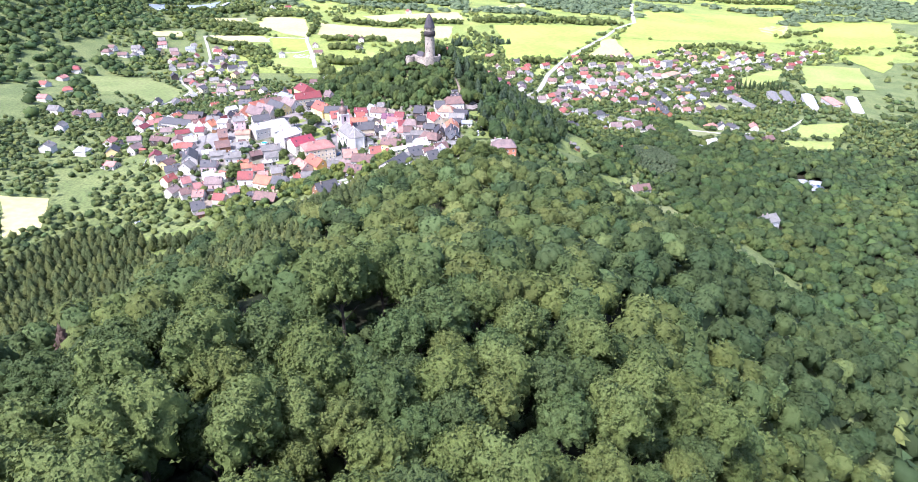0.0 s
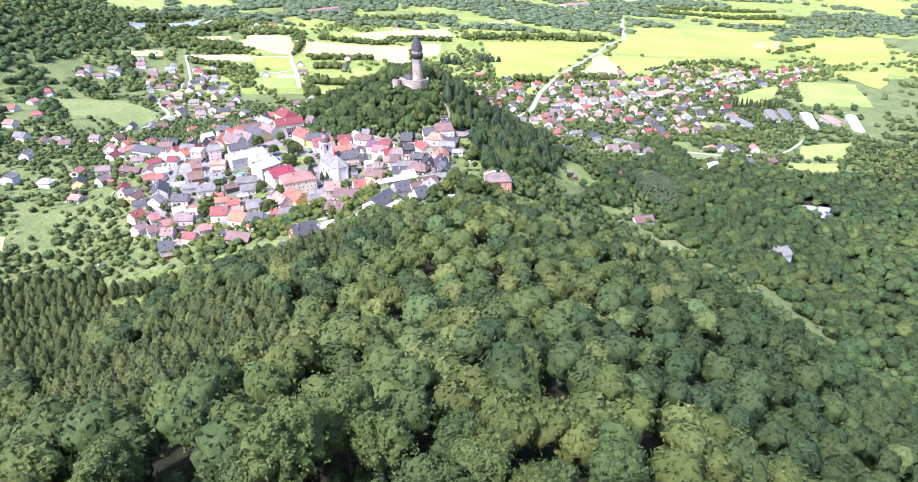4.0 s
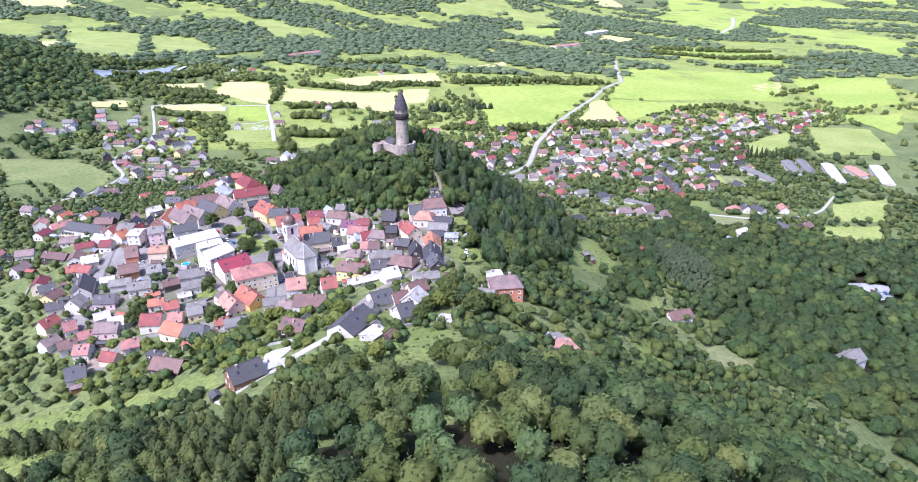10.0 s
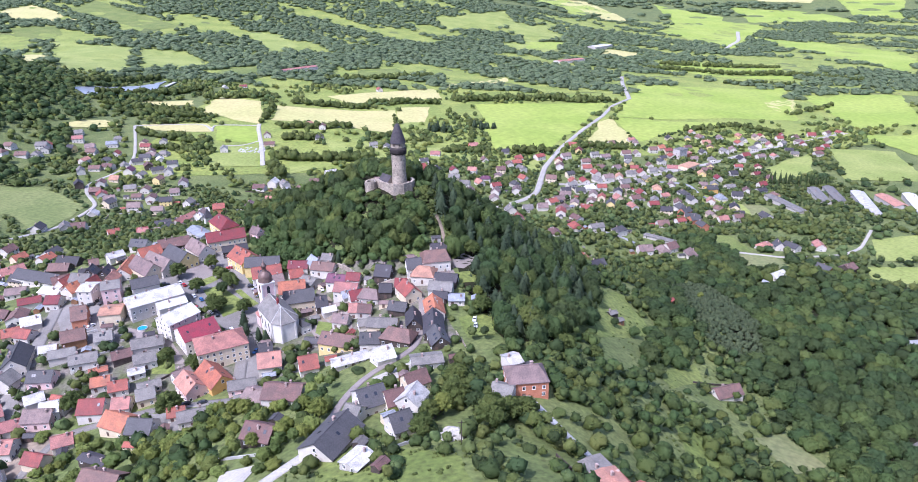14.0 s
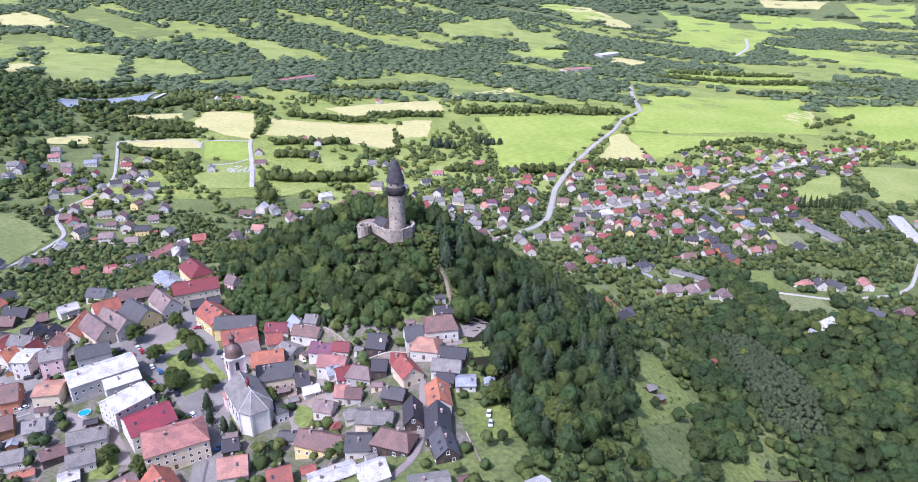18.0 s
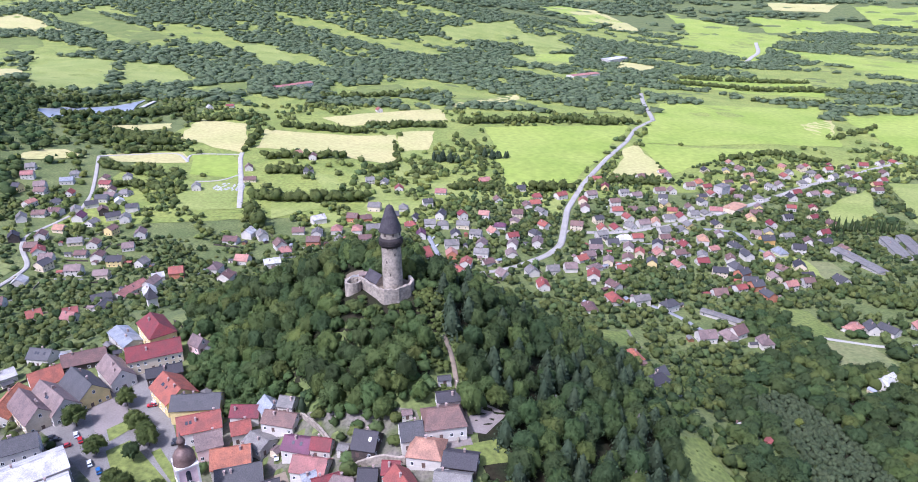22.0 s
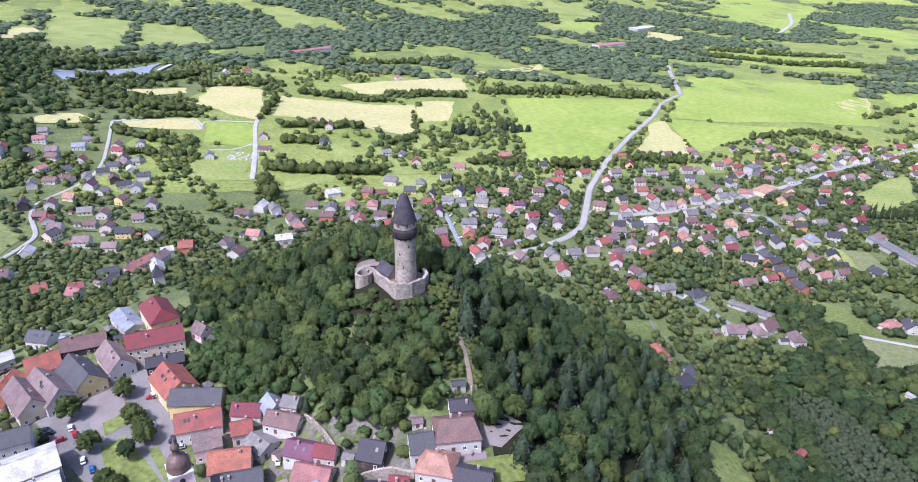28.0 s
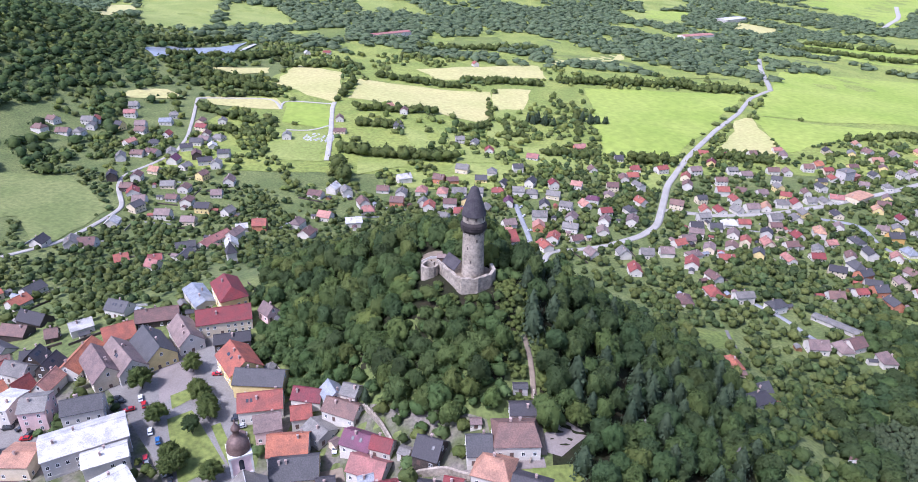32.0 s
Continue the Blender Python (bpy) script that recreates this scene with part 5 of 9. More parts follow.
house(214, 425, 75, 11.5, 10.0, 5.6, 3.3, "brown", "white", near=False, group="houses of the villages")
far_house(234, 471, 10, 12.9, 10.4, 5.6, 3.5, "mauve", "white")
far_house(254, 442, 0, 12.1, 9.4, 5.6, 3.2, "brown", "white")
house(247, 413, 0, 12.4, 10.5, 5.6, 3.4, "red", "white", near=False, group="houses of the villages")
house(215, 361, 90, 11.3, 10.1, 3.4, 3.9, "red", "white", near=False, group="houses of the villages")
house(230, 363, 100, 12.8, 9.5, 3.4, 2.7, "darkred", "white", near=False, group="houses of the villages")
house(247, 366, 115, 11.6, 8.6, 3.4, 3.9, "grey", "white", near=False, group="houses of the villages")
far_house(290, 471, 10, 12.9, 9.8, 3.4, 3.3, "mauve", "white")
house(279, 377, 75, 13.3, 8.7, 3.4, 3.4, "tan", "white", near=False, group="houses of the villages")
house(297, 386, 0, 12.0, 9.2, 4.5, 3.4, "grey", "white", near=False, group="houses of the villages")
house(263, 372, 10, 13.0, 10.3, 4.5, 3.6, "mauve", "white", near=False, group="houses of the villages")
house(312, 388, 90, 11.0, 9.5, 4.5, 3.7, "red", "white", near=False, group="houses of the villages")
house(331, 399, 10, 11.0, 8.7, 3.4, 3.6, "grey", "white", near=False, group="houses of the villages")
house(347, 402, 100, 11.5, 9.5, 3.4, 2.7, "grey", "white", near=False, group="houses of the villages")
house(364, 414, -15, 13.6, 10.3, 3.4, 3.2, "pink", "white", near=False, group="houses of the villages")
far_house(392, 526, 25, 13.1, 9.6, 4.5, 3.5, "orange", "white")
far_house(374, 509, 0, 12.0, 10.1, 5.6, 3.7, "brown", "white")
far_house(326, 488, 0, 13.0, 9.0, 4.5, 3.4, "brown", "white")
far_house(342, 488, 90, 11.6, 8.8, 4.5, 3.5, "mauve", "white")
far_house(277, 478, 0, 10.7, 10.0, 5.6, 2.6, "grey", "white")
house(227, 327, 0, 13.9, 10.2, 4.5, 3.8, "white", "white", hip=0.6, near=False, group="houses of the villages")
house(242, 332, 0, 11.3, 9.4, 4.5, 2.9, "red", "white", near=False, group="houses of the villages")
house(212, 318, 0, 11.1, 9.7, 3.4, 3.6, "slate", "white", near=False, group="houses of the villages")
house(189, 297, -15, 12.4, 8.8, 5.6, 2.8, "mauve", "white", near=False, group="houses of the villages")
house(168, 273, 25, 10.9, 9.1, 3.4, 3.2, "red", "white", near=False, group="houses of the villages")
house(178, 284, 10, 12.0, 10.0, 3.4, 3.3, "mauve", "cream", near=False, group="houses of the villages")
house(152, 250, 0, 10.9, 10.1, 4.5, 3.6, "mauve", "white", near=False, group="houses of the villages")
house(135, 245, 0, 10.6, 9.7, 4.5, 3.6, "grey", "white", near=False, group="houses of the villages")
house(174, 250, 25, 12.1, 8.9, 3.4, 3.0, "mauve", "white", hip=0.6, near=False, group="houses of the villages")
house(167, 230, 75, 13.2, 10.1, 4.5, 3.1, "red", "white", near=False, group="houses of the villages")
house(199, 247, 0, 12.7, 9.3, 3.4, 2.8, "red", "white", near=False, group="houses of the villages")
house(177, 206, 115, 11.8, 8.7, 4.5, 2.7, "brown", "white", near=False, group="houses of the villages")
house(168, 178, 100, 13.3, 10.0, 4.5, 3.6, "red", "white", hip=0.6, near=False, group="houses of the villages")
house(144, 163, 90, 13.3, 9.3, 3.4, 2.7, "brown", "white", hip=0.6, near=False, group="houses of the villages")
house(188, 174, 10, 13.3, 8.5, 5.6, 2.6, "grey", "white", near=False, group="houses of the villages")
house(207, 164, 25, 12.3, 9.6, 5.6, 3.2, "slate", "white", hip=0.6, near=False, group="houses of the villages")
house(214, 115, 0, 12.4, 10.1, 4.5, 3.9, "mauve", "white", near=False, group="houses of the villages")
house(231, 116, 100, 11.5, 8.7, 3.4, 3.7, "mauve", "white", hip=0.6, near=False, group="houses of the villages")
house(240, 121, 25, 11.6, 10.4, 4.5, 3.9, "brown", "white", near=False, group="houses of the villages")
house(252, 105, 90, 10.6, 8.7, 4.5, 3.9, "mauve", "white", hip=0.6, near=False, group="houses of the villages")
house(145, 71, 100, 12.2, 8.7, 3.4, 2.9, "orange", "brick", hip=0.6, near=False, group="houses of the villages")
house(137, 17, 25, 11.9, 8.5, 4.5, 3.1, "dark", "white", hip=0.6, near=False, group="houses of the villages")
house(335, 309, 100, 13.7, 9.7, 4.5, 3.1, "slate", "white", hip=0.6, near=False, group="houses of the villages")
house(314, 276, 75, 11.4, 8.7, 4.5, 3.0, "brown", "white", near=False, group="houses of the villages")
house(334, 284, 90, 13.6, 8.8, 5.6, 3.2, "slate", "white", near=False, group="houses of the villages")
house(307, 253, 100, 12.8, 9.6, 5.6, 3.8, "slate", "white", hip=0.6, near=False, group="houses of the villages")
house(306, 239, 25, 12.0, 9.4, 5.6, 3.4, "slate", "brick", near=False, group="houses of the villages")
house(305, 223, -15, 12.0, 8.7, 4.5, 2.9, "slate", "white", near=False, group="houses of the villages")
house(303, 210, 10, 10.9, 9.6, 5.6, 3.4, "slate", "brick", near=False, group="houses of the villages")
house(301, 187, 100, 11.6, 8.7, 5.6, 3.1, "slate", "brick", near=False, group="houses of the villages")
house(375, 322, 0, 13.8, 8.8, 5.6, 3.9, "slate", "ochre", near=False, group="houses of the villages")
house(374, 295, 100, 13.5, 9.8, 3.4, 3.9, "blue", "white", hip=0.6, near=False, group="houses of the villages")
house(350, 247, 115, 13.4, 8.5, 5.6, 2.8, "brown", "white", near=False, group="houses of the villages")
house(395, 392, 75, 11.0, 9.7, 3.4, 3.4, "tan", "yellow", near=False, group="houses of the villages")
house(307, 322, 75, 13.4, 10.1, 5.6, 3.9, "tan", "white", hip=0.6, near=False, group="houses of the villages")
house(298, 352, 90, 11.8, 10.1, 3.4, 2.9, "grey", "white", near=False, group="houses of the villages")
house(276, 346, 10, 12.1, 9.9, 5.6, 3.7, "grey", "white", near=False, group="houses of the villages")
house(331, 125, 25, 13.8, 9.4, 3.4, 2.8, "salmon", "white", hip=0.6, near=False, group="houses of the villages")
house(343, 121, 75, 11.0, 8.5, 4.5, 3.9, "slate", "white", near=False, group="houses of the villages")
house(354, 118, 115, 13.2, 9.9, 4.5, 2.6, "slate", "white", near=False, group="houses of the villages")
house(381, 119, 75, 13.1, 8.9, 4.5, 3.1, "salmon", "white", near=False, group="houses of the villages")
house(348, 62, 115, 12.7, 10.0, 3.4, 3.4, "slate", "brick", near=False, group="houses of the villages")
house(367, 59, 25, 11.7, 10.2, 5.6, 3.2, "brown", "wood", near=False, group="houses of the villages")
house(299, 49, 25, 14.0, 9.0, 5.6, 2.7, "white", "white", near=False, group="houses of the villages")
far_house(445, 467, 90, 10.7, 8.9, 4.5, 2.6, "grey", "white", hip=0.6)
far_house(529, 554, 90, 13.8, 9.7, 5.6, 3.3, "red", "white")
far_house(584, 580, 0, 11.1, 10.0, 5.6, 3.2, "grey", "white", hip=0.6)
far_house(626, 605, 0, 11.3, 9.3, 5.6, 3.2, "red", "white")
far_house(662, 619, 25, 10.6, 10.1, 3.4, 3.8, "brown", "white")
far_house(699, 632, -15, 13.2, 9.3, 3.4, 4.0, "red", "white")
far_house(732, 640, 25, 12.0, 9.0, 4.5, 3.1, "brown", "white")
far_house(760, 647, 90, 13.2, 10.0, 3.4, 2.7, "red", "white")
far_house(478, 559, 0, 13.6, 10.3, 3.4, 3.5, "tan", "cream")
far_house(398, 533, 75, 12.6, 8.8, 3.4, 2.7, "red", "white")
far_house(367, 583, 0, 10.6, 10.1, 3.4, 3.0, "salmon", "white")
far_house(365, 558, 75, 13.2, 8.8, 5.6, 3.9, "mauve", "white", hip=0.6)
far_house(483, 621, 90, 11.5, 8.7, 4.5, 3.1, "tan", "white")
far_house(483, 591, 115, 12.4, 9.4, 3.4, 4.0, "brown", "white")
far_house(467, 433, -15, 10.6, 8.5, 4.5, 2.8, "red", "white")
far_house(540, 530, 0, 10.5, 10.0, 4.5, 2.9, "grey", "white", hip=0.6)
far_house(483, 508, 100, 13.3, 8.6, 5.6, 2.9, "grey", "white")
far_house(502, 520, 75, 13.2, 9.6, 4.5, 3.2, "mauve", "white")
far_house(578, 551, 75, 12.5, 9.1, 5.6, 3.9, "pink", "white")
far_house(610, 568, 25, 11.6, 8.8, 5.6, 2.7, "grey", "white")
far_house(651, 589, 0, 13.1, 9.6, 4.5, 2.7, "mauve", "white", hip=0.6)
house(-340, 392, -15, 13.4, 9.2, 4.5, 2.8, "brown", "white", near=False, group="houses of the villages")
far_house(-383, 456, -15, 13.4, 9.5, 3.4, 3.6, "brown", "white")
far_house(-306, 442, -15, 13.4, 9.8, 4.5, 2.8, "mauve", "white")
far_house(-295, 453, -15, 12.6, 10.3, 3.4, 3.4, "grey", "white", hip=0.6)
far_house(-295, 968, 0, 13.7, 9.2, 3.4, 2.6, "red", "white")
far_house(-325, 945, 115, 12.9, 9.8, 3.4, 3.4, "white", "white")
far_house(-131, 630, 25, 13.0, 9.7, 5.6, 3.4, "tan", "white", hip=0.6)
far_house(-110, 615, 90, 13.0, 9.9, 5.6, 2.7, "brown", "white")
far_house(-27, 956, 115, 11.6, 9.5, 5.6, 3.6, "red", "white")
far_house(-467, 435, -15, 10.9, 10.0, 4.5, 3.2, "brown", "white")
far_house(-439, 453, 0, 13.6, 9.1, 5.6, 3.9, "grey", "white")
far_house(-372, 515, 25, 11.0, 8.9, 4.5, 3.0, "grey", "white", hip=0.6)
far_house(-313, 463, 100, 12.1, 8.8, 3.4, 3.5, "brown", "white")
house(-324, 399, 115, 13.8, 9.2, 3.4, 2.8, "grey", "white", near=False, group="houses of the villages")
house(-310, 291, 115, 12.3, 10.4, 3.4, 3.4, "red", "white", near=False, group="houses of the villages")
house(-314, 413, 25, 12.4, 9.0, 4.5, 3.0, "dark", "white", near=False, group="houses of the villages")
house(-265, 369, 100, 11.4, 9.2, 5.6, 3.0, "grey", "white", near=False, group="houses of the villages")
house(-298, -5, 90, 12.9, 8.7, 3.4, 2.7, "pink", "white", near=False, group="houses of the villages")
house(-347, 84, 10, 10.7, 10.4, 4.5, 2.8, "brown", "white", near=False, group="houses of the villages")
house(-460, 213, -15, 10.8, 10.2, 3.4, 3.0, "red", "white", near=False, group="houses of the villages")
house(-459, 255, 75, 11.9, 10.2, 3.4, 2.7, "pink", "white", near=False, group="houses of the villages")
house(-461, 300, 10, 10.6, 8.7, 5.6, 3.9, "red", "white", hip=0.6, near=False, group="houses of the villages")
house(-424, 192, 25, 10.9, 9.3, 3.4, 3.2, "red", "white", hip=0.6, near=False, group="houses of the villages")
house(-394, 98, -15, 12.8, 9.9, 4.5, 3.9, "grey", "white", near=False, group="houses of the villages")
house(-371, 94, 115, 11.8, 8.8, 3.4, 2.8, "brown", "white", hip=0.6, near=False, group="houses of the villages")
house(-344, -25, 90, 10.8, 10.5, 5.6, 3.1, "grey", "white", near=False, group="houses of the villages")
house(-311, -32, -15, 11.6, 9.4, 4.5, 2.7, "white", "white", hip=0.6, near=False, group="houses of the villages")
house(-361, 98, 10, 11.8, 9.8, 3.4, 3.1, "grey", "white", hip=0.6, near=False, group="houses of the villages")
house(-362, 40, 90, 11.0, 8.6, 5.6, 3.3, "grey", "white", near=False, group="houses of the villages")
house(-425, 140, -15, 11.5, 10.0, 4.5, 3.2, "pink", "white", near=False, group="houses of the villages")
far_house(-437, 464, 115, 14.0, 8.8, 3.4, 3.5, "red", "white")
far_house(2, 320, 70, 10.1, 9.4, 3.4, 2.8, "grey", "yellow")
far_house(19, 382, 70, 11.4, 8.4, 3.4, 2.9, "dark", "grey")
far_house(124, 378, 70, 10.2, 9.9, 3.4, 2.4, "mauve", "cream")
far_house(114, 330, 12, 11.0, 9.7, 5.6, 3.0, "darkred", "white")
far_house(94, 393, -20, 11.2, 8.0, 4.5, 3.5, "salmon", "white")
far_house(-3, 391, 0, 12.1, 8.3, 3.4, 3.6, "slate", "yellow")
far_house(-34, 291, -20, 9.7, 9.9, 4.5, 3.0, "grey", "white")
far_house(78, 335, -20, 11.4, 9.6, 5.6, 3.4, "grey", "white")
far_house(47, 387, 70, 12.2, 9.2, 5.6, 3.3, "dark", "white")
far_house(-4, 292, -20, 10.6, 8.2, 4.5, 3.0, "salmon", "cream")
far_house(70, 387, 100, 10.5, 9.4, 5.6, 3.4, "darkred", "white")
far_house(21, 268, 12, 10.0, 9.5, 5.6, 3.2, "salmon", "cream")
far_house(-20, 307, 0, 10.7, 9.2, 3.4, 3.6, "red", "white")
far_house(131, 399, 0, 11.5, 9.2, 5.6, 3.5, "brown", "cream")
far_house(58, 339, 90, 11.1, 9.1, 3.4, 3.4, "dark", "white")
far_house(-13, 331, 70, 12.5, 9.8, 5.6, 3.3, "dark", "yellow")
far_house(81, 313, 70, 11.3, 9.5, 4.5, 3.4, "mauve", "grey")
far_house(111, 312, 70, 11.0, 9.3, 4.5, 3.7, "mauve", "white")
far_house(218, 387, 12, 10.1, 9.1, 5.6, 2.8, "slate", "cream")
far_house(284, 312, 100, 10.4, 8.7, 3.4, 3.8, "darkred", "white")
far_house(288, 415, 12, 10.4, 9.7, 3.4, 3.3, "mauve", "white")
far_house(213, 275, 70, 11.8, 9.9, 3.4, 2.8, "brown", "white")
far_house(189, 367, -20, 12.8, 9.4, 5.6, 3.6, "brown", "cream")
far_house(311, 366, 100, 10.9, 9.5, 3.4, 3.2, "grey", "yellow")
far_house(249, 290, 90, 13.0, 10.0, 3.4, 3.7, "salmon", "cream")
far_house(309, 303, 12, 10.0, 9.5, 3.4, 2.5, "salmon", "white")
far_house(344, 369, 90, 12.3, 9.3, 3.4, 2.6, "dark", "cream")
far_house(335, 420, 90, 10.4, 8.3, 4.5, 3.0, "brown", "white")
far_house(194, 315, 0, 11.3, 8.3, 4.5, 3.5, "dark", "white")
far_house(317, 454, -20, 10.5, 8.1, 5.6, 3.1, "slate", "white")
far_house(228, 286, 70, 10.7, 8.3, 5.6, 3.0, "red", "cream")
far_house(255, 259, 100, 12.9, 8.1, 3.4, 2.6, "salmon", "white")
far_house(331, 337, 70, 9.5, 9.3, 4.5, 3.4, "mauve", "white")
far_house(191, 265, 70, 12.0, 8.9, 4.5, 2.5, "mauve", "cream")
far_house(283, 270, 0, 11.1, 9.1, 3.4, 3.1, "darkred", "white")
far_house(230, 260, 70, 10.8, 8.7, 5.6, 3.2, "slate", "yellow")
far_house(219, 452, 70, 10.9, 9.6, 4.5, 3.6, "red", "cream")
far_house(268, 419, -20, 10.6, 9.0, 3.4, 3.1, "brown", "yellow")
far_house(310, 409, -20, 10.7, 9.7, 4.5, 2.7, "red", "yellow")
far_house(372, 467, 0, 10.1, 8.2, 3.4, 2.5, "dark", "yellow")
far_house(359, 440, 100, 12.2, 9.0, 5.6, 2.4, "slate", "white")
far_house(255, 310, 70, 10.1, 9.8, 5.6, 3.2, "dark", "grey")
far_house(268, 288, 12, 11.4, 8.4, 4.5, 3.2, "brown", "white")
far_house(207, 338, 12, 11.2, 8.9, 5.6, 2.8, "grey", "grey")
far_house(269, 327, 0, 10.5, 9.4, 5.6, 2.6, "brown", "cream")
far_house(310, 429, 100, 10.4, 8.9, 5.6, 3.3, "grey", "yellow")
far_house(291, 287, 70, 11.2, 9.0, 3.4, 2.5, "grey", "grey")
far_house(224, 305, 70, 12.4, 9.7, 3.4, 3.6, "mauve", "white")
far_house(642, 563, 70, 9.7, 9.9, 5.6, 3.4, "darkred", "white")
far_house(449, 506, 100, 11.0, 8.7, 3.4, 3.4, "slate", "white")
far_house(513, 585, 90, 10.8, 9.2, 4.5, 3.8, "mauve", "grey")
far_house(644, 526, 0, 12.4, 8.9, 5.6, 3.3, "red", "yellow")
far_house(559, 610, 100, 12.1, 8.6, 4.5, 3.1, "salmon", "yellow")
far_house(597, 528, -20, 11.6, 9.0, 3.4, 2.6, "dark", "white")
far_house(697, 584, 90, 11.5, 9.2, 5.6, 3.4, "brown", "white")
far_house(527, 484, 12, 12.8, 9.4, 4.5, 3.1, "mauve", "white")
far_house(672, 552, 12, 10.5, 9.1, 4.5, 3.4, "red", "white")
far_house(550, 487, 100, 10.1, 9.5, 4.5, 2.5, "salmon", "white")
far_house(459, 583, 70, 12.5, 9.3, 3.4, 2.8, "grey", "yellow")
far_house(605, 625, 90, 11.4, 8.5, 3.4, 2.9, "red", "cream")
far_house(628, 502, 0, 12.7, 9.1, 4.5, 3.2, "brown", "white")
far_house(557, 547, 70, 10.1, 9.9, 5.6, 3.4, "slate", "white")
far_house(506, 488, 12, 12.6, 8.6, 4.5, 3.8, "darkred", "white")
far_house(553, 583, 90, 10.2, 8.2, 3.4, 3.5, "grey", "white")
far_house(592, 504, -20, 10.8, 9.0, 3.4, 2.9, "grey", "cream")
far_house(436, 530, 0, 11.0, 9.8, 3.4, 2.8, "brown", "yellow")
far_house(585, 605, 90, 12.6, 8.5, 5.6, 3.5, "mauve", "cream")
far_house(647, 634, 70, 10.0, 8.2, 3.4, 2.6, "red", "white")
far_house(284, 201, 12, 9.6, 8.1, 5.6, 2.4, "red", "white")
far_house(355, 281, 70, 10.7, 9.2, 4.5, 3.7, "salmon", "white")
far_house(396, 299, -20, 11.9, 9.9, 5.6, 3.7, "dark", "white")
far_house(332, 231, 90, 11.4, 8.5, 4.5, 2.7, "mauve", "cream")
far_house(286, 241, -20, 12.7, 8.9, 5.6, 3.2, "dark", "cream")
far_house(355, 218, 0, 9.7, 8.6, 5.6, 2.8, "brown", "grey")
far_house(385, 217, 100, 12.4, 9.8, 5.6, 3.6, "slate", "white")
far_house(334, 210, 12, 11.3, 8.3, 5.6, 3.3, "salmon", "white")
far_house(372, 258, 70, 13.0, 9.9, 4.5, 3.7, "dark", "cream")
far_house(442, 296, 100, 10.6, 9.2, 5.6, 2.4, "brown", "yellow")
far_house(262, 193, 0, 11.5, 9.4, 3.4, 3.7, "brown", "white")
far_house(419, 320, 70, 10.2, 8.9, 4.5, 3.2, "brown", "white")
far_house(366, 237, 0, 11.2, 8.6, 3.4, 2.5, "dark", "yellow")
far_house(438, 321, 12, 12.4, 8.5, 4.5, 2.4, "dark", "grey")
far_house(-239, 333, 100, 12.9, 9.6, 4.5, 3.7, "mauve", "white")
far_house(-215, 265, 70, 9.5, 8.8, 4.5, 3.5, "grey", "white")
far_house(-271, 308, 90, 10.1, 9.6, 4.5, 2.8, "brown", "white")
far_house(-336, 505, 90, 12.9, 8.7, 4.5, 2.5, "brown", "cream")
far_house(-238, 240, 0, 11.4, 8.1, 4.5, 3.1, "mauve", "cream")
far_house(-290, 257, 70, 11.3, 9.6, 5.6, 3.2, "slate", "cream")
far_house(-314, 515, 100, 9.8, 9.4, 4.5, 2.5, "grey", "white")
far_house(-297, 491, 0, 11.0, 8.9, 3.4, 2.9, "slate", "white")
far_house(-273, 287, 0, 9.8, 8.4, 3.4, 2.5, "brown", "grey")
far_house(-267, 339, 70, 10.2, 8.8, 5.6, 2.8, "brown", "yellow")
far_house(-240, 304, 12, 9.7, 9.6, 3.4, 3.4, "mauve", "white")
far_house(-352, 452, 90, 10.6, 8.1, 3.4, 3.4, "red", "white")
far_house(-289, 314, 12, 12.1, 9.2, 3.4, 3.1, "grey", "cream")
far_house(-238, 269, 0, 12.5, 9.7, 5.6, 3.2, "dark", "yellow")
far_house(-262, 247, 0, 12.8, 8.3, 5.6, 3.6, "mauve", "white")
far_house(-376, 416, 70, 12.1, 8.8, 4.5, 2.6, "salmon", "white")
far_house(-322, 323, 100, 11.0, 9.2, 5.6, 2.9, "brown", "white")
far_house(-293, 361, 70, 10.8, 9.0, 3.4, 2.7, "grey", "white")
far_house(-256, 279, 90, 9.9, 9.8, 5.6, 2.5, "brown", "white")
far_house(-407, 457, -20, 9.9, 8.3, 5.6, 3.7, "dark", "yellow")
far_house(-255, 21, -20, 10.9, 8.0, 5.6, 2.9, "slate", "cream")
far_house(-269, -73, -20, 9.6, 9.3, 3.4, 2.5, "salmon", "grey")
far_house(-260, -44, 70, 11.2, 8.1, 4.5, 3.7, "mauve", "grey")
far_house(-280, -42, 100, 11.9, 9.8, 5.6, 3.4, "dark", "yellow")
far_house(-246, 0, 12, 11.9, 9.3, 3.4, 2.6, "mauve", "white")
far_house(-230, -79, 100, 11.0, 8.4, 5.6, 2.6, "darkred", "cream")
far_house(-221, -47, 100, 12.0, 9.7, 3.4, 2.5, "brown", "white")
far_house(-296, 61, 100, 9.9, 9.8, 5.6, 3.3, "salmon", "white")
far_house(-215, -97, 70, 9.9, 9.6, 3.4, 2.7, "brown", "yellow")
far_house(-325, 102, -20, 11.5, 8.7, 5.6, 3.3, "mauve", "white")
far_house(-272, -13, 12, 11.8, 8.6, 4.5, 3.0, "mauve", "white")
far_house(-304, 101, 70, 10.2, 8.8, 5.6, 3.3, "brown", "white")
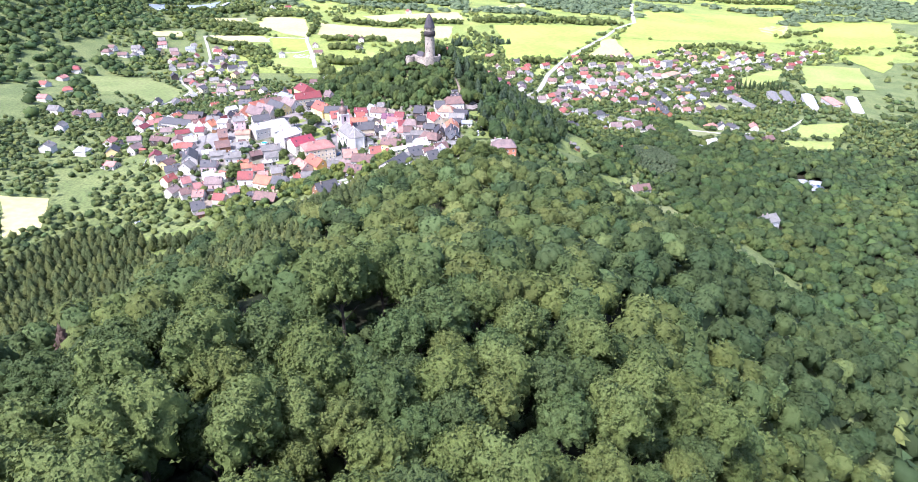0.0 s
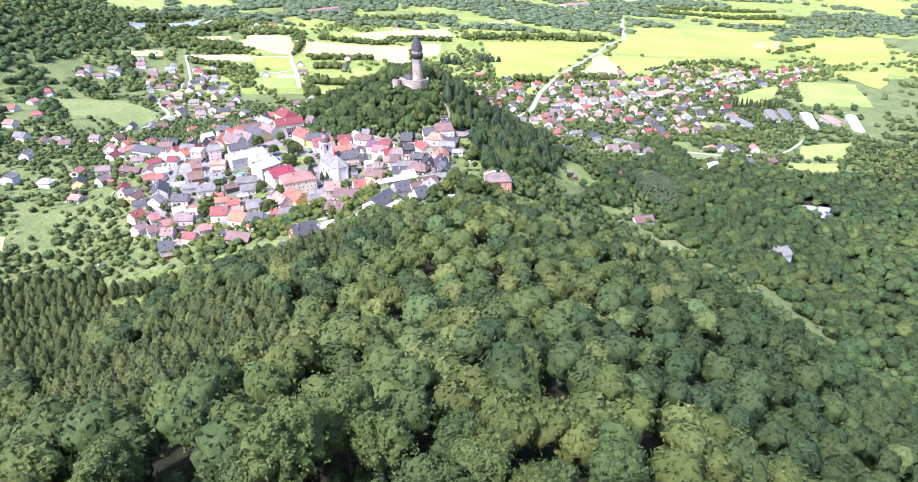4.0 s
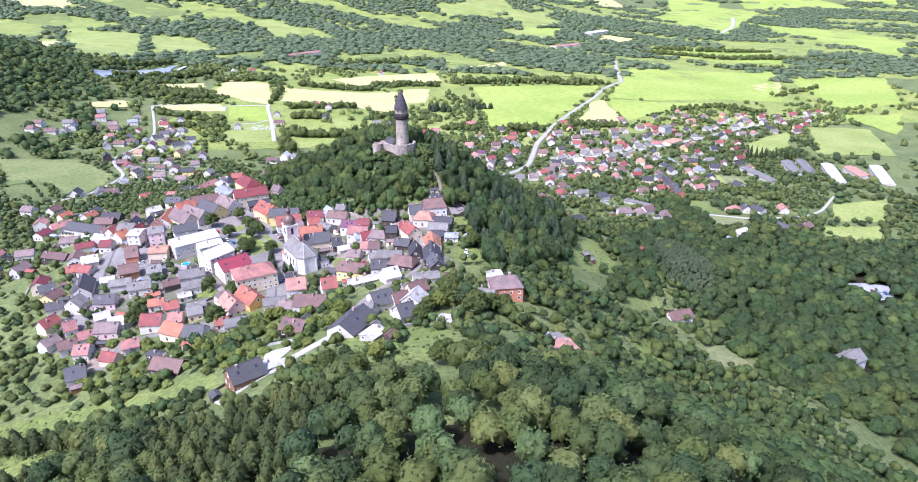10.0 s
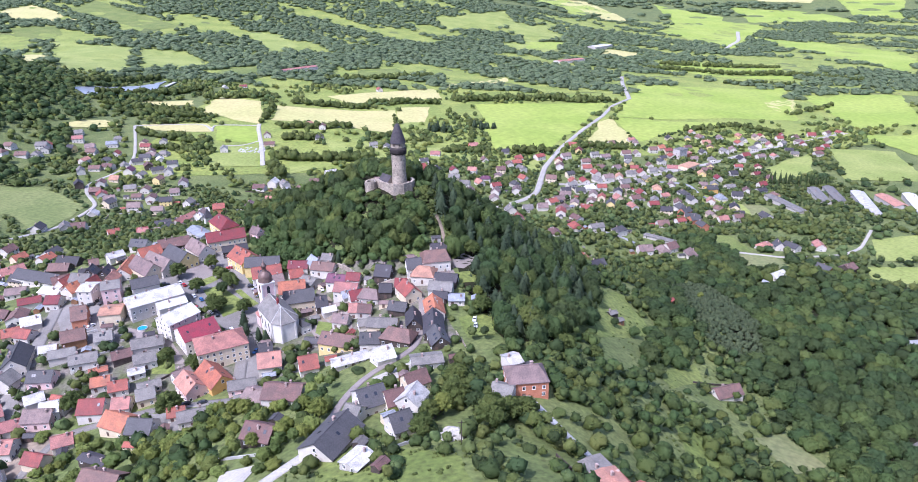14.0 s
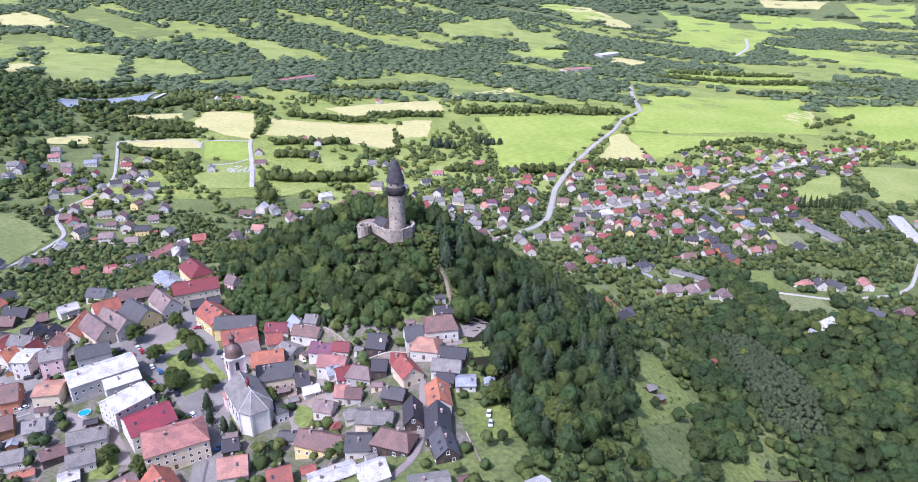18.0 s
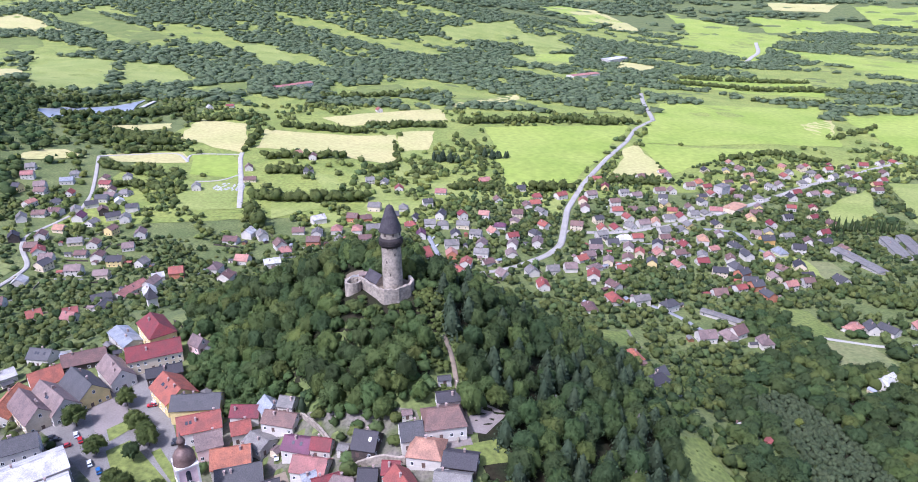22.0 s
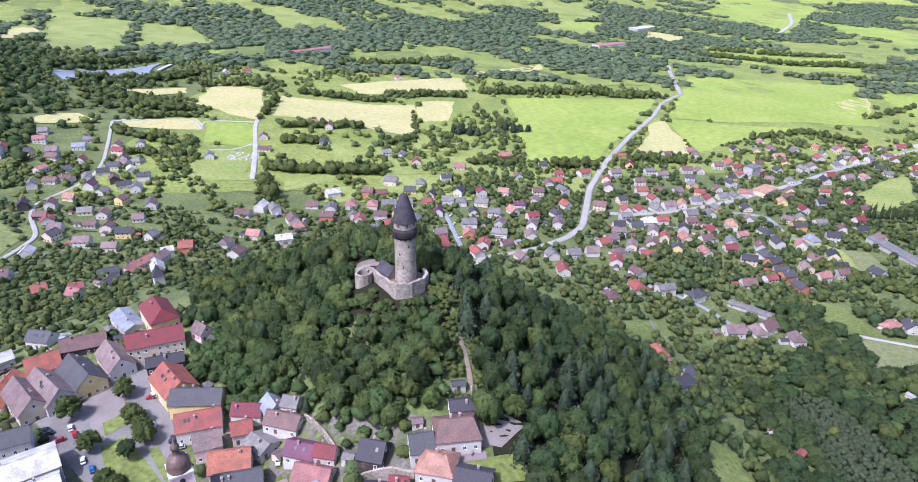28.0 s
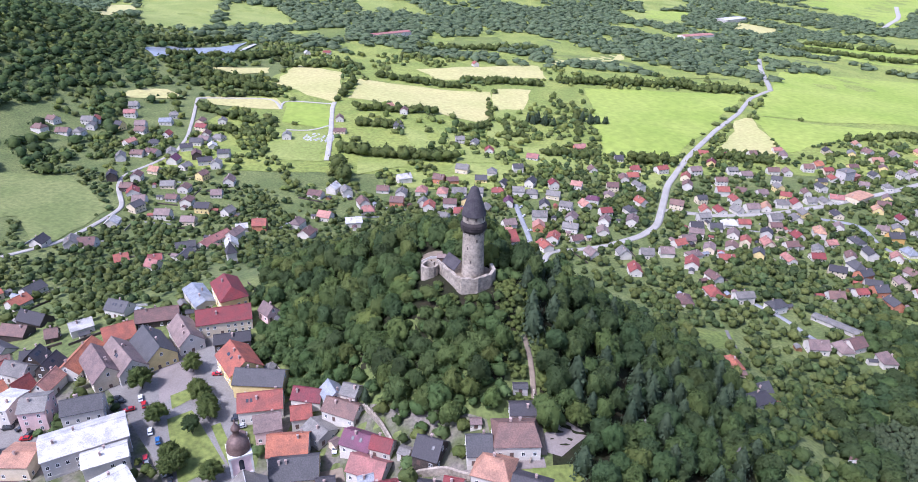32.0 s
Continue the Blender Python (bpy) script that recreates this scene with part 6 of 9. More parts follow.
far_house(-282, 34, 70, 11.2, 9.2, 4.5, 2.4, "darkred", "white")
far_house(-269, 94, 70, 12.3, 9.6, 3.4, 2.8, "slate", "white")
far_house(407, 370, 90, 11.4, 8.0, 4.5, 3.2, "darkred", "white")
far_house(472, 531, 70, 9.9, 9.2, 4.5, 2.6, "brown", "yellow")
far_house(391, 481, 90, 12.7, 9.2, 3.4, 2.8, "red", "white")
far_house(252, 389, 100, 12.5, 9.1, 5.6, 3.1, "red", "white")
far_house(261, 503, 70, 11.3, 9.5, 4.5, 3.5, "darkred", "yellow")
far_house(394, 504, 12, 11.9, 9.3, 5.6, 2.7, "red", "cream")
far_house(117, 450, 100, 10.7, 8.5, 3.4, 3.2, "brown", "white")
far_house(420, 470, -20, 10.0, 8.6, 3.4, 2.6, "mauve", "grey")
far_house(391, 347, 70, 10.6, 9.3, 3.4, 3.0, "grey", "yellow")
far_house(373, 340, -20, 9.6, 8.8, 4.5, 3.0, "mauve", "cream")
far_house(327, 558, 12, 9.7, 9.7, 3.4, 3.6, "brown", "white")
far_house(453, 346, 12, 11.3, 8.2, 4.5, 3.5, "darkred", "white")
far_house(439, 393, 0, 9.8, 9.7, 5.6, 3.1, "dark", "grey")
far_house(491, 472, 90, 12.9, 9.7, 4.5, 3.6, "dark", "white")
far_house(407, 338, 0, 12.0, 9.0, 3.4, 2.6, "grey", "white")
far_house(153, 495, 0, 9.7, 9.9, 3.4, 3.5, "dark", "grey")
far_house(498, 437, 70, 10.2, 9.1, 3.4, 2.7, "darkred", "cream")
far_house(429, 584, 90, 11.6, 9.5, 4.5, 3.5, "dark", "cream")
far_house(261, 538, -20, 11.7, 9.0, 3.4, 3.5, "red", "cream")
far_house(410, 409, -20, 12.7, 9.2, 3.4, 3.4, "brown", "yellow")
far_house(424, 429, 70, 10.1, 8.6, 4.5, 3.3, "mauve", "yellow")
far_house(484, 379, 100, 12.7, 8.1, 3.4, 3.7, "brown", "yellow")
far_house(477, 403, 12, 10.6, 8.5, 3.4, 2.4, "darkred", "cream")
far_house(286, 537, -20, 11.8, 8.8, 4.5, 2.6, "darkred", "cream")
build_far_houses()

# huts on the slope
house(96.0, -272.0, 60, 5.5, 4.2, 2.6, 2.2, "darkred", "brownwood", near=False, group="huts on the slope")
house(118.0, -78.9, 20, 5, 3.6, 2.2, 0.9, "grey", "wood", near=False, group="huts on the slope")
house(167.1, -17.9, 60, 6, 4.6, 2.4, 1.4, "white", "white", near=False, group="huts on the slope")
house(171.4, -31.4, 40, 4.6, 3.2, 2.2, 0.9, "red", "brownwood", near=False, group="huts on the slope")
house(145.4, 35.1, 30, 11, 9, 3.2, 4.2, "slate", "white", near=False, group="huts on the slope")

# ---- market square ----
patch("square_paving", [(-151.4, -27.1), (-120.0, 26.9), (-106.7, -5.1), (-116.2, -61.5)], PAVING, "grey stone paving of the market square", "square", up=0.25, step=4)
patch("square_paving", [(-116.2, -61.5), (-106.7, -5.1), (-79.5, -64.4), (-97.9, -85.4)], PAVING, "grey stone paving of the market square", "square", up=0.26, step=4)
patch("square_paving", [(-97.9, -85.4), (-79.5, -64.4), (-77.3, -81.8), (-85.7, -99.6)], PAVING, "grey stone paving beside the church", "square", up=0.27, step=4)
patch("street_paving", [(-85.7, -99.6), (-77.3, -81.8), (-71.6, -119.9), (-80.0, -118.1)], PAVING, "grey street beside the church", "street", up=0.28, step=4)
patch("square_plaza", [(-138.0, -8.5), (-124.4, 0.5), (-114.9, -20.6), (-124.7, -36.7)], COBBLE, "brownish paved plaza", "square", up=0.33, step=4)
patch("lawn", [(-122.6, -30.3), (-116.5, -24.4), (-112.3, -30.1), (-118.4, -37.9)], MEADOW, "green lawn on the square", "lawn", up=0.4, step=3)
patch("lawn", [(-117.5, -43.7), (-110.2, -37.9), (-87.2, -63.7), (-100.0, -75.4)], MEADOW, "green lawn on the square", "lawn", up=0.4, step=3)
patch("lawn", [(-99.0, -46.3), (-96.1, -44.0), (-82.8, -61.7), (-85.4, -64.5)], MEADOW, "narrow green lawn on the square", "lawn", up=0.4, step=3)
patch("yard", [(-185.1, -44.4), (-157.1, -61.0), (-151.9, -85.3), (-174.1, -69.5)], PAVING, "paved yard between houses", "yard", up=0.25, step=4)
patch("yard", [(-65.0, -220.7), (-51.1, -222.8), (-60.7, -244.2), (-65.8, -255.8)], GRAVEL, "pale gravel yard by the barn", "yard", up=0.3, step=4)
patch("yard", [(24.6, -124.1), (41.2, -121.3), (39.4, -144.6), (26.2, -147.2)], MEADOW, "mown garden lawn", "lawn", up=0.25, step=4)
patch("yard", [(23.0, -79.5), (37.9, -77.0), (41.6, -88.3), (25.8, -90.0)], MEADOW, "mown garden lawn", "lawn", up=0.25, step=4)
patch("yard", [(-46.4, -89.8), (-36.5, -98.6), (-41.0, -113.0), (-47.4, -101.9)], MEADOW, "mown garden lawn", "lawn", up=0.25, step=4)
patch("yard", [(-129.8, -105.0), (-117.9, -106.2), (-112.5, -122.0), (-123.9, -120.6)], MEADOW, "garden lawn", "lawn", up=0.25, step=4)
patch("yard", [(-64.1, -235.0), (-47.7, -236.3), (-52.6, -250.6), (-58.9, -251.5)], GRAVEL, "pale gravel yard", "yard", up=0.3, step=4)

# trees of the square and gardens
SQUARE_TREES = []
SQUARE_TREES.append((-135.7, -26.5, "round", 0.82))
SQUARE_TREES.append((-120.3, -45.5, "round", 0.82))
SQUARE_TREES.append((-119.4, -13.9, "round", 0.82))
SQUARE_TREES.append((-111.0, -28.4, "round", 0.82))
SQUARE_TREES.append((-100.9, -42.0, "round", 0.82))
SQUARE_TREES.append((-106.7, -64.3, "round", 0.82))
SQUARE_TREES.append((-102.3, -67.7, "round", 0.82))
SQUARE_TREES.append((-88.7, -71.3, "round", 0.82))
SQUARE_TREES.append((-108.1, -31.6, "round", 0.82))
SQUARE_TREES.append((-103.7, -37.4, "round", 0.82))
SQUARE_TREES.append((-104.6, -70.0, "round", 0.82))
SQUARE_TREES.append((-104.6, -50.2, "dark", 0.65))
SQUARE_TREES.append((-85.8, -86.7, "cone", 0.75))
SQUARE_TREES.append((-75.7, -101.1, "cone", 0.75))
SQUARE_TREES.append((-71.5, -104.0, "cone", 0.75))
SQUARE_TREES.append((-83.2, -94.6, "cone", 0.75))
SQUARE_TREES.append((-38.0, -44.2, "cone", 0.75))
SQUARE_TREES.append((-151.0, -140.7, "round", 1.0))
SQUARE_TREES.append((36.6, -121.0, "round", 1.0))

# ---- parked cars ----
CARS = []
CARS.append((-133.1, -33.4, -60, "white"))
CARS.append((-129.9, -37.0, -60, "red"))
CARS.append((-120.7, -51.3, -60, "white"))
CARS.append((-115.6, -55.7, -60, "blue"))
CARS.append((-106.6, -70.2, -60, "white"))
CARS.append((-103.2, -73.3, -60, "dark"))
CARS.append((-92.1, -88.4, -60, "white"))
CARS.append((-87.8, -93.0, -55, "white"))
CARS.append((-90.4, -90.6, -55, "grey"))
CARS.append((-108.4, -15.3, 10, "red"))
CARS.append((-90.3, -42.1, 20, "dark"))
CARS.append((-87.2, -46.1, 20, "silver"))
CARS.append((-85.4, -50.4, 20, "white"))
CARS.append((-83.8, -54.3, 20, "silver"))
CARS.append((-142.4, -15.4, 30, "dark"))
CARS.append((-138.7, -8.3, 30, "dark"))
CARS.append((-143.0, -34.2, 20, "dark"))
CARS.append((-140.4, -36.0, 20, "dark"))
CARS.append((-114.0, -67.2, -60, "dark"))
CARS.append((-116.0, -64.7, -60, "red"))
CARS.append((-178.4, -46.8, 60, "silver"))
CARS.append((-176.8, -47.1, 60, "dark"))
CARS.append((-177.9, -50.6, 10, "dark"))
CARS.append((-166.4, -56.8, 10, "red"))
CARS.append((-175.1, -63.2, 40, "white"))
CARS.append((-168.6, -74.7, 40, "white"))
CARS.append((-75.9, -111.1, 70, "blue"))
CARS.append((-126.7, 8.6, 10, "white"))
CARS.append((32.0, -128.7, 80, "white"))
CARS.append((31.7, -135.3, 80, "silver"))
CARS.append((-12.7, -87.7, 40, "white"))
CARS.append((-46.9, -60.6, 100, "white"))
CARS.append((-99.6, -149.6, 5, "dark"))
CARS.append((-91.6, -152.0, 5, "dark"))
CARS.append((-33.8, -195.8, 60, "white"))
CARS.append((332.6, -59.8, 80, "silver"))
CARS.append((337.3, -61.4, 80, "dark"))
CARS.append((340.4, -62.6, 80, "white"))
CARS.append((345.6, -64.1, 80, "red"))
CARS.append((349.6, -66.7, 80, "silver"))
CARS.append((353.5, -67.9, 80, "blue"))
CARS.append((241.9, 432.8, 70, "white"))
CARS.append((204.0, 348.6, 80, "dark"))
CARS.append((309.0, 543.9, 50, "silver"))
CARS.append((36.0, 332.4, 60, "silver"))
CARS.append((38.2, 314.0, 60, "white"))
CARS.append((42.3, 284.3, 10, "white"))
CARS.append((-34.1, 315.2, 0, "silver"))
CARS.append((-172.1, -51.1, 60, "dark"))
CARS.append((-134.3, -40.3, 30, "red"))
CARS.append((-124.9, -70.1, 30, "white"))
CARS.append((-160.2, -139.7, 10, "blue"))
CARS.append((-210.5, -180.7, 20, "white"))

# ---- yards between the houses ----
patch("yard", [(-202.7, -42.4), (-170.1, -40.8), (-145.1, -92.4), (-172.2, -99.4)], PAVING, "grey paved yard between old houses", "yard", up=0.18, step=4, keep_open=True)
patch("yard", [(-148.2, -80.3), (-121.1, -95.7), (-109.5, -115.2), (-135.6, -111.8)], COBBLE, "brown paved back yard", "yard", up=0.18, step=4, keep_open=True)
patch("yard", [(-88.8, -98.5), (-80.7, -96.7), (-67.0, -138.8), (-74.7, -138.8)], PAVING, "paved lane between gabled houses", "yard", up=0.18, step=4, keep_open=True)
patch("yard", [(-53.5, -84.2), (-30.8, -68.0), (-27.8, -113.8), (-45.0, -116.3)], COBBLE, "cluttered brown yard behind the church", "yard", up=0.18, step=4, keep_open=False)
patch("yard", [(-181.0, -149.4), (-150.6, -153.5), (-148.1, -180.2), (-167.4, -176.3)], SOIL, "bare earth garden yard", "yard", up=0.18, step=4, keep_open=False)
patch("yard", [(-119.1, -149.6), (-88.7, -159.6), (-85.9, -178.7), (-109.2, -165.9)], PAVING, "concrete yard beside houses", "yard", up=0.18, step=4, keep_open=True)
patch("yard", [(-202.6, -104.5), (-187.9, -104.6), (-176.2, -141.1), (-183.9, -143.2)], PAVING, "grey yard in the old town", "yard", up=0.18, step=4, keep_open=False)
patch("yard", [(-57.4, -68.1), (-42.7, -67.5), (-32.7, -97.0), (-48.2, -92.2)], SOIL, "bare earth yard with clutter", "yard", up=0.18, step=4, keep_open=True)
patch("yard", [(21.5, -71.4), (34.7, -59.2), (43.2, -63.5), (32.8, -74.6)], COBBLE, "small paved place below the castle path", "yard", up=0.18, step=4, keep_open=True)
patch("yard", [(-146.8, 31.2), (-119.7, 6.8), (-120.8, -12.6), (-138.9, 2.5)], PAVING, "paved forecourt at the head of the square", "yard", up=0.18, step=4, keep_open=True)
patch("yard", [(-15.7, -174.4), (9.3, -160.8), (9.9, -174.3), (-12.9, -182.5)], GRAVEL, "gravel yard beside a pale house", "yard", up=0.18, step=4, keep_open=False)
SQUARE_TREES += [
    (-33.2, -268.8, "round", 0.75),
    (-27.5, -261.9, "dark", 0.70),
    (-21.7, -278.7, "round", 0.70),
    (-15.1, -272.2, "pale", 0.60),
    (-34.4, -279.7, "round", 0.70),
    (6.1, -282.7, "round", 0.80),
    (9.5, -273.4, "round", 0.60),
    (-9.9, -265.4, "pale", 0.45),
    (18.5, -284.9, "round", 0.95),
    (27.3, -273.6, "dark", 0.90),
    (5.6, -217.1, "round", 0.80),
    (16.7, -194.3, "round", 0.95),
    (21.7, -214.8, "dark", 0.90),
    (38.3, -219.3, "round", 0.90),
    (-104.1, -156.1, "round", 1.05),
    (-102.6, -121.6, "round", 0.85),
    (-118.3, -112.5, "round", 0.8),
    (-72.3, -174.1, "pale", 0.95),
    (-66.5, -179.0, "pale", 0.9),
    (-34.2, -200.8, "pale", 1.05),
    (-40.5, -193.0, "pale", 0.9),
    (-132.1, -178.1, "pale", 0.8),
    (-175.2, -127.7, "dark", 0.75),
    (-76.4, -186.1, "pale", 0.85),
    (-57.1, -209.1, "pale", 0.8),
    (-89.9, -194.8, "pale", 0.75),
    (-103.8, -187.3, "pale", 0.7),
    (15.8, -206.5, "round", 1.0),
    (10.3, -214.7, "pale", 1.0),
    (2.3, -228.7, "round", 0.8),
    (41.9, -140.2, "pale", 0.9),
    (25.2, -226.5, "round", 1.05),
    (33.0, -221.0, "round", 0.95),
    (36.5, -104.3, "pale", 0.85),
    (39.2, -60.2, "round", 0.95),
    (114.2, -94.3, "dark", 0.62),
    (165.8, -49.5, "dark", 1.0),
    (130.0, -113.5, "round", 0.95),
    (153.1, -94.4, "round", 0.8),
    (160.9, -114.1, "cone", 0.45),
    (147.7, -131.7, "cone", 0.5),
    (70.0, -153.3, "round", 0.9),
    (85.3, -151.3, "round", 0.8),
    (139.1, -34.4, "dark", 0.62),
    (165.2, -57.0, "dark", 1.1),
    (211.2, -0.0, "pale", 0.7),
    (189.2, 46.1, "cone", 0.9),
    (239.9, 55.7, "round", 0.9),
    (56.5, -135.2, "round", 1.2),
    (84.3, -111.3, "dark", 1.2),
]
CARS += [(-143.9, -15.9, 30, "dark"), (-140.0, -13.4, 30, "dark"), (-91.0, -41.1, -60, "dark"), (-107.9, -13.9, -60, "silver"), (-103.8, -71.5, -60, "dark"), (-114.6, -66.5, -60, "grey"), (-178.6, -49.1, 20, "dark"), (-177.3, -46.0, 20, "silver"), (-166.4, -54.7, 70, "dark"), (-146.7, -41.0, 30, "grey")]

# ---- castle tower and ruined walls ----
tower = new("castle_tower")
tower.matrix_world = pose(0, 0, 1.2)
tagged(tower, "round stone castle tower with dark wooden gallery and conical roof", "tower")
bm = bmesh.new()
revolve(bm, [(4.75, -4), (4.6, 2), (4.42, 12), (4.3, 23.2)], 44)
part("shaft", bm, STONE, tower, "weathered pale stone shaft")
bm = bmesh.new()
revolve(bm, [(4.25, 21.9), (5.05, 23.1), (5.2, 23.3), (5.2, 24.4), (5.35, 24.45), (5.35, 24.65), (5.2, 24.7), (5.1, 25.5), (4.5, 26.4)], 28)
gallery = part("gallery", bm, BLACKWOOD, tower, "dark boarded wooden gallery")
for k in range(28):
    bm = bmesh.new()
    box(bm, -0.09, 0.09, 0, 0.14, 23.2, 25.4)
    brace = part("board", bm, BLACKWOOD, gallery)
    brace.matrix_local = Matrix.Rotation(2 * math.pi * k / 28, 4, "Z") @ Matrix.Translation((0, 5.12, 0))
    if k % 2 == 0:
        bm = bmesh.new()
        box(bm, -0.1, 0.1, -0.1, 0.1, 0, 1.9, pose(0, 4.25, 21.4, -38, 0, 0))
        strut = part("bracket", bm, BLACKWOOD, tower)
        strut.matrix_local = Matrix.Rotation(2 * math.pi * (k + 0.5) / 28, 4, "Z")
bm = bmesh.new()
revolve(bm, [(4.5, 26.5), (4.5, 30.2)], 36)
drum = part("drum", bm, STONE, tower, "pale stone drum under the roof")
for k in range(8):
    bm = bmesh.new()
    box(bm, -0.45, 0.45, -0.2, 0.06, 27.6, 28.9)
    hatch = part("opening", bm, OLDWOOD, drum, "dark window opening")
    hatch.matrix_local = Matrix.Rotation(2 * math.pi * (k + 0.3) / 8, 4, "Z") @ Matrix.Translation((0, 4.5, 0))
for z, a in ((9, 170), (15, 150), (18.5, 200)):
    bm = bmesh.new()
    box(bm, -0.25, 0.25, -0.2, 0.12, z, z + 1.2)
    slit = part("slit_window", bm, OLDWOOD, tower, "narrow dark slit")
    slit.matrix_local = Matrix.Rotation(radians(a), 4, "Z") @ Matrix.Translation((0, 4.36, 0))
bm = bmesh.new()
revolve(bm, [(4.2, 29.2), (4.95, 29.2), (4.95, 29.4), (4.6, 30.6), (3.95, 33.0), (2.75, 36.6), (1.55, 40.0), (1.35, 40.3), (1.1, 40.6), (0.3, 40.9), (0.12, 41.6)], 24)
part("roof", bm, SHINGLE, tower, "steep dark shingled cone")
bm = bmesh.new()
revolve(bm, [(0.05, 41.4), (0.04, 43.0)], 8)
part("finial", bm, OLDWOOD, tower)


def rough_wall(name, points, low, high, thick, label, seed):
    """A ruined wall along points (x, y): uneven top, real thickness."""
    rng = random.Random(seed)
    bm = bmesh.new()
    p = [Vector((*q, 0)) for q in points]
    tops = []
    rings = []
    for a, b in zip(p, p[1:]):
        n = max(1, int((b - a).length / 1.4))
        for k in range(n):
            rings.append((a.lerp(b, k / n), (b - a).normalized()))
    rings.append((p[-1], (p[-1] - p[-2]).normalized()))
    cols = []
    for k, (c, d) in enumerate(rings):
        s = Vector((-d.y, d.x, 0)) * thick / 2
        top = high + rng.uniform(-0.2, 0.15) - (0.4 if rng.random() < 0.12 else 0)
        j = Vector((rng.uniform(-0.12, 0.12), rng.uniform(-0.12, 0.12), 0))
        cols.append([bm.verts.new(v) for v in (c - s * 1.15 + Vector((0, 0, low)), c - s + j + Vector((0, 0, top)), c + s + j + Vector((0, 0, top + rng.uniform(-0.2, 0.2))), c + s * 1.15 + Vector((0, 0, low)))])
    for a, b in zip(cols, cols[1:]):
        for i in range(3):
            bm.faces.new((a[i], a[i + 1], b[i + 1], b[i]))
    bm.faces.new(cols[0][::-1])
    bm.faces.new(cols[-1])
    return tagged(part(name, bm, STONE), label, "wall")


rough_wall("castle_wall", [(-15.2, 7.5), (-14, 5.5), (-9.5, -1.6), (-4.4, -9.6)], -3, 5.6, 1.3, "ruined pale stone castle wall", 1)
rough_wall("castle_wall", [(-5.6, -8.2), (-4.2, -9.8), (2.2, -8.9), (7.2, -5.2), (9.0, -1.0), (7.6, 3.6)], -4, 6.4, 1.3, "thick stone bastion wall round the tower foot", 2)
rough_wall("castle_wall", [(-18.3 + 3.2 * math.cos(k * 0.55 + 0.9), 4.2 + 3.2 * math.sin(k * 0.55 + 0.9)) for k in range(11)], -3, 4.8, 1.0, "low round ruin of a stone bastion", 3)
bm = bmesh.new()
revolve(bm, [(8.6, -4), (8.3, 3.4)], 20)
tagged(part("castle_yard", bm, SOIL), "stony earth yard at the tower foot", "yard", kind="structure")
patch("castle_yard", [(-23, 14), (-9, 10), (-11, 26), (-24, 25)], SOIL, "bare earth yard under trees", "yard", up=0.3, step=3, keep_open=True)
hut = new("castle_hut")
tagged(hut, "stone hut with a dark pitched roof beside the tower", "hut")
hut.matrix_world = pose(-7.6, 4.6, 2.2, 0, 0, -54)
part("wall", wall_mesh(9, 6, 3.2, 3.0, 0), STONE, hut)
part("roof", roof_mesh(9, 6, 3.2, 3.0, 0), SHINGLE, hut)
FOOT.append((-1, -2, 9, 9, 0))
FOOT.append((-14, 4, 9, 7, 0))

# ---- church ----
CHURCH_WHITE = paint("church_white", (0.64, 0.60, 0.54))
CHURCH_PINK = paint("church_pink", (0.68, 0.50, 0.47))
COPPER = material("brown_copper", (0.125, 0.080, 0.066), 0.55, 0.2, 1.5, 0.2, 4.0, metal=0.3, second=(0.16, 0.11, 0.09), second_scale=0.5)
church = new("church")
church.matrix_world = pose(-66.3, -92.5, -45.2, 0, 0, -62)
tagged(church, "white baroque church with grey roof and onion-domed pink tower", "church")
outline = [(-12, -6.8), (9, -6.8), (14, -3.6), (14, 3.6), (9, 6.8), (-12, 6.8)]
bm = bmesh.new()
lo = [bm.verts.new((x, y, -3)) for x, y in outline]
hi = [bm.verts.new((x, y, 11)) for x, y in outline]
for k in range(6):
    bm.faces.new((lo[k], lo[(k + 1) % 6], hi[(k + 1) % 6], hi[k]))
top = bm.verts.new((-12, 0, 16.4))
bm.faces.new((hi[5], hi[0], top))
part("nave_wall", bm, CHURCH_WHITE, church, "white plastered nave wall")
posts = [(x, y, 0.45, 0.45) for x, y in outline[1:5]] + [(x, s * 6.8, 0.4, 0.2) for x in (-10, -4.5, 1, 6.5) for s in (-1, 1)]
for x, y, a, b in posts:
    bm = bmesh.new()
    box(bm, x - a, x + a, y - b, y + b, -3, 10.7)
    part("pilaster", bm, CHURCH_WHITE, church)
bm = bmesh.new()
grown = [(x * 1.0 + (0.5 if x > 0 else -0.3), y * 1.08) for x, y in outline]
e0 = [bm.verts.new((x, y, 10.75)) for x, y in grown]
e1 = [bm.verts.new((x, y, 11.0)) for x, y in grown]
r0, r1 = bm.verts.new((-12.3, 0, 16.9)), bm.verts.new((5.5, 0, 16.9))
for k in range(6):
    bm.faces.new((e0[k], e0[(k + 1) % 6], e1[(k + 1) % 6], e1[k]))
bm.faces.new((e1[0], e1[1], r1, r0))
bm.faces.new((e1[1], e1[2], r1))
bm.faces.new((e1[2], e1[3], r1))
bm.faces.new((e1[3], e1[4], r1))
bm.faces.new((e1[4], e1[5], r0, r1))
bm.faces.new((e1[5], e1[0], r0))
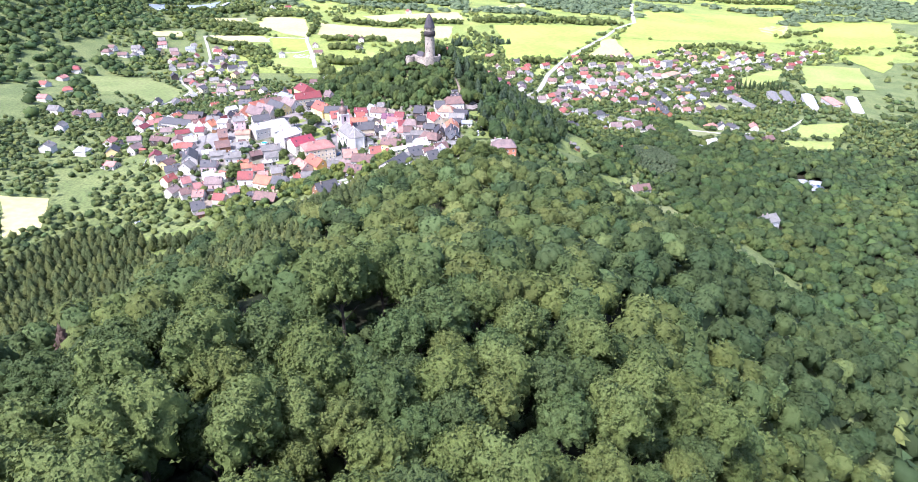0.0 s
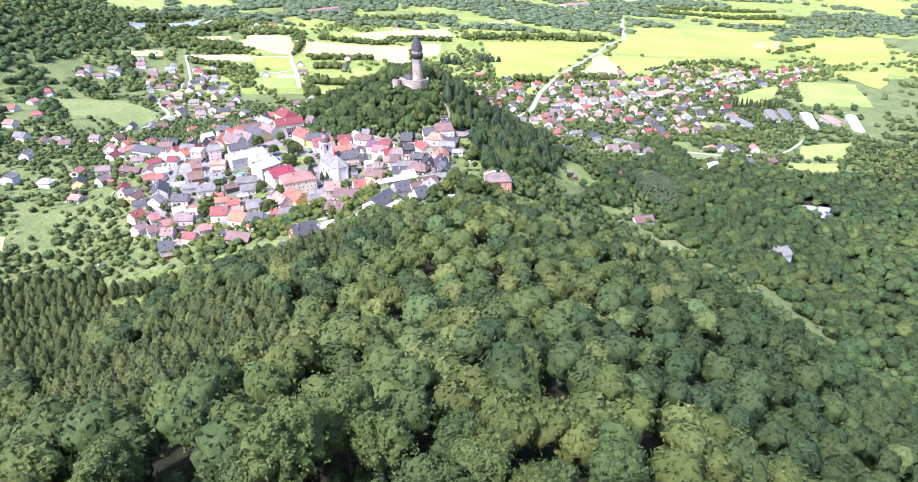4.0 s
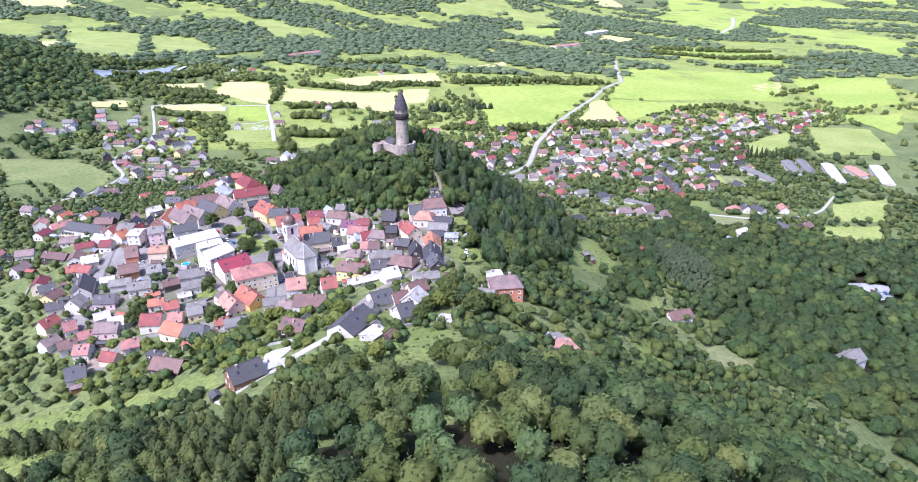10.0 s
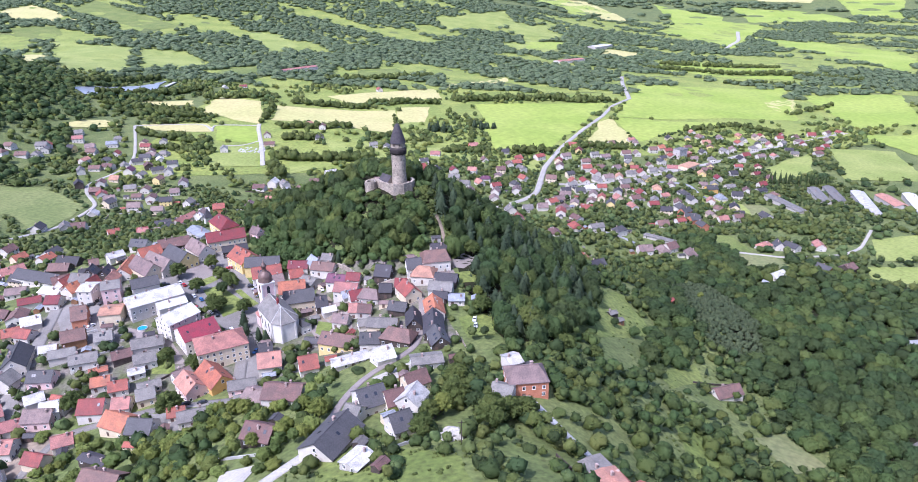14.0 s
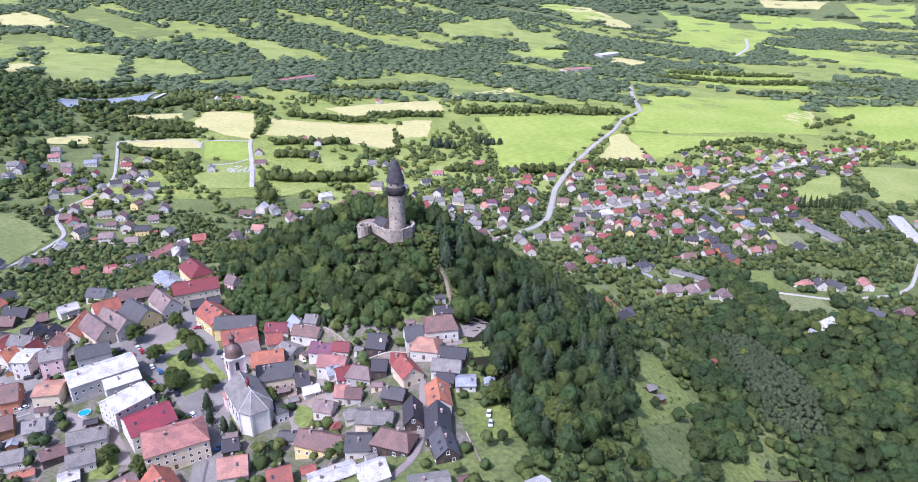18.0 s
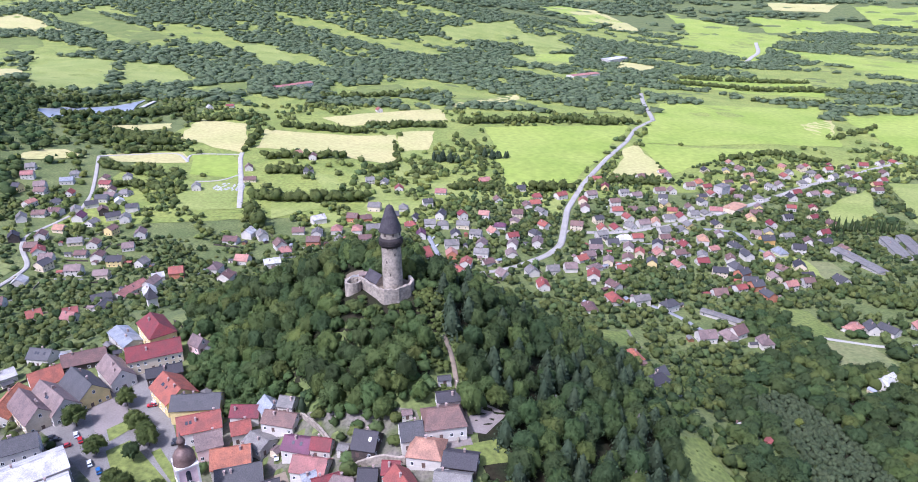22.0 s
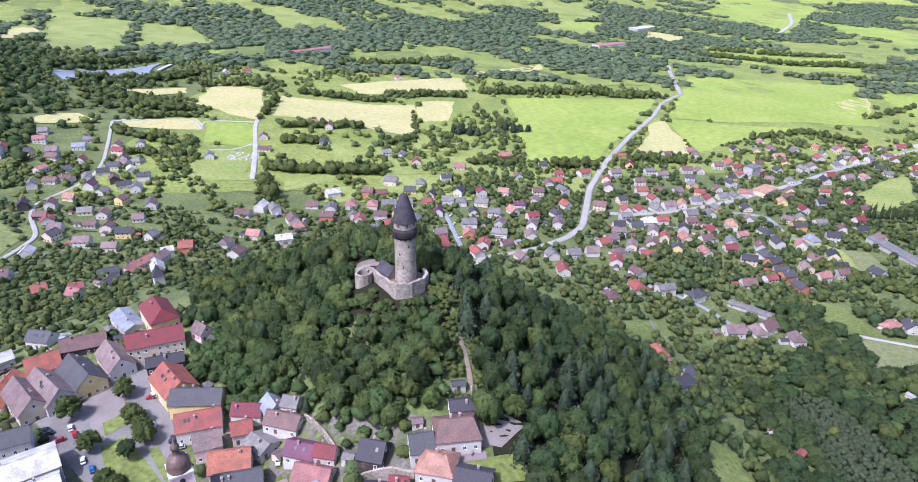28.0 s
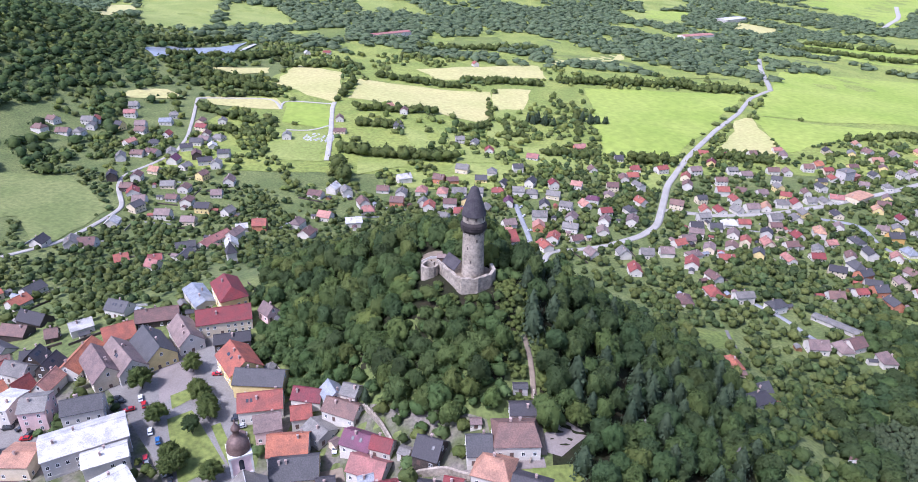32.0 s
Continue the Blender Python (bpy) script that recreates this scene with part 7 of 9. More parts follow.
nave_roof = part("nave_roof", bm, ROOFS["grey"][1], church, "grey slate roof with pale ridges")
bm = bmesh.new()
for a, b in (((-12.3, 0, 16.95), (5.5, 0, 16.95)), ((5.5, 0, 16.95), (9.5, -7.3, 11.05)), ((5.5, 0, 16.95), (9.5, 7.3, 11.05)), ((5.5, 0, 16.95), (14.5, -3.9, 11.05)), ((5.5, 0, 16.95), (14.5, 3.9, 11.05))):
    a, b = Vector(a), Vector(b)
    box(bm, -0.12, 0.12, -0.1, 0.1, 0, (b - a).length, Matrix.Translation(a) @ (b - a).to_track_quat("Z", "Y").to_matrix().to_4x4())
part("ridge_strip", bm, CONCRETE, nave_roof)
for x in (-7.2, -1.7, 3.8):
    for s in (-1, 1):
        bm = bmesh.new()
        box(bm, x - 0.7, x + 0.7, s * 6.8 - 0.06, s * 6.8 + 0.06, 3.4, 7.6)
        revolve(bm, [(0.7, -0.06), (0.7, 0.06)], 16)
        vs = [v for v in bm.verts][-32:]
        bmesh.ops.transform(bm, matrix=pose(x, s * 6.8, 7.6, 90, 0, 0), verts=vs)
        part("arched_window", bm, GLASS, church, "tall arched window")
bm = bmesh.new()
revolve(bm, [(0.7, 16.4), (0.65, 18.4), (0.95, 18.5), (0.9, 19.3), (0.35, 20.1), (0.1, 21.4)], 10)
turret = part("ridge_turret", bm, ROOFS["darkred"][1], church, "small dark red ridge turret")
turret.matrix_local = Matrix.Translation((1.5, 0, 0))
bm = bmesh.new()
box(bm, -19.3, -12.4, -3.4, 3.4, -3, 22.6)
ch_tower = part("bell_tower", bm, CHURCH_PINK, church, "pink and white square bell tower")
bm = bmesh.new()
for x in (-19.3, -12.4):
    for y in (-3.4, 3.4):
        box(bm, x - 0.35, x + 0.35, y - 0.35, y + 0.35, 14.5, 22.4)
box(bm, -19.75, -11.95, -3.85, 3.85, 22.2, 22.9)
box(bm, -19.6, -12.1, -3.7, 3.7, 14.6, 15.2)
part("tower_trim", bm, CHURCH_WHITE, ch_tower, "white corner trim and cornice")
for a in range(4):
    bm = bmesh.new()
    box(bm, -0.8, 0.8, -0.1, 0.1, 16.8, 20.2)
    revolve(bm, [(0.8, -0.1), (0.8, 0.1)], 16)
    bmesh.ops.transform(bm, matrix=pose(0, 0, 20.2, 90, 0, 0), verts=[v for v in bm.verts][-32:])
    w = part("belfry_opening", bm, GLASS, ch_tower, "dark arched belfry opening")
    w.matrix_local = Matrix.Translation((-15.85, 0, 0)) @ Matrix.Rotation(a * math.pi / 2, 4, "Z") @ Matrix.Translation((0, 3.46, 0))
bm = bmesh.new()
revolve(bm, [(3.82, 22.9), (3.91, 23.3), (3.57, 23.8), (3.70, 24.8), (3.48, 26.1), (2.63, 27.6), (1.44, 28.4), (1.10, 28.8), (1.10, 30.9), (1.49, 31.1), (1.44, 31.7), (0.94, 32.7), (0.34, 33.4), (0.09, 35.3)], 20)
dome = part("onion_dome", bm, COPPER, ch_tower, "brown onion dome with lantern", smooth=True)
dome.matrix_local = Matrix.Translation((-15.85, 0, 0))
for s, lab in ((1, "low annex"), (-1, "low annex")):
    bm = bmesh.new()
    box(bm, -15, -9.5, s * 3.7, s * 7.4, -3, 6)
    annex = part("annex", bm, CHURCH_PINK, church)
    bm = bmesh.new()
    v = [bm.verts.new(p) for p in ((-15.4, s * 7.8, 6), (-9.2, s * 7.8, 6), (-9.2, s * 3.6, 9), (-15.4, s * 3.6, 9), (-15.4, s * 3.6, 5.9), (-9.2, s * 3.6, 5.9))]
    for f in ((0, 1, 2, 3), (0, 3, 4), (1, 5, 2), (0, 4, 5, 1), (2, 5, 4, 3)):
        bm.faces.new([v[i] for i in f])
    part("annex_roof", bm, ROOFS["pink"][1], annex)
bm = bmesh.new()
box(bm, 6.5, 13.5, 6.9, 12.2, -3, 6)
sac = part("sacristy", bm, CHURCH_WHITE, church, "white sacristy with a hipped slate roof")
bm = bmesh.new()
v = [bm.verts.new(p) for p in ((6.1, 6.9, 6), (13.9, 6.9, 6), (13.9, 12.6, 6), (6.1, 12.6, 6), (8.5, 8.2, 8.6), (11.5, 8.2, 8.6))]
for f in ((0, 1, 5, 4), (1, 2, 5), (2, 3, 4, 5), (3, 0, 4), (3, 2, 1, 0)):
    bm.faces.new([v[i] for i in f])
part("sacristy_roof", bm, ROOFS["slate"][1], sac)
for y in (8.6, 10.8):
    w = child("window", FRAME_MESH, sac, Matrix.Translation((13.5, y, 2.2)) @ Matrix.Rotation(radians(-90), 4, "Z"))
    child("pane", PANE_MESH, w, Matrix())
FOOT.append((-66, -93, 21, 8, radians(-62)))

# ---- cars ----
CAR_PAINT = {n: material("car_" + n, c, 0.3, 0.03, 1.0, 0, spec=0.5) for n, c in (("white", (0.75, 0.75, 0.75)), ("red", (0.42, 0.02, 0.025)), ("blue", (0.03, 0.12, 0.30)), ("dark", (0.03, 0.032, 0.036)), ("silver", (0.45, 0.46, 0.47)), ("grey", (0.20, 0.205, 0.21)))}
TYRE = material("tyre", (0.025, 0.025, 0.025), 0.9, 0.1, 5.0, 0)


def car(colour):
    root = new("car")
    bm = bmesh.new()
    prof = [(-2.1, 0.35), (-2.15, 0.75), (-1.9, 0.95), (-1.0, 1.0), (1.2, 1.02), (2.05, 0.9), (2.15, 0.6), (2.1, 0.35)]
    l = [[bm.verts.new((x, s * (0.86 if z > 0.5 else 0.82), z)) for x, z in prof] for s in (-1, 1)]
    for k in range(len(prof)):
        j = (k + 1) % len(prof)
        bm.faces.new((l[0][k], l[0][j], l[1][j], l[1][k]))
    bm.faces.new(l[0][::-1])
    bm.faces.new(l[1])
    part("body", bm, CAR_PAINT[colour], root)
    bm = bmesh.new()
    a = [bm.verts.new(p) for p in ((-0.95, -0.8, 1.0), (1.75, -0.8, 1.0), (1.75, 0.8, 1.0), (-0.95, 0.8, 1.0), (-0.25, -0.62, 1.44), (1.3, -0.62, 1.44), (1.3, 0.62, 1.44), (-0.25, 0.62, 1.44))]
    for f in ((0, 1, 5, 4), (1, 2, 6, 5), (2, 3, 7, 6), (3, 0, 4, 7)):
        bm.faces.new([a[i] for i in f])
    part("glass", bm, GLASS, root)
    bm = bmesh.new()
    box(bm, -0.3, 1.35, -0.66, 0.66, 1.42, 1.49)
    part("roof", bm, CAR_PAINT[colour], root)
    for x in (-1.35, 1.35):
        for y in (-0.78, 0.78):
            bm = bmesh.new()
            revolve(bm, [(0.2, -0.1), (0.32, -0.09), (0.32, 0.09), (0.2, 0.1)], 12)
            w = part("wheel", bm, TYRE, root)
            w.matrix_local = pose(x, y, 0.32, 90, 0, 0)
    return tagged(root, f"parked {colour} car on the street", "car", "parked cars")


made = {}
for x, y, turn, colour in CARS:
    m = pose(x, y, height(x, y) + 0.42, 0, 0, turn)
    if colour in made:
        copy_thing(made[colour], m)
    else:
        made[colour] = car(colour)
        made[colour].matrix_world = m

# ---- garden sheds, low walls and fences ----
def shed(x, y, turn, l, w, h, roof, walls):
    root = new("shed")
    root.matrix_world = pose(x, y, height(x, y), 0, 0, turn)
    part("wall", wall_mesh(l, w, h, 0.9, 0), WALLS[walls][1], root)
    part("roof", roof_mesh(l, w, h, 0.9, 0, 0.3, 0.14), ROOFS[roof][1], root)
    child("door", DOOR_MESH, root, Matrix.Rotation(radians(180), 4, "Z") @ Matrix.Translation((0, w / 2, 0.05)))
    FOOT.append((x, y, l / 2 + 0.3, w / 2 + 0.3, radians(turn)))
    return tagged(root, f"small {WALLS[walls][0]} garden shed with a {ROOFS[roof][0]} roof", "shed", "garden sheds")


def free_at(x, y, r):
    for fx, fy, hl, hw, turn in FOOT:
        c, s = math.cos(turn), math.sin(turn)
        dx, dy = x - fx, y - fy
        if abs(dx * c + dy * s) < hl + r and abs(-dx * s + dy * c) < hw + r:
            return False
    for x0, y0, x1, y1, hw in STRIPS:
        ex, ey = x1 - x0, y1 - y0
        u = min(1, max(0, ((x - x0) * ex + (y - y0) * ey) / (ex * ex + ey * ey + 1e-9)))
        if math.hypot(x - x0 - u * ex, y - y0 - u * ey) < hw + r:
            return False
    return True


SHED_RNG = random.Random(23)
homes = [f for f in FOOT if f[2] < 14 and -320 < f[0] < 330 and -260 < f[1] < 340]
for fx, fy, hl, hw, turn in homes:
    if SHED_RNG.random() < 0.7:
        side = SHED_RNG.choice((0, 1, 2, 3))
        d = (hw if side % 2 else hl) + SHED_RNG.uniform(3.2, 6)
        a = turn + side * math.pi / 2
        x, y = fx + d * math.cos(a), fy + d * math.sin(a)
        if free_at(x, y, 2.6) and math.hypot(x + 130, y + 10) > 26 and math.hypot(x + 115, y + 40) > 26:
            shed(x, y, math.degrees(turn) + SHED_RNG.choice((0, 90)), SHED_RNG.uniform(3.2, 6), SHED_RNG.uniform(2.8, 4.2), SHED_RNG.uniform(2.2, 2.9), SHED_RNG.choice(("grey", "brown", "mauve", "dark", "red", "blue", "slate")), SHED_RNG.choice(("wood", "brownwood", "grey", "white", "cream")))


def garden_wall(x0, y0, x1, y1, mat, high, label, thick=0.3):
    """A low wall or hedge that follows the ground."""
    n = max(2, int(math.hypot(x1 - x0, y1 - y0) / 3))
    bm = bmesh.new()
    dx, dy = x1 - x0, y1 - y0
    ln = math.hypot(dx, dy)
    sx, sy = -dy / ln * thick / 2, dx / ln * thick / 2
    cols = []
    for k in range(n + 1):
        x, y = x0 + dx * k / n, y0 + dy * k / n
        z = height(x, y)
        cols.append([bm.verts.new(p) for p in ((x - sx, y - sy, z - 0.6), (x - sx, y - sy, z + high), (x + sx, y + sy, z + high), (x + sx, y + sy, z - 0.6))])
    for a, b in zip(cols, cols[1:]):
        for i in range(3):
            bm.faces.new((a[i], a[i + 1], b[i + 1], b[i]))
    bm.faces.new(cols[0][::-1])
    bm.faces.new(cols[-1])
    return tagged(part("garden_wall", bm, mat), label, "wall", "garden walls")


for fx, fy, hl, hw, turn in homes:
    if SHED_RNG.random() < 0.5:
        s = SHED_RNG.choice((-1, 1))
        c, n = math.cos(turn), math.sin(turn)
        off, reach = s * (hw + SHED_RNG.uniform(4, 7)), hl + SHED_RNG.uniform(2, 6)
        p, q = (fx - n * off - c * reach, fy + c * off - n * reach), (fx - n * off + c * reach, fy + c * off + n * reach)
        if all(free_at(p[0] + (q[0] - p[0]) * k / 6, p[1] + (q[1] - p[1]) * k / 6, 0.6) for k in range(7)):
            m, h, lab = SHED_RNG.choice(((CONCRETE, 1.2, "low concrete garden wall"), (STONE, 1.1, "low stone garden wall"), (OLDWOOD, 1.3, "dark boarded garden fence")))
            garden_wall(*p, *q, m, h, lab)

# ---- bell house, pools, graves, retaining wall, fountain ----
bell_house = new("bell_house")
bell_house.matrix_world = pose(-160, 134, height(-160, 134), 0, 0, 30)
tagged(bell_house, "white belfry with a steep black roof", "belfry")
bm = bmesh.new()
box(bm, -3, 3, -3, 3, -3, 9)
part("wall", bm, WALLS["white"][1], bell_house)
bm = bmesh.new()
v = [bm.verts.new(p) for p in ((-3.6, -3.6, 8.8), (3.6, -3.6, 8.8), (3.6, 3.6, 8.8), (-3.6, 3.6, 8.8), (-1.6, -1.6, 12.5), (1.6, -1.6, 12.5), (1.6, 1.6, 12.5), (-1.6, 1.6, 12.5), (0, 0, 16.5))]
for f in ((0, 1, 5, 4), (1, 2, 6, 5), (2, 3, 7, 6), (3, 0, 4, 7), (4, 5, 8), (5, 6, 8), (6, 7, 8), (7, 4, 8), (3, 2, 1, 0)):
    bm.faces.new([v[i] for i in f])
part("roof", bm, ROOFS["dark"][1], bell_house)
POOL_WATER = material("pool_water", (0.04, 0.32, 0.62), 0.15, 0.05, 1.0, 0.05, 2.0, spec=0.5)
for x, y, r in ((-22.8, -109.6, 2.3), (-139.4, -82.7, 2.6)):
    pool = new("garden_pool")
    pool.matrix_world = pose(x, y, height(x, y))
    bm = bmesh.new()
    revolve(bm, [(r, -1.2), (r, 0.9), (r - 0.12, 0.9), (r - 0.12, 0.6)], 24, cap=False)
    part("rim", bm, WALLS["white"][1], pool)
    bm = bmesh.new()
    revolve(bm, [(r - 0.13, 0.5), (r - 0.13, 0.7)], 24)
    part("water", bm, POOL_WATER, pool)
    tagged(pool, "round blue garden pool on a lawn", "pool", "garden pools")
    FOOT.append((x, y, r + 1, r + 1, 0))
fountain = new("fountain")
fountain.matrix_world = pose(-103.5, -33.5, height(-103.5, -33.5) + 0.4)
tagged(fountain, "round pale stone fountain on the square", "fountain")
bm = bmesh.new()
revolve(bm, [(3.2, -0.5), (3.2, 0.7), (2.7, 0.7), (2.7, 0.3)], 24, cap=False)
part("basin", bm, CONCRETE, fountain)
bm = bmesh.new()
revolve(bm, [(0.6, 0), (0.45, 1.2), (1.1, 1.5), (0.3, 1.7), (0.25, 2.9), (0.05, 3.2)], 14)
part("column", bm, CONCRETE, fountain)
bm = bmesh.new()
revolve(bm, [(2.72, 0.2), (2.72, 0.45)], 24)
part("water", bm, WATER, fountain)
rng = random.Random(4)
bm = bmesh.new()
for k in range(90):
    x, y = -193 + rng.uniform(-17, 17), 492 + rng.uniform(-14, 14)
    z = height(x, y)
    box(bm, x - 0.9, x + 0.9, y - 0.5, y + 0.5, z, z + 0.9)
    box(bm, x - 0.9, x + 0.9, y - 2.4, y - 0.6, z, z + 0.75)
tagged(part("gravestones", bm, CONCRETE), "grey gravestones of a small cemetery", "graves", kind="stuff")


def ground_wall(points, high, thick, mat, label, seed):
    """A stone wall that climbs with the ground."""
    rng = random.Random(seed)
    bm = bmesh.new()
    cols = []
    for (x0, y0), (x1, y1) in zip(points, points[1:]):
        n = max(1, int(math.hypot(x1 - x0, y1 - y0) / 2))
        ln = math.hypot(x1 - x0, y1 - y0)
        sx, sy = -(y1 - y0) / ln * thick / 2, (x1 - x0) / ln * thick / 2
        for k in range(n + 1):
            x, y = x0 + (x1 - x0) * k / n, y0 + (y1 - y0) * k / n
            z = height(x, y)
            t = z + high + rng.uniform(-0.25, 0.25)
            cols.append([bm.verts.new(p) for p in ((x - sx, y - sy, z - 2), (x - sx, y - sy, t), (x + sx, y + sy, t), (x + sx, y + sy, z - 2))])
    for a, b in zip(cols, cols[1:]):
        for i in range(3):
            bm.faces.new((a[i], a[i + 1], b[i + 1], b[i]))
    bm.faces.new(cols[0][::-1])
    bm.faces.new(cols[-1])
    return tagged(part("stone_wall", bm, mat), label, "wall")


ground_wall([(-36, -88), (-24, -81), (-14, -79), (-5, -80), (3, -84)], 3.0, 1.0, STONE, "old stone town wall between gardens", 2)
ground_wall([(-46, -48), (-38, -46), (-30, -56), (-24, -66)], 2.2, 0.9, STONE, "ruined stone wall at the foot of the hill", 5)
ground_wall([(22, -78), (25, -66), (24, -50)], 1.4, 0.6, STONE, "stone wall along the castle path", 6)

# ---- trees ----
RNG = np.random.default_rng(7)


def ball(fine):
    bm = bmesh.new()
    bmesh.ops.create_icosphere(bm, subdivisions=fine, radius=1)
    v, f = np.array([p.co[:] for p in bm.verts]), np.array([[p.index for p in q.verts] for q in bm.faces])
    bm.free()
    return v, f


BALLS = {k: ball(k) for k in (1, 2, 3, 4)}
ICO_V, ICO_F = BALLS[1]


def leaf_cards(rng, where, out, size, loose=0.27):
    """Small leaf clumps, one three-cornered blade each, facing roughly outwards."""
    n = len(where)
    nor = out + rng.normal(0, loose, (n, 3))
    nor /= np.linalg.norm(nor, axis=1)[:, None]
    a = np.cross(nor, rng.normal(0, 1, (n, 3)))
    a /= np.linalg.norm(a, axis=1)[:, None]
    b = np.cross(nor, a)
    s = size * rng.uniform(0.6, 1.3, (n, 1))
    v = np.stack([where + a * s, where - a * s * 0.7 + b * s * 0.75, where - a * s * 0.6 - b * s * 0.8], 1).reshape(-1, 3)
    return v, np.arange(3 * n).reshape(n, 3)


def broad_crown(seed, fine, tufts, cards, size, tall=1.0, deep=0.42, loose=0.5):
    """A crown about 1 high and 1 wide, its foot at z 0: an uneven dome swelling into tufts, with leaf sprays all over."""
    rng = np.random.default_rng(seed)
    waves = [(rng.normal(0, 2.4, 3), rng.uniform(0, 6)) for _ in range(3)]
    k = np.arange(tufts)
    h = 1 - (k + 0.4) / tufts * 1.5
    a, out = 2.39996 * k + rng.uniform(-0.35, 0.35, tufts), np.sqrt(np.clip(1 - h * h, 0, 1))
    heads = np.stack([out * np.cos(a), out * np.sin(a), h], 1)
    wide = 1.75 / math.sqrt(tufts) * rng.uniform(0.75, 1.25, tufts)
    lift = rng.uniform(-0.07, 0.05, tufts)

    def shell(d):
        far = np.linalg.norm(d[:, None] - heads[None], axis=2) / wide
        near = far.argmin(1)
        round_top = np.sqrt(np.clip(1 - far.min(1) ** 2, 0, 1))
        r = 0.5 * (1 - deep + deep * round_top + lift[near]) * (1 + 0.075 * sum(np.sin(d @ w + p) for w, p in waves))
        return d * r[:, None] * [1, 1, 1.06 * tall] + [0, 0, 0.46]

    v, f = BALLS[fine]
    f = f[v[f].mean(1)[:, 2] > -0.6]
    v = (shell(v) - [0, 0, 0.46]) * 0.93 + [0, 0, 0.46]
    d = rng.normal(0, 1, (cards, 3)) + [0, 0, 0.45]
    d /= np.linalg.norm(d, axis=1)[:, None]
    where = shell(d)
    where = (where - [0, 0, 0.46]) * rng.uniform(0.9, 1.06, (cards, 1)) + [0, 0, 0.46]
    cv, cf = leaf_cards(rng, where, d, size, loose)
    return np.concatenate([v, cv]), np.concatenate([f, cf + len(v)])


def pointed_crown(seed, tiers, cards, size, slim=0.34):
    """A conifer's crown: tiers of drooping sprays round a narrow core."""
    rng = np.random.default_rng(seed)
    vs, fs, n = [], [], 0
    core = ICO_V * [slim * 0.62, slim * 0.62, 0.5]
    core[:, :2] *= np.clip(0.98 - (core[:, 2:] + 0.5) * 0.85, 0.1, 1) * 1.5
    core[:, 2] += 0.5
    vs.append(core)
    fs.append(ICO_F)
    n = len(core)
    for k in range(tiers):
        z = 0.06 + 0.92 * k / tiers
        r = slim * (1 - z) ** 0.8 + 0.015
        m = max(4, int(cards * (0.3 + 0.7 * (1 - z))))
        a = rng.uniform(0, 2 * math.pi, m)
        rr = r * rng.uniform(0.6, 1.08, m)
        w = np.stack([rr * np.cos(a), rr * np.sin(a), z + 0.05 * (1 - rr / r) + rng.normal(0, 0.01, m)], 1)
        o = np.stack([np.cos(a), np.sin(a), 0.75 + 0 * a], 1)
        v, f = leaf_cards(rng, w, o / np.linalg.norm(o, axis=1)[:, None], size)
        vs.append(v)
        fs.append(f + n)
        n += len(v)
    return np.concatenate(vs), np.concatenate(fs)


def free(x, y, gap=1.0):
    """Which of the places are clear of houses, roads and open land."""
    ok = np.ones(len(x), bool)
    for fx, fy, hl, hw, turn in FOOT:
        near = (np.abs(x - fx) < hl + hw + 6) & (np.abs(y - fy) < hl + hw + 6)
        if near.any():
            c, s = math.cos(turn), math.sin(turn)
            dx, dy = x - fx, y - fy
            ok &= ~((np.abs(dx * c + dy * s) < hl + gap) & (np.abs(-dx * s + dy * c) < hw + gap))
    for x0, y0, x1, y1, hw in STRIPS:
        ex, ey = x1 - x0, y1 - y0
        u = np.clip(((x - x0) * ex + (y - y0) * ey) / (ex * ex + ey * ey + 1e-9), 0, 1)
        ok &= np.hypot(x - x0 - u * ex, y - y0 - u * ey) > hw + gap
    for q in OPEN:
        inside = np.ones(len(x), bool)
        area = sum(q[k][0] * q[(k + 1) % 4][1] - q[(k + 1) % 4][0] * q[k][1] for k in range(4))
        for k in range(4):
            a, b = q[k], q[(k + 1) % 4]
            side = (b[0] - a[0]) * (y - a[1]) - (b[1] - a[1]) * (x - a[0])
            inside &= side * (1 if area > 0 else -1) > 0
        ok &= ~inside
    return ok


def scatter(x0, x1, y0, y1, gap, want, clear_gap=1.5):
    """Places on a shaken grid for which want(x, y) gives a chance; clear of everything built."""
    xs, ys = np.meshgrid(np.arange(x0, x1, gap), np.arange(y0, y1, gap * 0.9))
    xs = xs + (np.arange(xs.shape[0]) % 2 * gap / 2)[:, None]
    x, y = xs.ravel() + RNG.uniform(-0.36, 0.36, xs.size) * gap, ys.ravel() + RNG.uniform(-0.36, 0.36, xs.size) * gap
    keep = RNG.uniform(0, 1, x.size) < want(x, y)
    x, y = x[keep], y[keep]
    keep = free(x, y, clear_gap)
    return x[keep], y[keep]


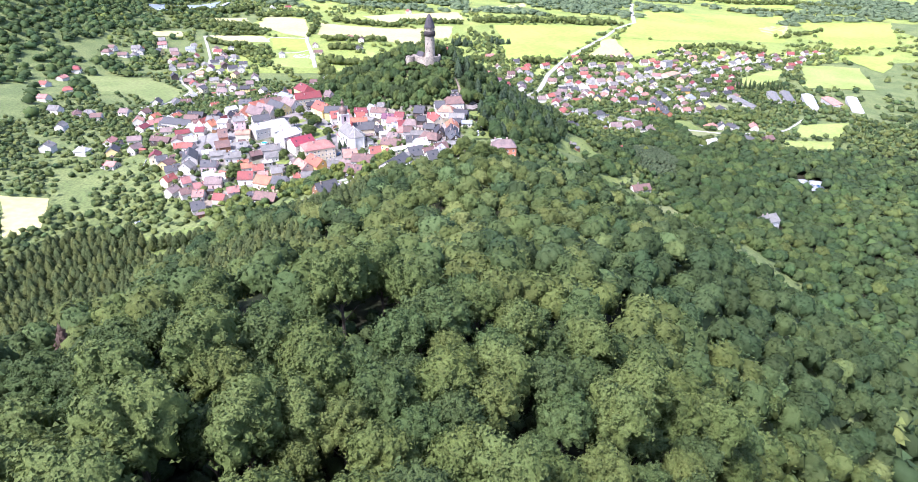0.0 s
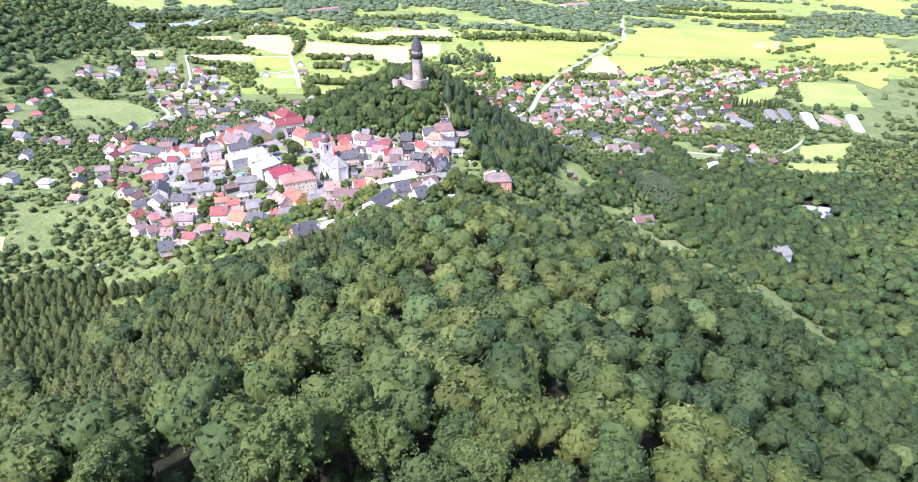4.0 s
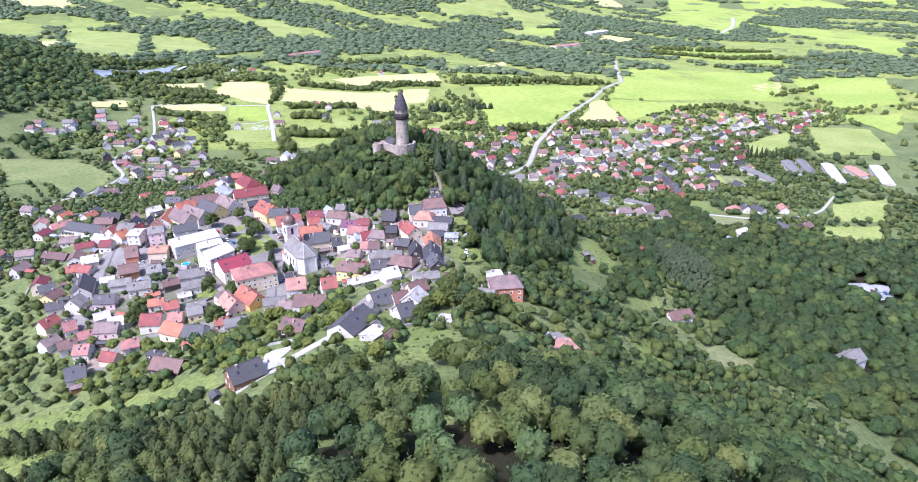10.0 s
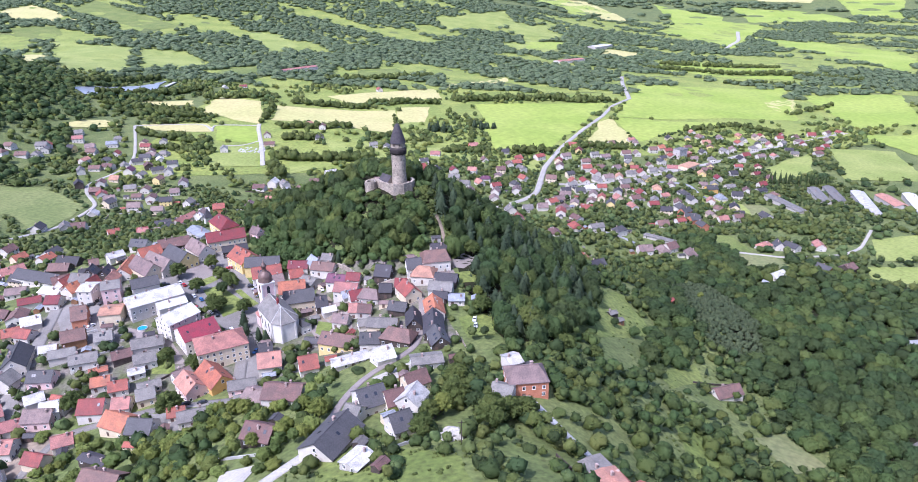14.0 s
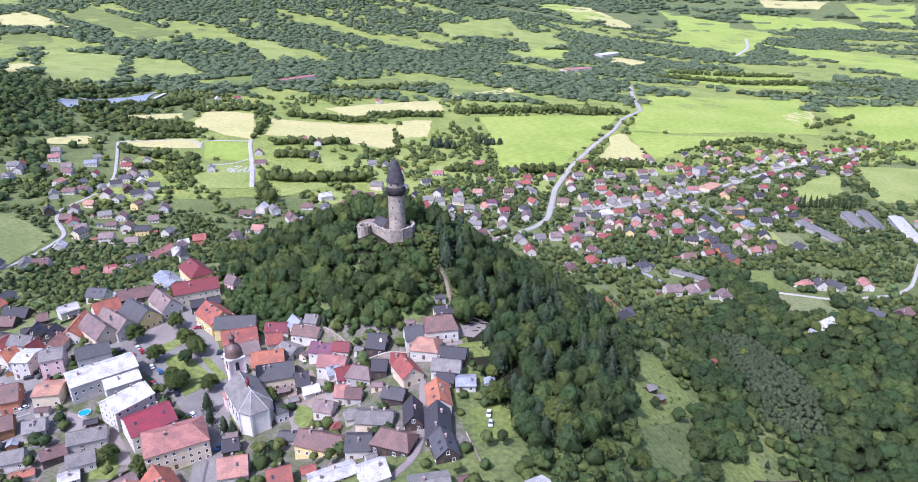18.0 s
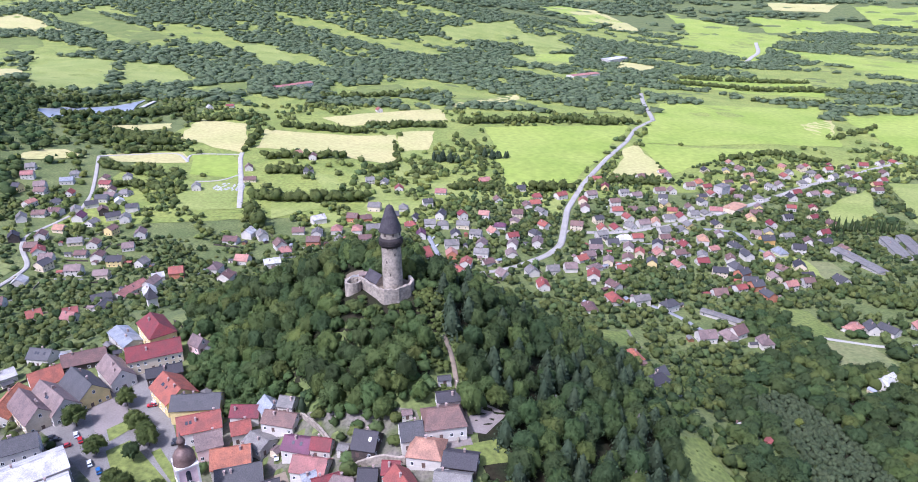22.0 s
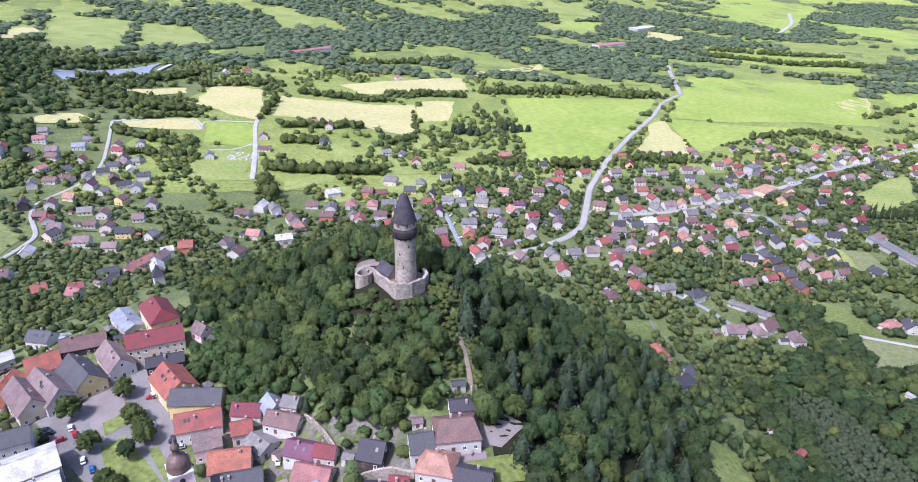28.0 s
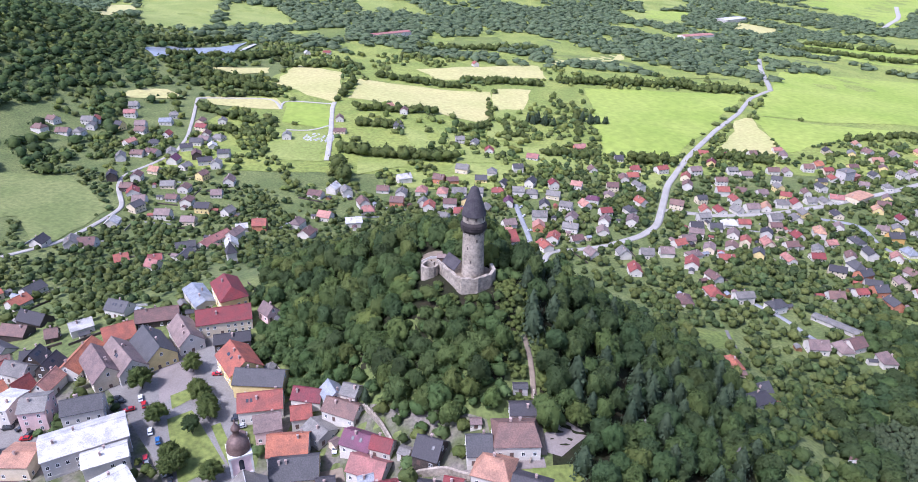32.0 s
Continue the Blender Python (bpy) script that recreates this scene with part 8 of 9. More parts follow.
def wood(name, kinds, x, y, high, wide, mat, label, sink=0.25, category="woodland", upright=False, aspect=0.92):
    """Many trees joined into one piece of woodland. kinds: crown shapes."""
    if len(x) == 0:
        return None
    vs, fs, n = [], [], 0
    z = ground(x, y)
    mats = mat if isinstance(mat, list) else [mat]
    tint = RNG.integers(0, len(mats), len(x))
    slots = []
    pick = RNG.integers(0, len(kinds), len(x))
    turn = RNG.uniform(0, 2 * math.pi, len(x))
    h = RNG.uniform(*high, len(x))
    w = RNG.uniform(*wide, len(x)) * (0.75 + 0.25 * h / max(high))
    for k, (kv, kf) in enumerate(kinds):
        sel = np.where(pick == k)[0]
        if len(sel) == 0:
            continue
        c, s = np.cos(turn[sel])[:, None], np.sin(turn[sel])[:, None]
        vx = (kv[None, :, 0] * c - kv[None, :, 1] * s) * w[sel][:, None] + x[sel][:, None]
        vy = (kv[None, :, 0] * s + kv[None, :, 1] * c) * w[sel][:, None] + y[sel][:, None]
        ch = (h if upright else np.minimum(h, w * aspect))[sel][:, None]
        vz = z[sel][:, None] + (1 - sink * 0.4) * h[sel][:, None] - ch * (1 - kv[None, :, 2])
        v = np.stack([vx, vy, vz], -1).reshape(-1, 3)
        f = (kf[None] + (np.arange(len(sel)) * len(kv))[:, None, None]).reshape(-1, 3) + n
        vs.append(v)
        fs.append(f)
        slots.append(np.repeat(tint[sel], len(kf)))
        n += len(v)
    ob = mesh_from(name, np.concatenate(vs), np.concatenate(fs), mats[0], smooth=True)
    for m in mats[1:]:
        ob.data.materials.append(m)
    ob.data.polygons.foreach_set("material_index", np.concatenate(slots).astype(np.int32))
    return tagged(ob, label, category, kind="stuff")


NEAR = [broad_crown(k, 4, 60, 2600, 0.027, t) for k, t in ((1, 1.0), (2, 1.1), (3, 0.9), (4, 1.0), (5, 1.12), (6, 1.0))]
MID = [broad_crown(20 + k, 3, 26, 280, 0.05, t) for k, t in enumerate((1.0, 1.12, 0.9, 1.05, 1.0, 1.15))]
FULL = [broad_crown(120 + k, 3, 36, 620, 0.035, t) for k, t in enumerate((1.0, 1.1, 0.92, 1.05, 1.18))]
LOW = [broad_crown(40 + k, 2, 12, 34, 0.085, t) for k, t in enumerate((1.0, 0.9, 1.1, 1.0))]
FAR = [broad_crown(60 + k, 1, 8, 16, 0.14) for k in range(4)]
BROAD = [broad_crown(70 + k, 1, 8, 14, 0.16) for k in range(4)]
CONE = [pointed_crown(80 + k, 9, 25, 0.055, s) for k, s in enumerate((0.44, 0.48, 0.5))]
POPLAR = broad_crown(99, 3, 24, 200, 0.05, 1.2)
POPLAR = (POPLAR[0] * [0.42, 0.42, 1.0], POPLAR[1])

# ---- outlines of the woods ----
FRONT_WOOD = [(-430, -670), (-400, -420), (-272, -234), (-254, -194), (-223, -183), (-125, -255), (-98, -266), (-72, -287), (-52, -292), (-40, -288), (-25, -294), (-12, -303), (3, -307), (16, -292), (32, -286), (46, -307), (59, -320), (70, -329), (82, -336), (95, -348), (117, -346), (330, -400), (380, -670)]
CASTLE_WOOD = [(-118, 78), (-100, 27), (-69, -6), (-61, -22), (-42, -33), (-27, -53), (-17, -63), (-5, -62), (11, -59), (17, -34), (19, -10), (24, 30), (40, 70), (20, 112), (-60, 118), (-105, 105)]
RIDGE_WOOD = [(20, -12), (24, -46), (23, -74), (33, -82), (39, -109), (39, -134), (37, -155), (67, -153), (96, -113), (113, -70), (123, -4), (120, 40), (95, 70), (40, 70)]
VALLEY_WOOD = [(186, 45), (234, 73), (288, 76), (302, 27), (360, 11), (372, -29), (560, 20), (640, -150), (560, -420), (380, -560), (300, -400), (206, -230), (174, -220), (174, -187), (173, -160), (192, -103), (177, -73), (121, -144), (125, -112)]
VALLEY_EDGE = [(264, 166), (332, 144), (361, 14), (461, 22), (412, -39), (341, -34), (309, 17), (252, 22), (221, 52)]

ROWS = []
ROWS.append((466, 354, 544, 349, 14, "poplar", 17))
ROWS.append((55, 634, 90, 619, 12, "dark", 18))
ROWS.append((131, 647, 158, 637, 8, "dark", 18))
ROWS.append((-180, 822, -43, 786, 22, "wide", 12))
ROWS.append((-44, 827, 91, 838, 22, "wide", 12))
ROWS.append((115, 876, 343, 912, 34, "wide", 14))
ROWS.append((338, 894, 428, 905, 14, "wide", 14))
ROWS.append((-210, 783, -206, 660, 6, "wide", 13))
ROWS.append((-177, 620, -69, 625, 20, "wide", 11))
ROWS.append((-157, 551, -107, 552, 12, "wide", 11))
ROWS.append((-160, 453, -31, 449, 26, "wide", 13))
ROWS.append((-157, 407, -137, 366, 6, "wide", 16))
ROWS.append((-35, 562, 2, 598, 10, "wide", 9))
ROWS.append((3, 718, 2, 570, 8, "wide", 8))
ROWS.append((128, 735, 107, 523, 9, "wide", 9))
ROWS.append((22, 630, 31, 547, 6, "wide", 7))
ROWS.append((42, 618, 42, 548, 5, "wide", 7))
ROWS.append((163, 493, 211, 496, 9, "wide", 13))
ROWS.append((262, 534, 338, 529, 16, "wide", 10))
ROWS.append((479, 643, 578, 691, 14, "wide", 10))
ROWS.append((583, 701, 658, 653, 16, "wide", 10))
ROWS.append((-476, 733, -320, 697, 26, "wide", 13))
ROWS.append((-428, 672, -301, 685, 26, "wide", 12))
ROWS.append((-362, 562, -261, 521, 18, "wide", 10))
ROWS.append((-322, 489, -240, 473, 12, "wide", 10))
ROWS.append((-264, 508, -230, 401, 10, "wide", 5))
ROWS.append((-365, 625, -287, 663, 12, "wide", 9))
ROWS.append((-334, 833, -221, 872, 14, "wide", 12))
ROWS.append((-144, 1074, 91, 1147, 30, "wide", 13))
ROWS.append((-494, 777, -357, 917, 30, "wide", 14))
ROWS.append((-556, 809, -463, 1001, 30, "wide", 14))
ROWS.append((705, 1402, 1050, 1302, 36, "wide", 14))
ROWS.append((787, 1523, 1095, 1425, 30, "wide", 14))
ROWS.append((1050, 1302, 1187, 1185, 24, "wide", 14))
ROWS.append((816, 1198, 987, 1158, 14, "wide", 11))
ROWS.append((64, 495, 129, 501, 14, "wide", 10))
ROWS.append((762, 811, 921, 910, 10, "wide", 11))
ROWS.append((291, 51, 359, 51, 18, "wide", 10))
ROWS.append((265, 117, 262, 43, 12, "wide", 9))
ROWS.append((346, 246, 407, 158, 20, "wide", 9))

# ---- woods ----
def within(x, y, outline):
    """Which places lie inside an outline."""
    inside = np.zeros(len(x), bool)
    for (ax, ay), (bx, by) in zip(outline, outline[1:] + outline[:1]):
        if ay != by:
            cross = (ay > y) != (by > y)
            inside ^= cross & (x < (bx - ax) * (y - ay) / (by - ay) + ax)
    return inside


def cover(outline, much=0.97):
    return lambda x, y: np.where(within(x, y, outline), much, 0.0)


def in_woods(x, y):
    return within(x, y, FRONT_WOOD) | within(x, y, CASTLE_WOOD) | within(x, y, RIDGE_WOOD) | within(x, y, VALLEY_WOOD) | within(x, y, VALLEY_EDGE)


def thin(x, y, a, b, seed):
    """Uneven cover: clumps and gaps."""
    v = np.sin(x / 23.0 + seed) * np.sin(y / 31.0 + 2 * seed) + 0.6 * np.sin(x / 9.0 + y / 13.0 + seed) + 0.5 * np.sin(x / 71.0 - y / 53.0 + seed)
    return np.clip(a + b * v, 0, 1)


def broad_tree(name, crown, h, w, mat, label, category="tree", upright=False):
    """One standing tree with trunk, limbs and crown, at the origin."""
    root = new(name)
    bm = bmesh.new()
    revolve(bm, [(0.024 * h, -0.1 * h), (0.018 * h, 0.1 * h), (0.014 * h, 0.4 * h), (0.006 * h, 0.75 * h)], 7)
    for k in range(5):
        m = pose(0, 0, h * (0.22 + 0.05 * k), 38, 0, math.degrees(2.4 * k))
        old = set(bm.verts)
        revolve(bm, [(0.008 * h, 0), (0.003 * h, 0.32 * h)], 5)
        bmesh.ops.transform(bm, matrix=m, verts=[v for v in bm.verts if v not in old])
    part("trunk", bm, BARK, root)
    ch = h if upright else min(h, 0.92 * w)
    mesh_from("crown", crown[0] * [w, w, ch] + [0, 0, h - ch], crown[1], mat, root, smooth=True)
    return tagged(root, label, category)


def plant(kinds, x, y, scale, group):
    """The given trees and copies of them at the places, on the ground."""
    fresh = list(kinds)
    for px, py in zip(x, y):
        k = kinds[int(RNG.integers(0, len(kinds)))]
        m = Matrix.Translation((px, py, height(px, py))) @ Matrix.Rotation(RNG.uniform(0, 6.28), 4, "Z") @ Matrix.Scale(RNG.uniform(*scale), 4)
        if fresh:
            k = fresh.pop()
            k.matrix_world = m
            k["group"] = group
        else:
            copy_thing(k, m)["group"] = group


# near wood: single trees under the start of the flight
OVERFLOWN = lambda x, y: np.abs(x + 12 - 0.07 * (y + 610)) < 0.76 * (y + 610) + 24
NEAR_AREA = lambda x, y: np.where(OVERFLOWN(x, y) & (np.abs(x) < 120) & (y > -592) & (y < -470), 0.97, 0)
x, y = scatter(-150, 150, -596, -468, 8.2, lambda x, y: NEAR_AREA(x, y) * thin(x, y, 1.0, 0.12, 2.2))
gap_wood = np.hypot((x + 27) / 6, (y + 519) / 6) > 1
x, y = x[gap_wood], y[gap_wood]
kinds = [broad_tree("broadleaf_tree", NEAR[k], h, w, m, lab) for k, (h, w, m, lab) in enumerate((
    (15, 10.5, LEAF, "tall green broadleaf tree with a rounded crown"), (16, 10, GREEN_WOOD[2], "yellowish green broadleaf tree with a lumpy crown"),
    (14, 11, GREEN_WOOD[1], "broad deep green tree with a wide crown"), (15.5, 10, DEEP_WOOD[2], "dark green broadleaf tree"), (15, 9.5, GREEN_WOOD[4], "light green tree with an upright crown"), (15, 10, GREEN_WOOD[3], "cool green broadleaf tree")))]
order = np.argsort(np.hypot(x * 0.8 + 5, y + 560))
near, rest = order[:170], order[170:]
plant(kinds, x[near], y[near], (0.75, 1.2), "trees of the front wood")
wood("wood", MID, x[rest], y[rest], (12, 17), (9, 13), GREEN_WOOD, "broadleaf wood on the near hill")
x, y = scatter(-62, 6, -548, -494, 3.2, lambda x, y: 0.9 + 0 * x, 0.2)
wood("undergrowth", LOW, x, y, (2, 4.5), (3, 5), DEEP_WOOD, "dark undergrowth in a gap of the wood", category="bushes")
withered = [broad_tree("withered_tree", CONE[0], 13, 9, DEAD, "withered brown conifer in the wood", upright=True)]
plant(withered, [-78, -14, -2], [-508, -560, -563], (0.7, 1.0), "withered trees")
# the rest of the front hill
x, y = scatter(-430, 380, -670, -190, 9.0, lambda x, y: np.where(NEAR_AREA(x, y) > 0, 0, cover(FRONT_WOOD)(x, y)))
larch = (x < -28 + 0.12 * (y + 300)) & (y > -530) & (x > -300) & (thin(x, y, 0.75, 0.5, 0.7) > 0.45)
# darker leaves towards +x: shade of the right flank put into the foliage colour
tone = RNG.uniform(0, 1, len(x)) + 0.25 * np.sin(x / 31) * np.sin(y / 27) + 0.75 * ramp(x, 0, 110)
for sel, mat, lab in ((tone < 0.5, GREEN_WOOD, "green broadleaf wood on the hill"), ((tone >= 0.5) & (tone < 0.8), PALE_WOOD, "pale green broadleaf wood on the hill"), (tone >= 0.8, DEEP_WOOD, "deep green broadleaf wood on the hill")):
    sel = sel & ~larch
    seen = OVERFLOWN(x, y)
    wood("wood", MID, x[sel & seen], y[sel & seen], (10, 16), (9, 12.5), mat, lab)
    wood("wood", FAR, x[sel & ~seen], y[sel & ~seen], (11, 17), (12, 16), mat, lab)
x, y = scatter(-300, 5, -535, -190, 6.0, lambda x, y: np.where((x < -28 + 0.12 * (y + 300)) & (y > -530) & (x > -300) & (thin(x, y, 0.75, 0.5, 0.7) > 0.42), np.where(NEAR_AREA(x, y) > 0, 0, cover(FRONT_WOOD)(x, y)), 0))
wood("conifer_wood", CONE, x, y, (8, 11), (9, 12), LARCH_WOOD, "young olive-green larch wood on the hillside", sink=0.0, upright=True)
# castle hill
SLOPE = lambda x, y: (x > 9 + 0.12 * (-y)) & (x < 26) & (y < -2) & (y > -60)
x, y = scatter(-120, 45, -110, 122, 7.5, lambda x, y: np.where(SLOPE(x, y) | (np.hypot(x + 3, y + 9) < 9), 0, cover(CASTLE_WOOD)(x, y)))
tone = RNG.uniform(0, 1, len(x)) + 0.2 * np.sin(x / 11) * np.sin(y / 13)
for sel, mat, lab in ((tone < 0.42, COOL_WOOD, "green broadleaf trees covering the castle hill"), ((tone >= 0.42) & (tone < 0.82), GREEN_WOOD + SUNLIT_WOOD[:1] + SUNLIT_WOOD[3:], "lighter green trees covering the castle hill"), (tone >= 0.82, DEEP_WOOD, "deep green trees covering the castle hill")):
    close = np.hypot(x + 5, y + 2) < 24
    front = sel & (y < 66) & ~(close & (y < 6))
    wood("wood", FULL, x[front], y[front], (9, 15), (8, 13), mat, lab, aspect=1.25)
    front = sel & close & (y < 6)
    wood("wood", FULL, x[front], y[front], (5.5, 9), (7, 10), mat, lab)
    front = sel & ((y < 66) | close)
    wood("wood", LOW, x[sel & ~front], y[sel & ~front], (8, 14), (9, 13.5), mat, lab)
x, y = scatter(-32, 34, -74, 12, 2.3, lambda x, y: np.where(SLOPE(x, y) | (np.hypot(x + 3, y + 9) < 12) | ((x > 15) & (x < 32) & (y < -20)), 0.9, 0), 1.0)
wood("bushes", LOW, x, y, (1.6, 3.6), (2.8, 4.6), LEAF, "low bushes below the castle walls", category="bushes")
HILL_FOOT = [(-107, 49), (-61, 13), (-31, -43), (-66, -30), (-94, -7)]
x, y = scatter(-160, 40, -110, 60, 6.0, lambda x, y: np.where(within(x, y, CASTLE_WOOD), 0, cover(HILL_FOOT, 0.9)(x, y)))
wood("wood", MID, x, y, (5, 9), (7, 10), LEAF_COOL, "trees at the foot of the castle hill")
# small trees that close the gaps
x, y = scatter(-125, 30, -70, 110, 5.2, lambda x, y: np.where(SLOPE(x, y) | (np.hypot(x + 3, y + 9) < 9), 0, cover(CASTLE_WOOD, 0.9)(x, y)))
wood("wood", LOW, x, y, (4, 8), (5.5, 8.5), LEAF_COOL, "undergrowth of the castle hill wood")
x, y = scatter(5, 190, -200, 90, 8.4, cover(RIDGE_WOOD))
tone = RNG.uniform(0, 1, len(x)) + 0.25 * np.sin(x / 17) * np.sin(y / 21 + 1)
for a, b, mat, lab in ((-1, 0.42, DEEP_WOOD, "deep green trees on the castle ridge"), (0.42, 0.66, COOL_WOOD, "green trees on the castle ridge"), (0.66, 0.74, GREEN_WOOD, "lighter olive trees on the castle ridge")):
    sel = (tone >= a) & (tone < b)
    wood("wood", FULL, x[sel], y[sel], (9.5, 15.5), (8.5, 13), mat, lab, aspect=1.25)
wood("conifer_wood", CONE, x[tone >= 0.74], y[tone >= 0.74], (12, 17), (11, 14), NEEDLE, "dark pines on the castle ridge", upright=True)
bare = [broad_tree("withered_tree", CONE[1], 13, 7, GREYWOOD, "grey leafless tree on the castle ridge", upright=True)]
plant(bare, [62, 84, 71, 100], [-60, -92, -18, -52], (0.8, 1.0), "withered trees of the ridge")
# valley to the right
PLANTATION = [(199, 36), (236, 49), (238, 6), (226, -54), (209, -93), (187, -100), (179, -80), (185, -37)]
x, y = scatter(90, 660, -600, 160, 8.6, lambda x, y: np.where(within(x, y, FRONT_WOOD) | within(x, y, RIDGE_WOOD) | within(x, y, PLANTATION), 0, np.maximum(cover(VALLEY_WOOD, 0.95)(x, y), cover(VALLEY_EDGE, 0.9)(x, y))))
tone = RNG.uniform(0, 1, len(x)) + 0.3 * np.sin(x / 37 + 1) * np.sin(y / 29)
for a, b, mat, lab in ((-1, 0.08, GREEN_WOOD, "lighter green wood in the valley"), (0.08, 0.5, COOL_WOOD, "broadleaf wood in the valley"), (0.5, 2, DEEP_WOOD, "deep green wood in the valley")):
    sel, fore = (tone >= a) & (tone < b), (x < 310) & (y > -270)
    wood("wood", MID, x[sel & fore], y[sel & fore], (6, 11), (10, 14), mat, lab)
    wood("wood", LOW, x[sel & ~fore], y[sel & ~fore], (7, 13), (11, 16), mat, lab)


x, y = scatter(90, 400, -260, 160, 3.0, cover(PLANTATION, 0.95))
wood("young_plantation", LOW, x, y, (3, 5), (3.4, 5), LEAF_GREY, "dense grey-green plantation of young trees")
# tufts and low growth on the grassland
x, y = scatter(-45, 35, -300, -222, 2.6, lambda x, y: thin(x * 3, y * 3, 0.25, 0.3, 0.4), 0.3)
x2, y2 = scatter(90, 190, -235, -20, 3.6, lambda x, y: np.where(in_woods(x, y), 0, thin(x * 2, y * 2, 0.45, 0.3, 1.4)), 0.3)
x3, y3 = x2[:0], y2[:0]
for n, (cx, cy, ex, ey) in enumerate(((124, -85, 22, 55), (120, -190, 20, 32), (-170, -218, 40, 14), (-150, -246, 40, 14), (-2, -258, 24, 24))):
    a, r = RNG.uniform(0, 6.28, 90), np.sqrt(RNG.uniform(0, 1, 90))
    x3, y3 = np.r_[x3, cx + ex * r * np.cos(a)], np.r_[y3, cy + ey * r * np.sin(a)]
wood("grass_tufts", FAR, np.r_[x, x2, x3], np.r_[y, y2, y3], (0.4, 1.3), (0.9, 2.6), LEAF, "tall grass tufts and weeds on the slopes", category="grass")


def gardens(name, x, y, high, wide, label, kinds, mats=(GREEN_WOOD, PALE_WOOD, DEEP_WOOD)):
    tone = RNG.uniform(0, 1, len(x))
    for sel, mat, word in ((tone < 0.48, mats[0], "green"), ((tone >= 0.48) & (tone < 0.82), mats[1], "pale green"), (tone >= 0.82, mats[2], "deep green")):
        wood(name, kinds, x[sel], y[sel], high, wide, mat, f"{word} {label}", category="trees")


# shrubby slopes round the hilltop and below the castle ridge
x, y = scatter(-140, 330, -300, 60, 6.0, lambda x, y: np.where(in_woods(x, y) | ((x < 20) & (y > -175)), 0, thin(x, y, np.where(bell(x, y, -12, -250, 60, 42) > 0.4, 0.10, 0.72), np.where(bell(x, y, -12, -250, 60, 42) > 0.4, 0.2, 0.5), 1.6)))
gardens("slope_trees", x, y, (2.5, 9.5), (4, 9.5), "bushes and small trees on the slopes", LOW, (COOL_WOOD, GREEN_WOOD, DEEP_WOOD))
x, y = scatter(20, 345, -430, -292, 7.2, lambda x, y: np.where(in_woods(x, y), 0, thin(x, y, 0.86, 0.3, 0.9)))
wood("wood", LOW, x, y, (7, 12), (9, 13), COOL_WOOD, "green trees along the foot of the near hill")
# gardens between the houses
LUSH_SLOPE = [(-160, -150), (-95, -160), (-45, -165), (-10, -185), (5, -215), (-30, -235), (-60, -228), (-120, -215), (-170, -200)]
x, y = scatter(-180, 20, -260, -130, 5.6, cover(LUSH_SLOPE, 0.58), 0.8)
wood("slope_trees", MID, x, y, (3, 7.5), (4.5, 8.5), SUNLIT_WOOD, "lush yellow-green trees and shrubs below the houses", category="trees")
x, y = scatter(-420, 90, -300, 330, 6.4, lambda x, y: np.where(in_woods(x, y) | within(x, y, LUSH_SLOPE), 0, thin(x, y, 0.70, 0.42, 1.0)))
gardens("garden_trees", x, y, (2.5, 8), (4, 8.5), "garden trees between houses", LOW)
x, y = scatter(90, 560, 0, 420, 7.2, lambda x, y: np.where(in_woods(x, y), 0, thin(x, y, np.where(x + 0.3 * y < 280, 0.78, 0.84), 0.42, 1.4)))
gardens("garden_trees", x, y, (3.5, 9), (5.5, 10), "garden and orchard trees in the village", LOW)
x, y = scatter(90, 720, 420, 640, 8.5, lambda x, y: thin(x, y, 0.66, 0.45, 2.6))
gardens("garden_trees", x, y, (3.5, 8), (6, 9), "garden trees between the village streets", LOW)
x, y = scatter(-420, 90, 330, 470, 8, lambda x, y: thin(x, y, 0.36, 0.5, 1.9))
gardens("garden_trees", x, y, (4, 9), (6, 11), "garden trees at the village edge", LOW, (SUNLIT_WOOD, PALE_WOOD, GREEN_WOOD))
# valley floor, side hills and far woods
x, y = scatter(-900, 1100, 470, 1000, 13, lambda x, y: thin(x / 1.6, y / 1.6, np.where(x < -250, 0.5, 0.22), 0.42, 2.0))
gardens("valley_trees", x, y, (5, 11), (10, 16), "trees and hedges on the valley floor", FAR, (SUNLIT_WOOD, PALE_WOOD, GREEN_WOOD))
x, y = scatter(560, 1200, -400, 470, 14, lambda x, y: np.where(in_woods(x, y), 0, thin(x / 1.5, y / 1.5, 0.42, 0.45, 3.0)))
gardens("valley_trees", x, y, (5, 11), (11, 17), "trees and hedges among village gardens", FAR)
x, y = scatter(-1100, -400, -420, 900, 16, lambda x, y: np.where((bell(x, y, -780, 560, 215, 420) > 0.2) | (bell(x, y, -640, -250, 240, 300) > 0.3), 0.97, thin(x / 1.4, y / 1.4, 0.42, 0.45, 3.6)))
wood("hill_wood", FAR, x, y, (8, 14), (17, 23), COOL_WOOD, "dense dark wood on the side hill")
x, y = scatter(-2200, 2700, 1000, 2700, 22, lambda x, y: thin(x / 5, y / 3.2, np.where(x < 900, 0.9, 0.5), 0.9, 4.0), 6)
wood("far_wood", BROAD, x, y, (8, 14), (27, 38), HAZY_FAR_LEAF, "far woods and hedges across the valley")
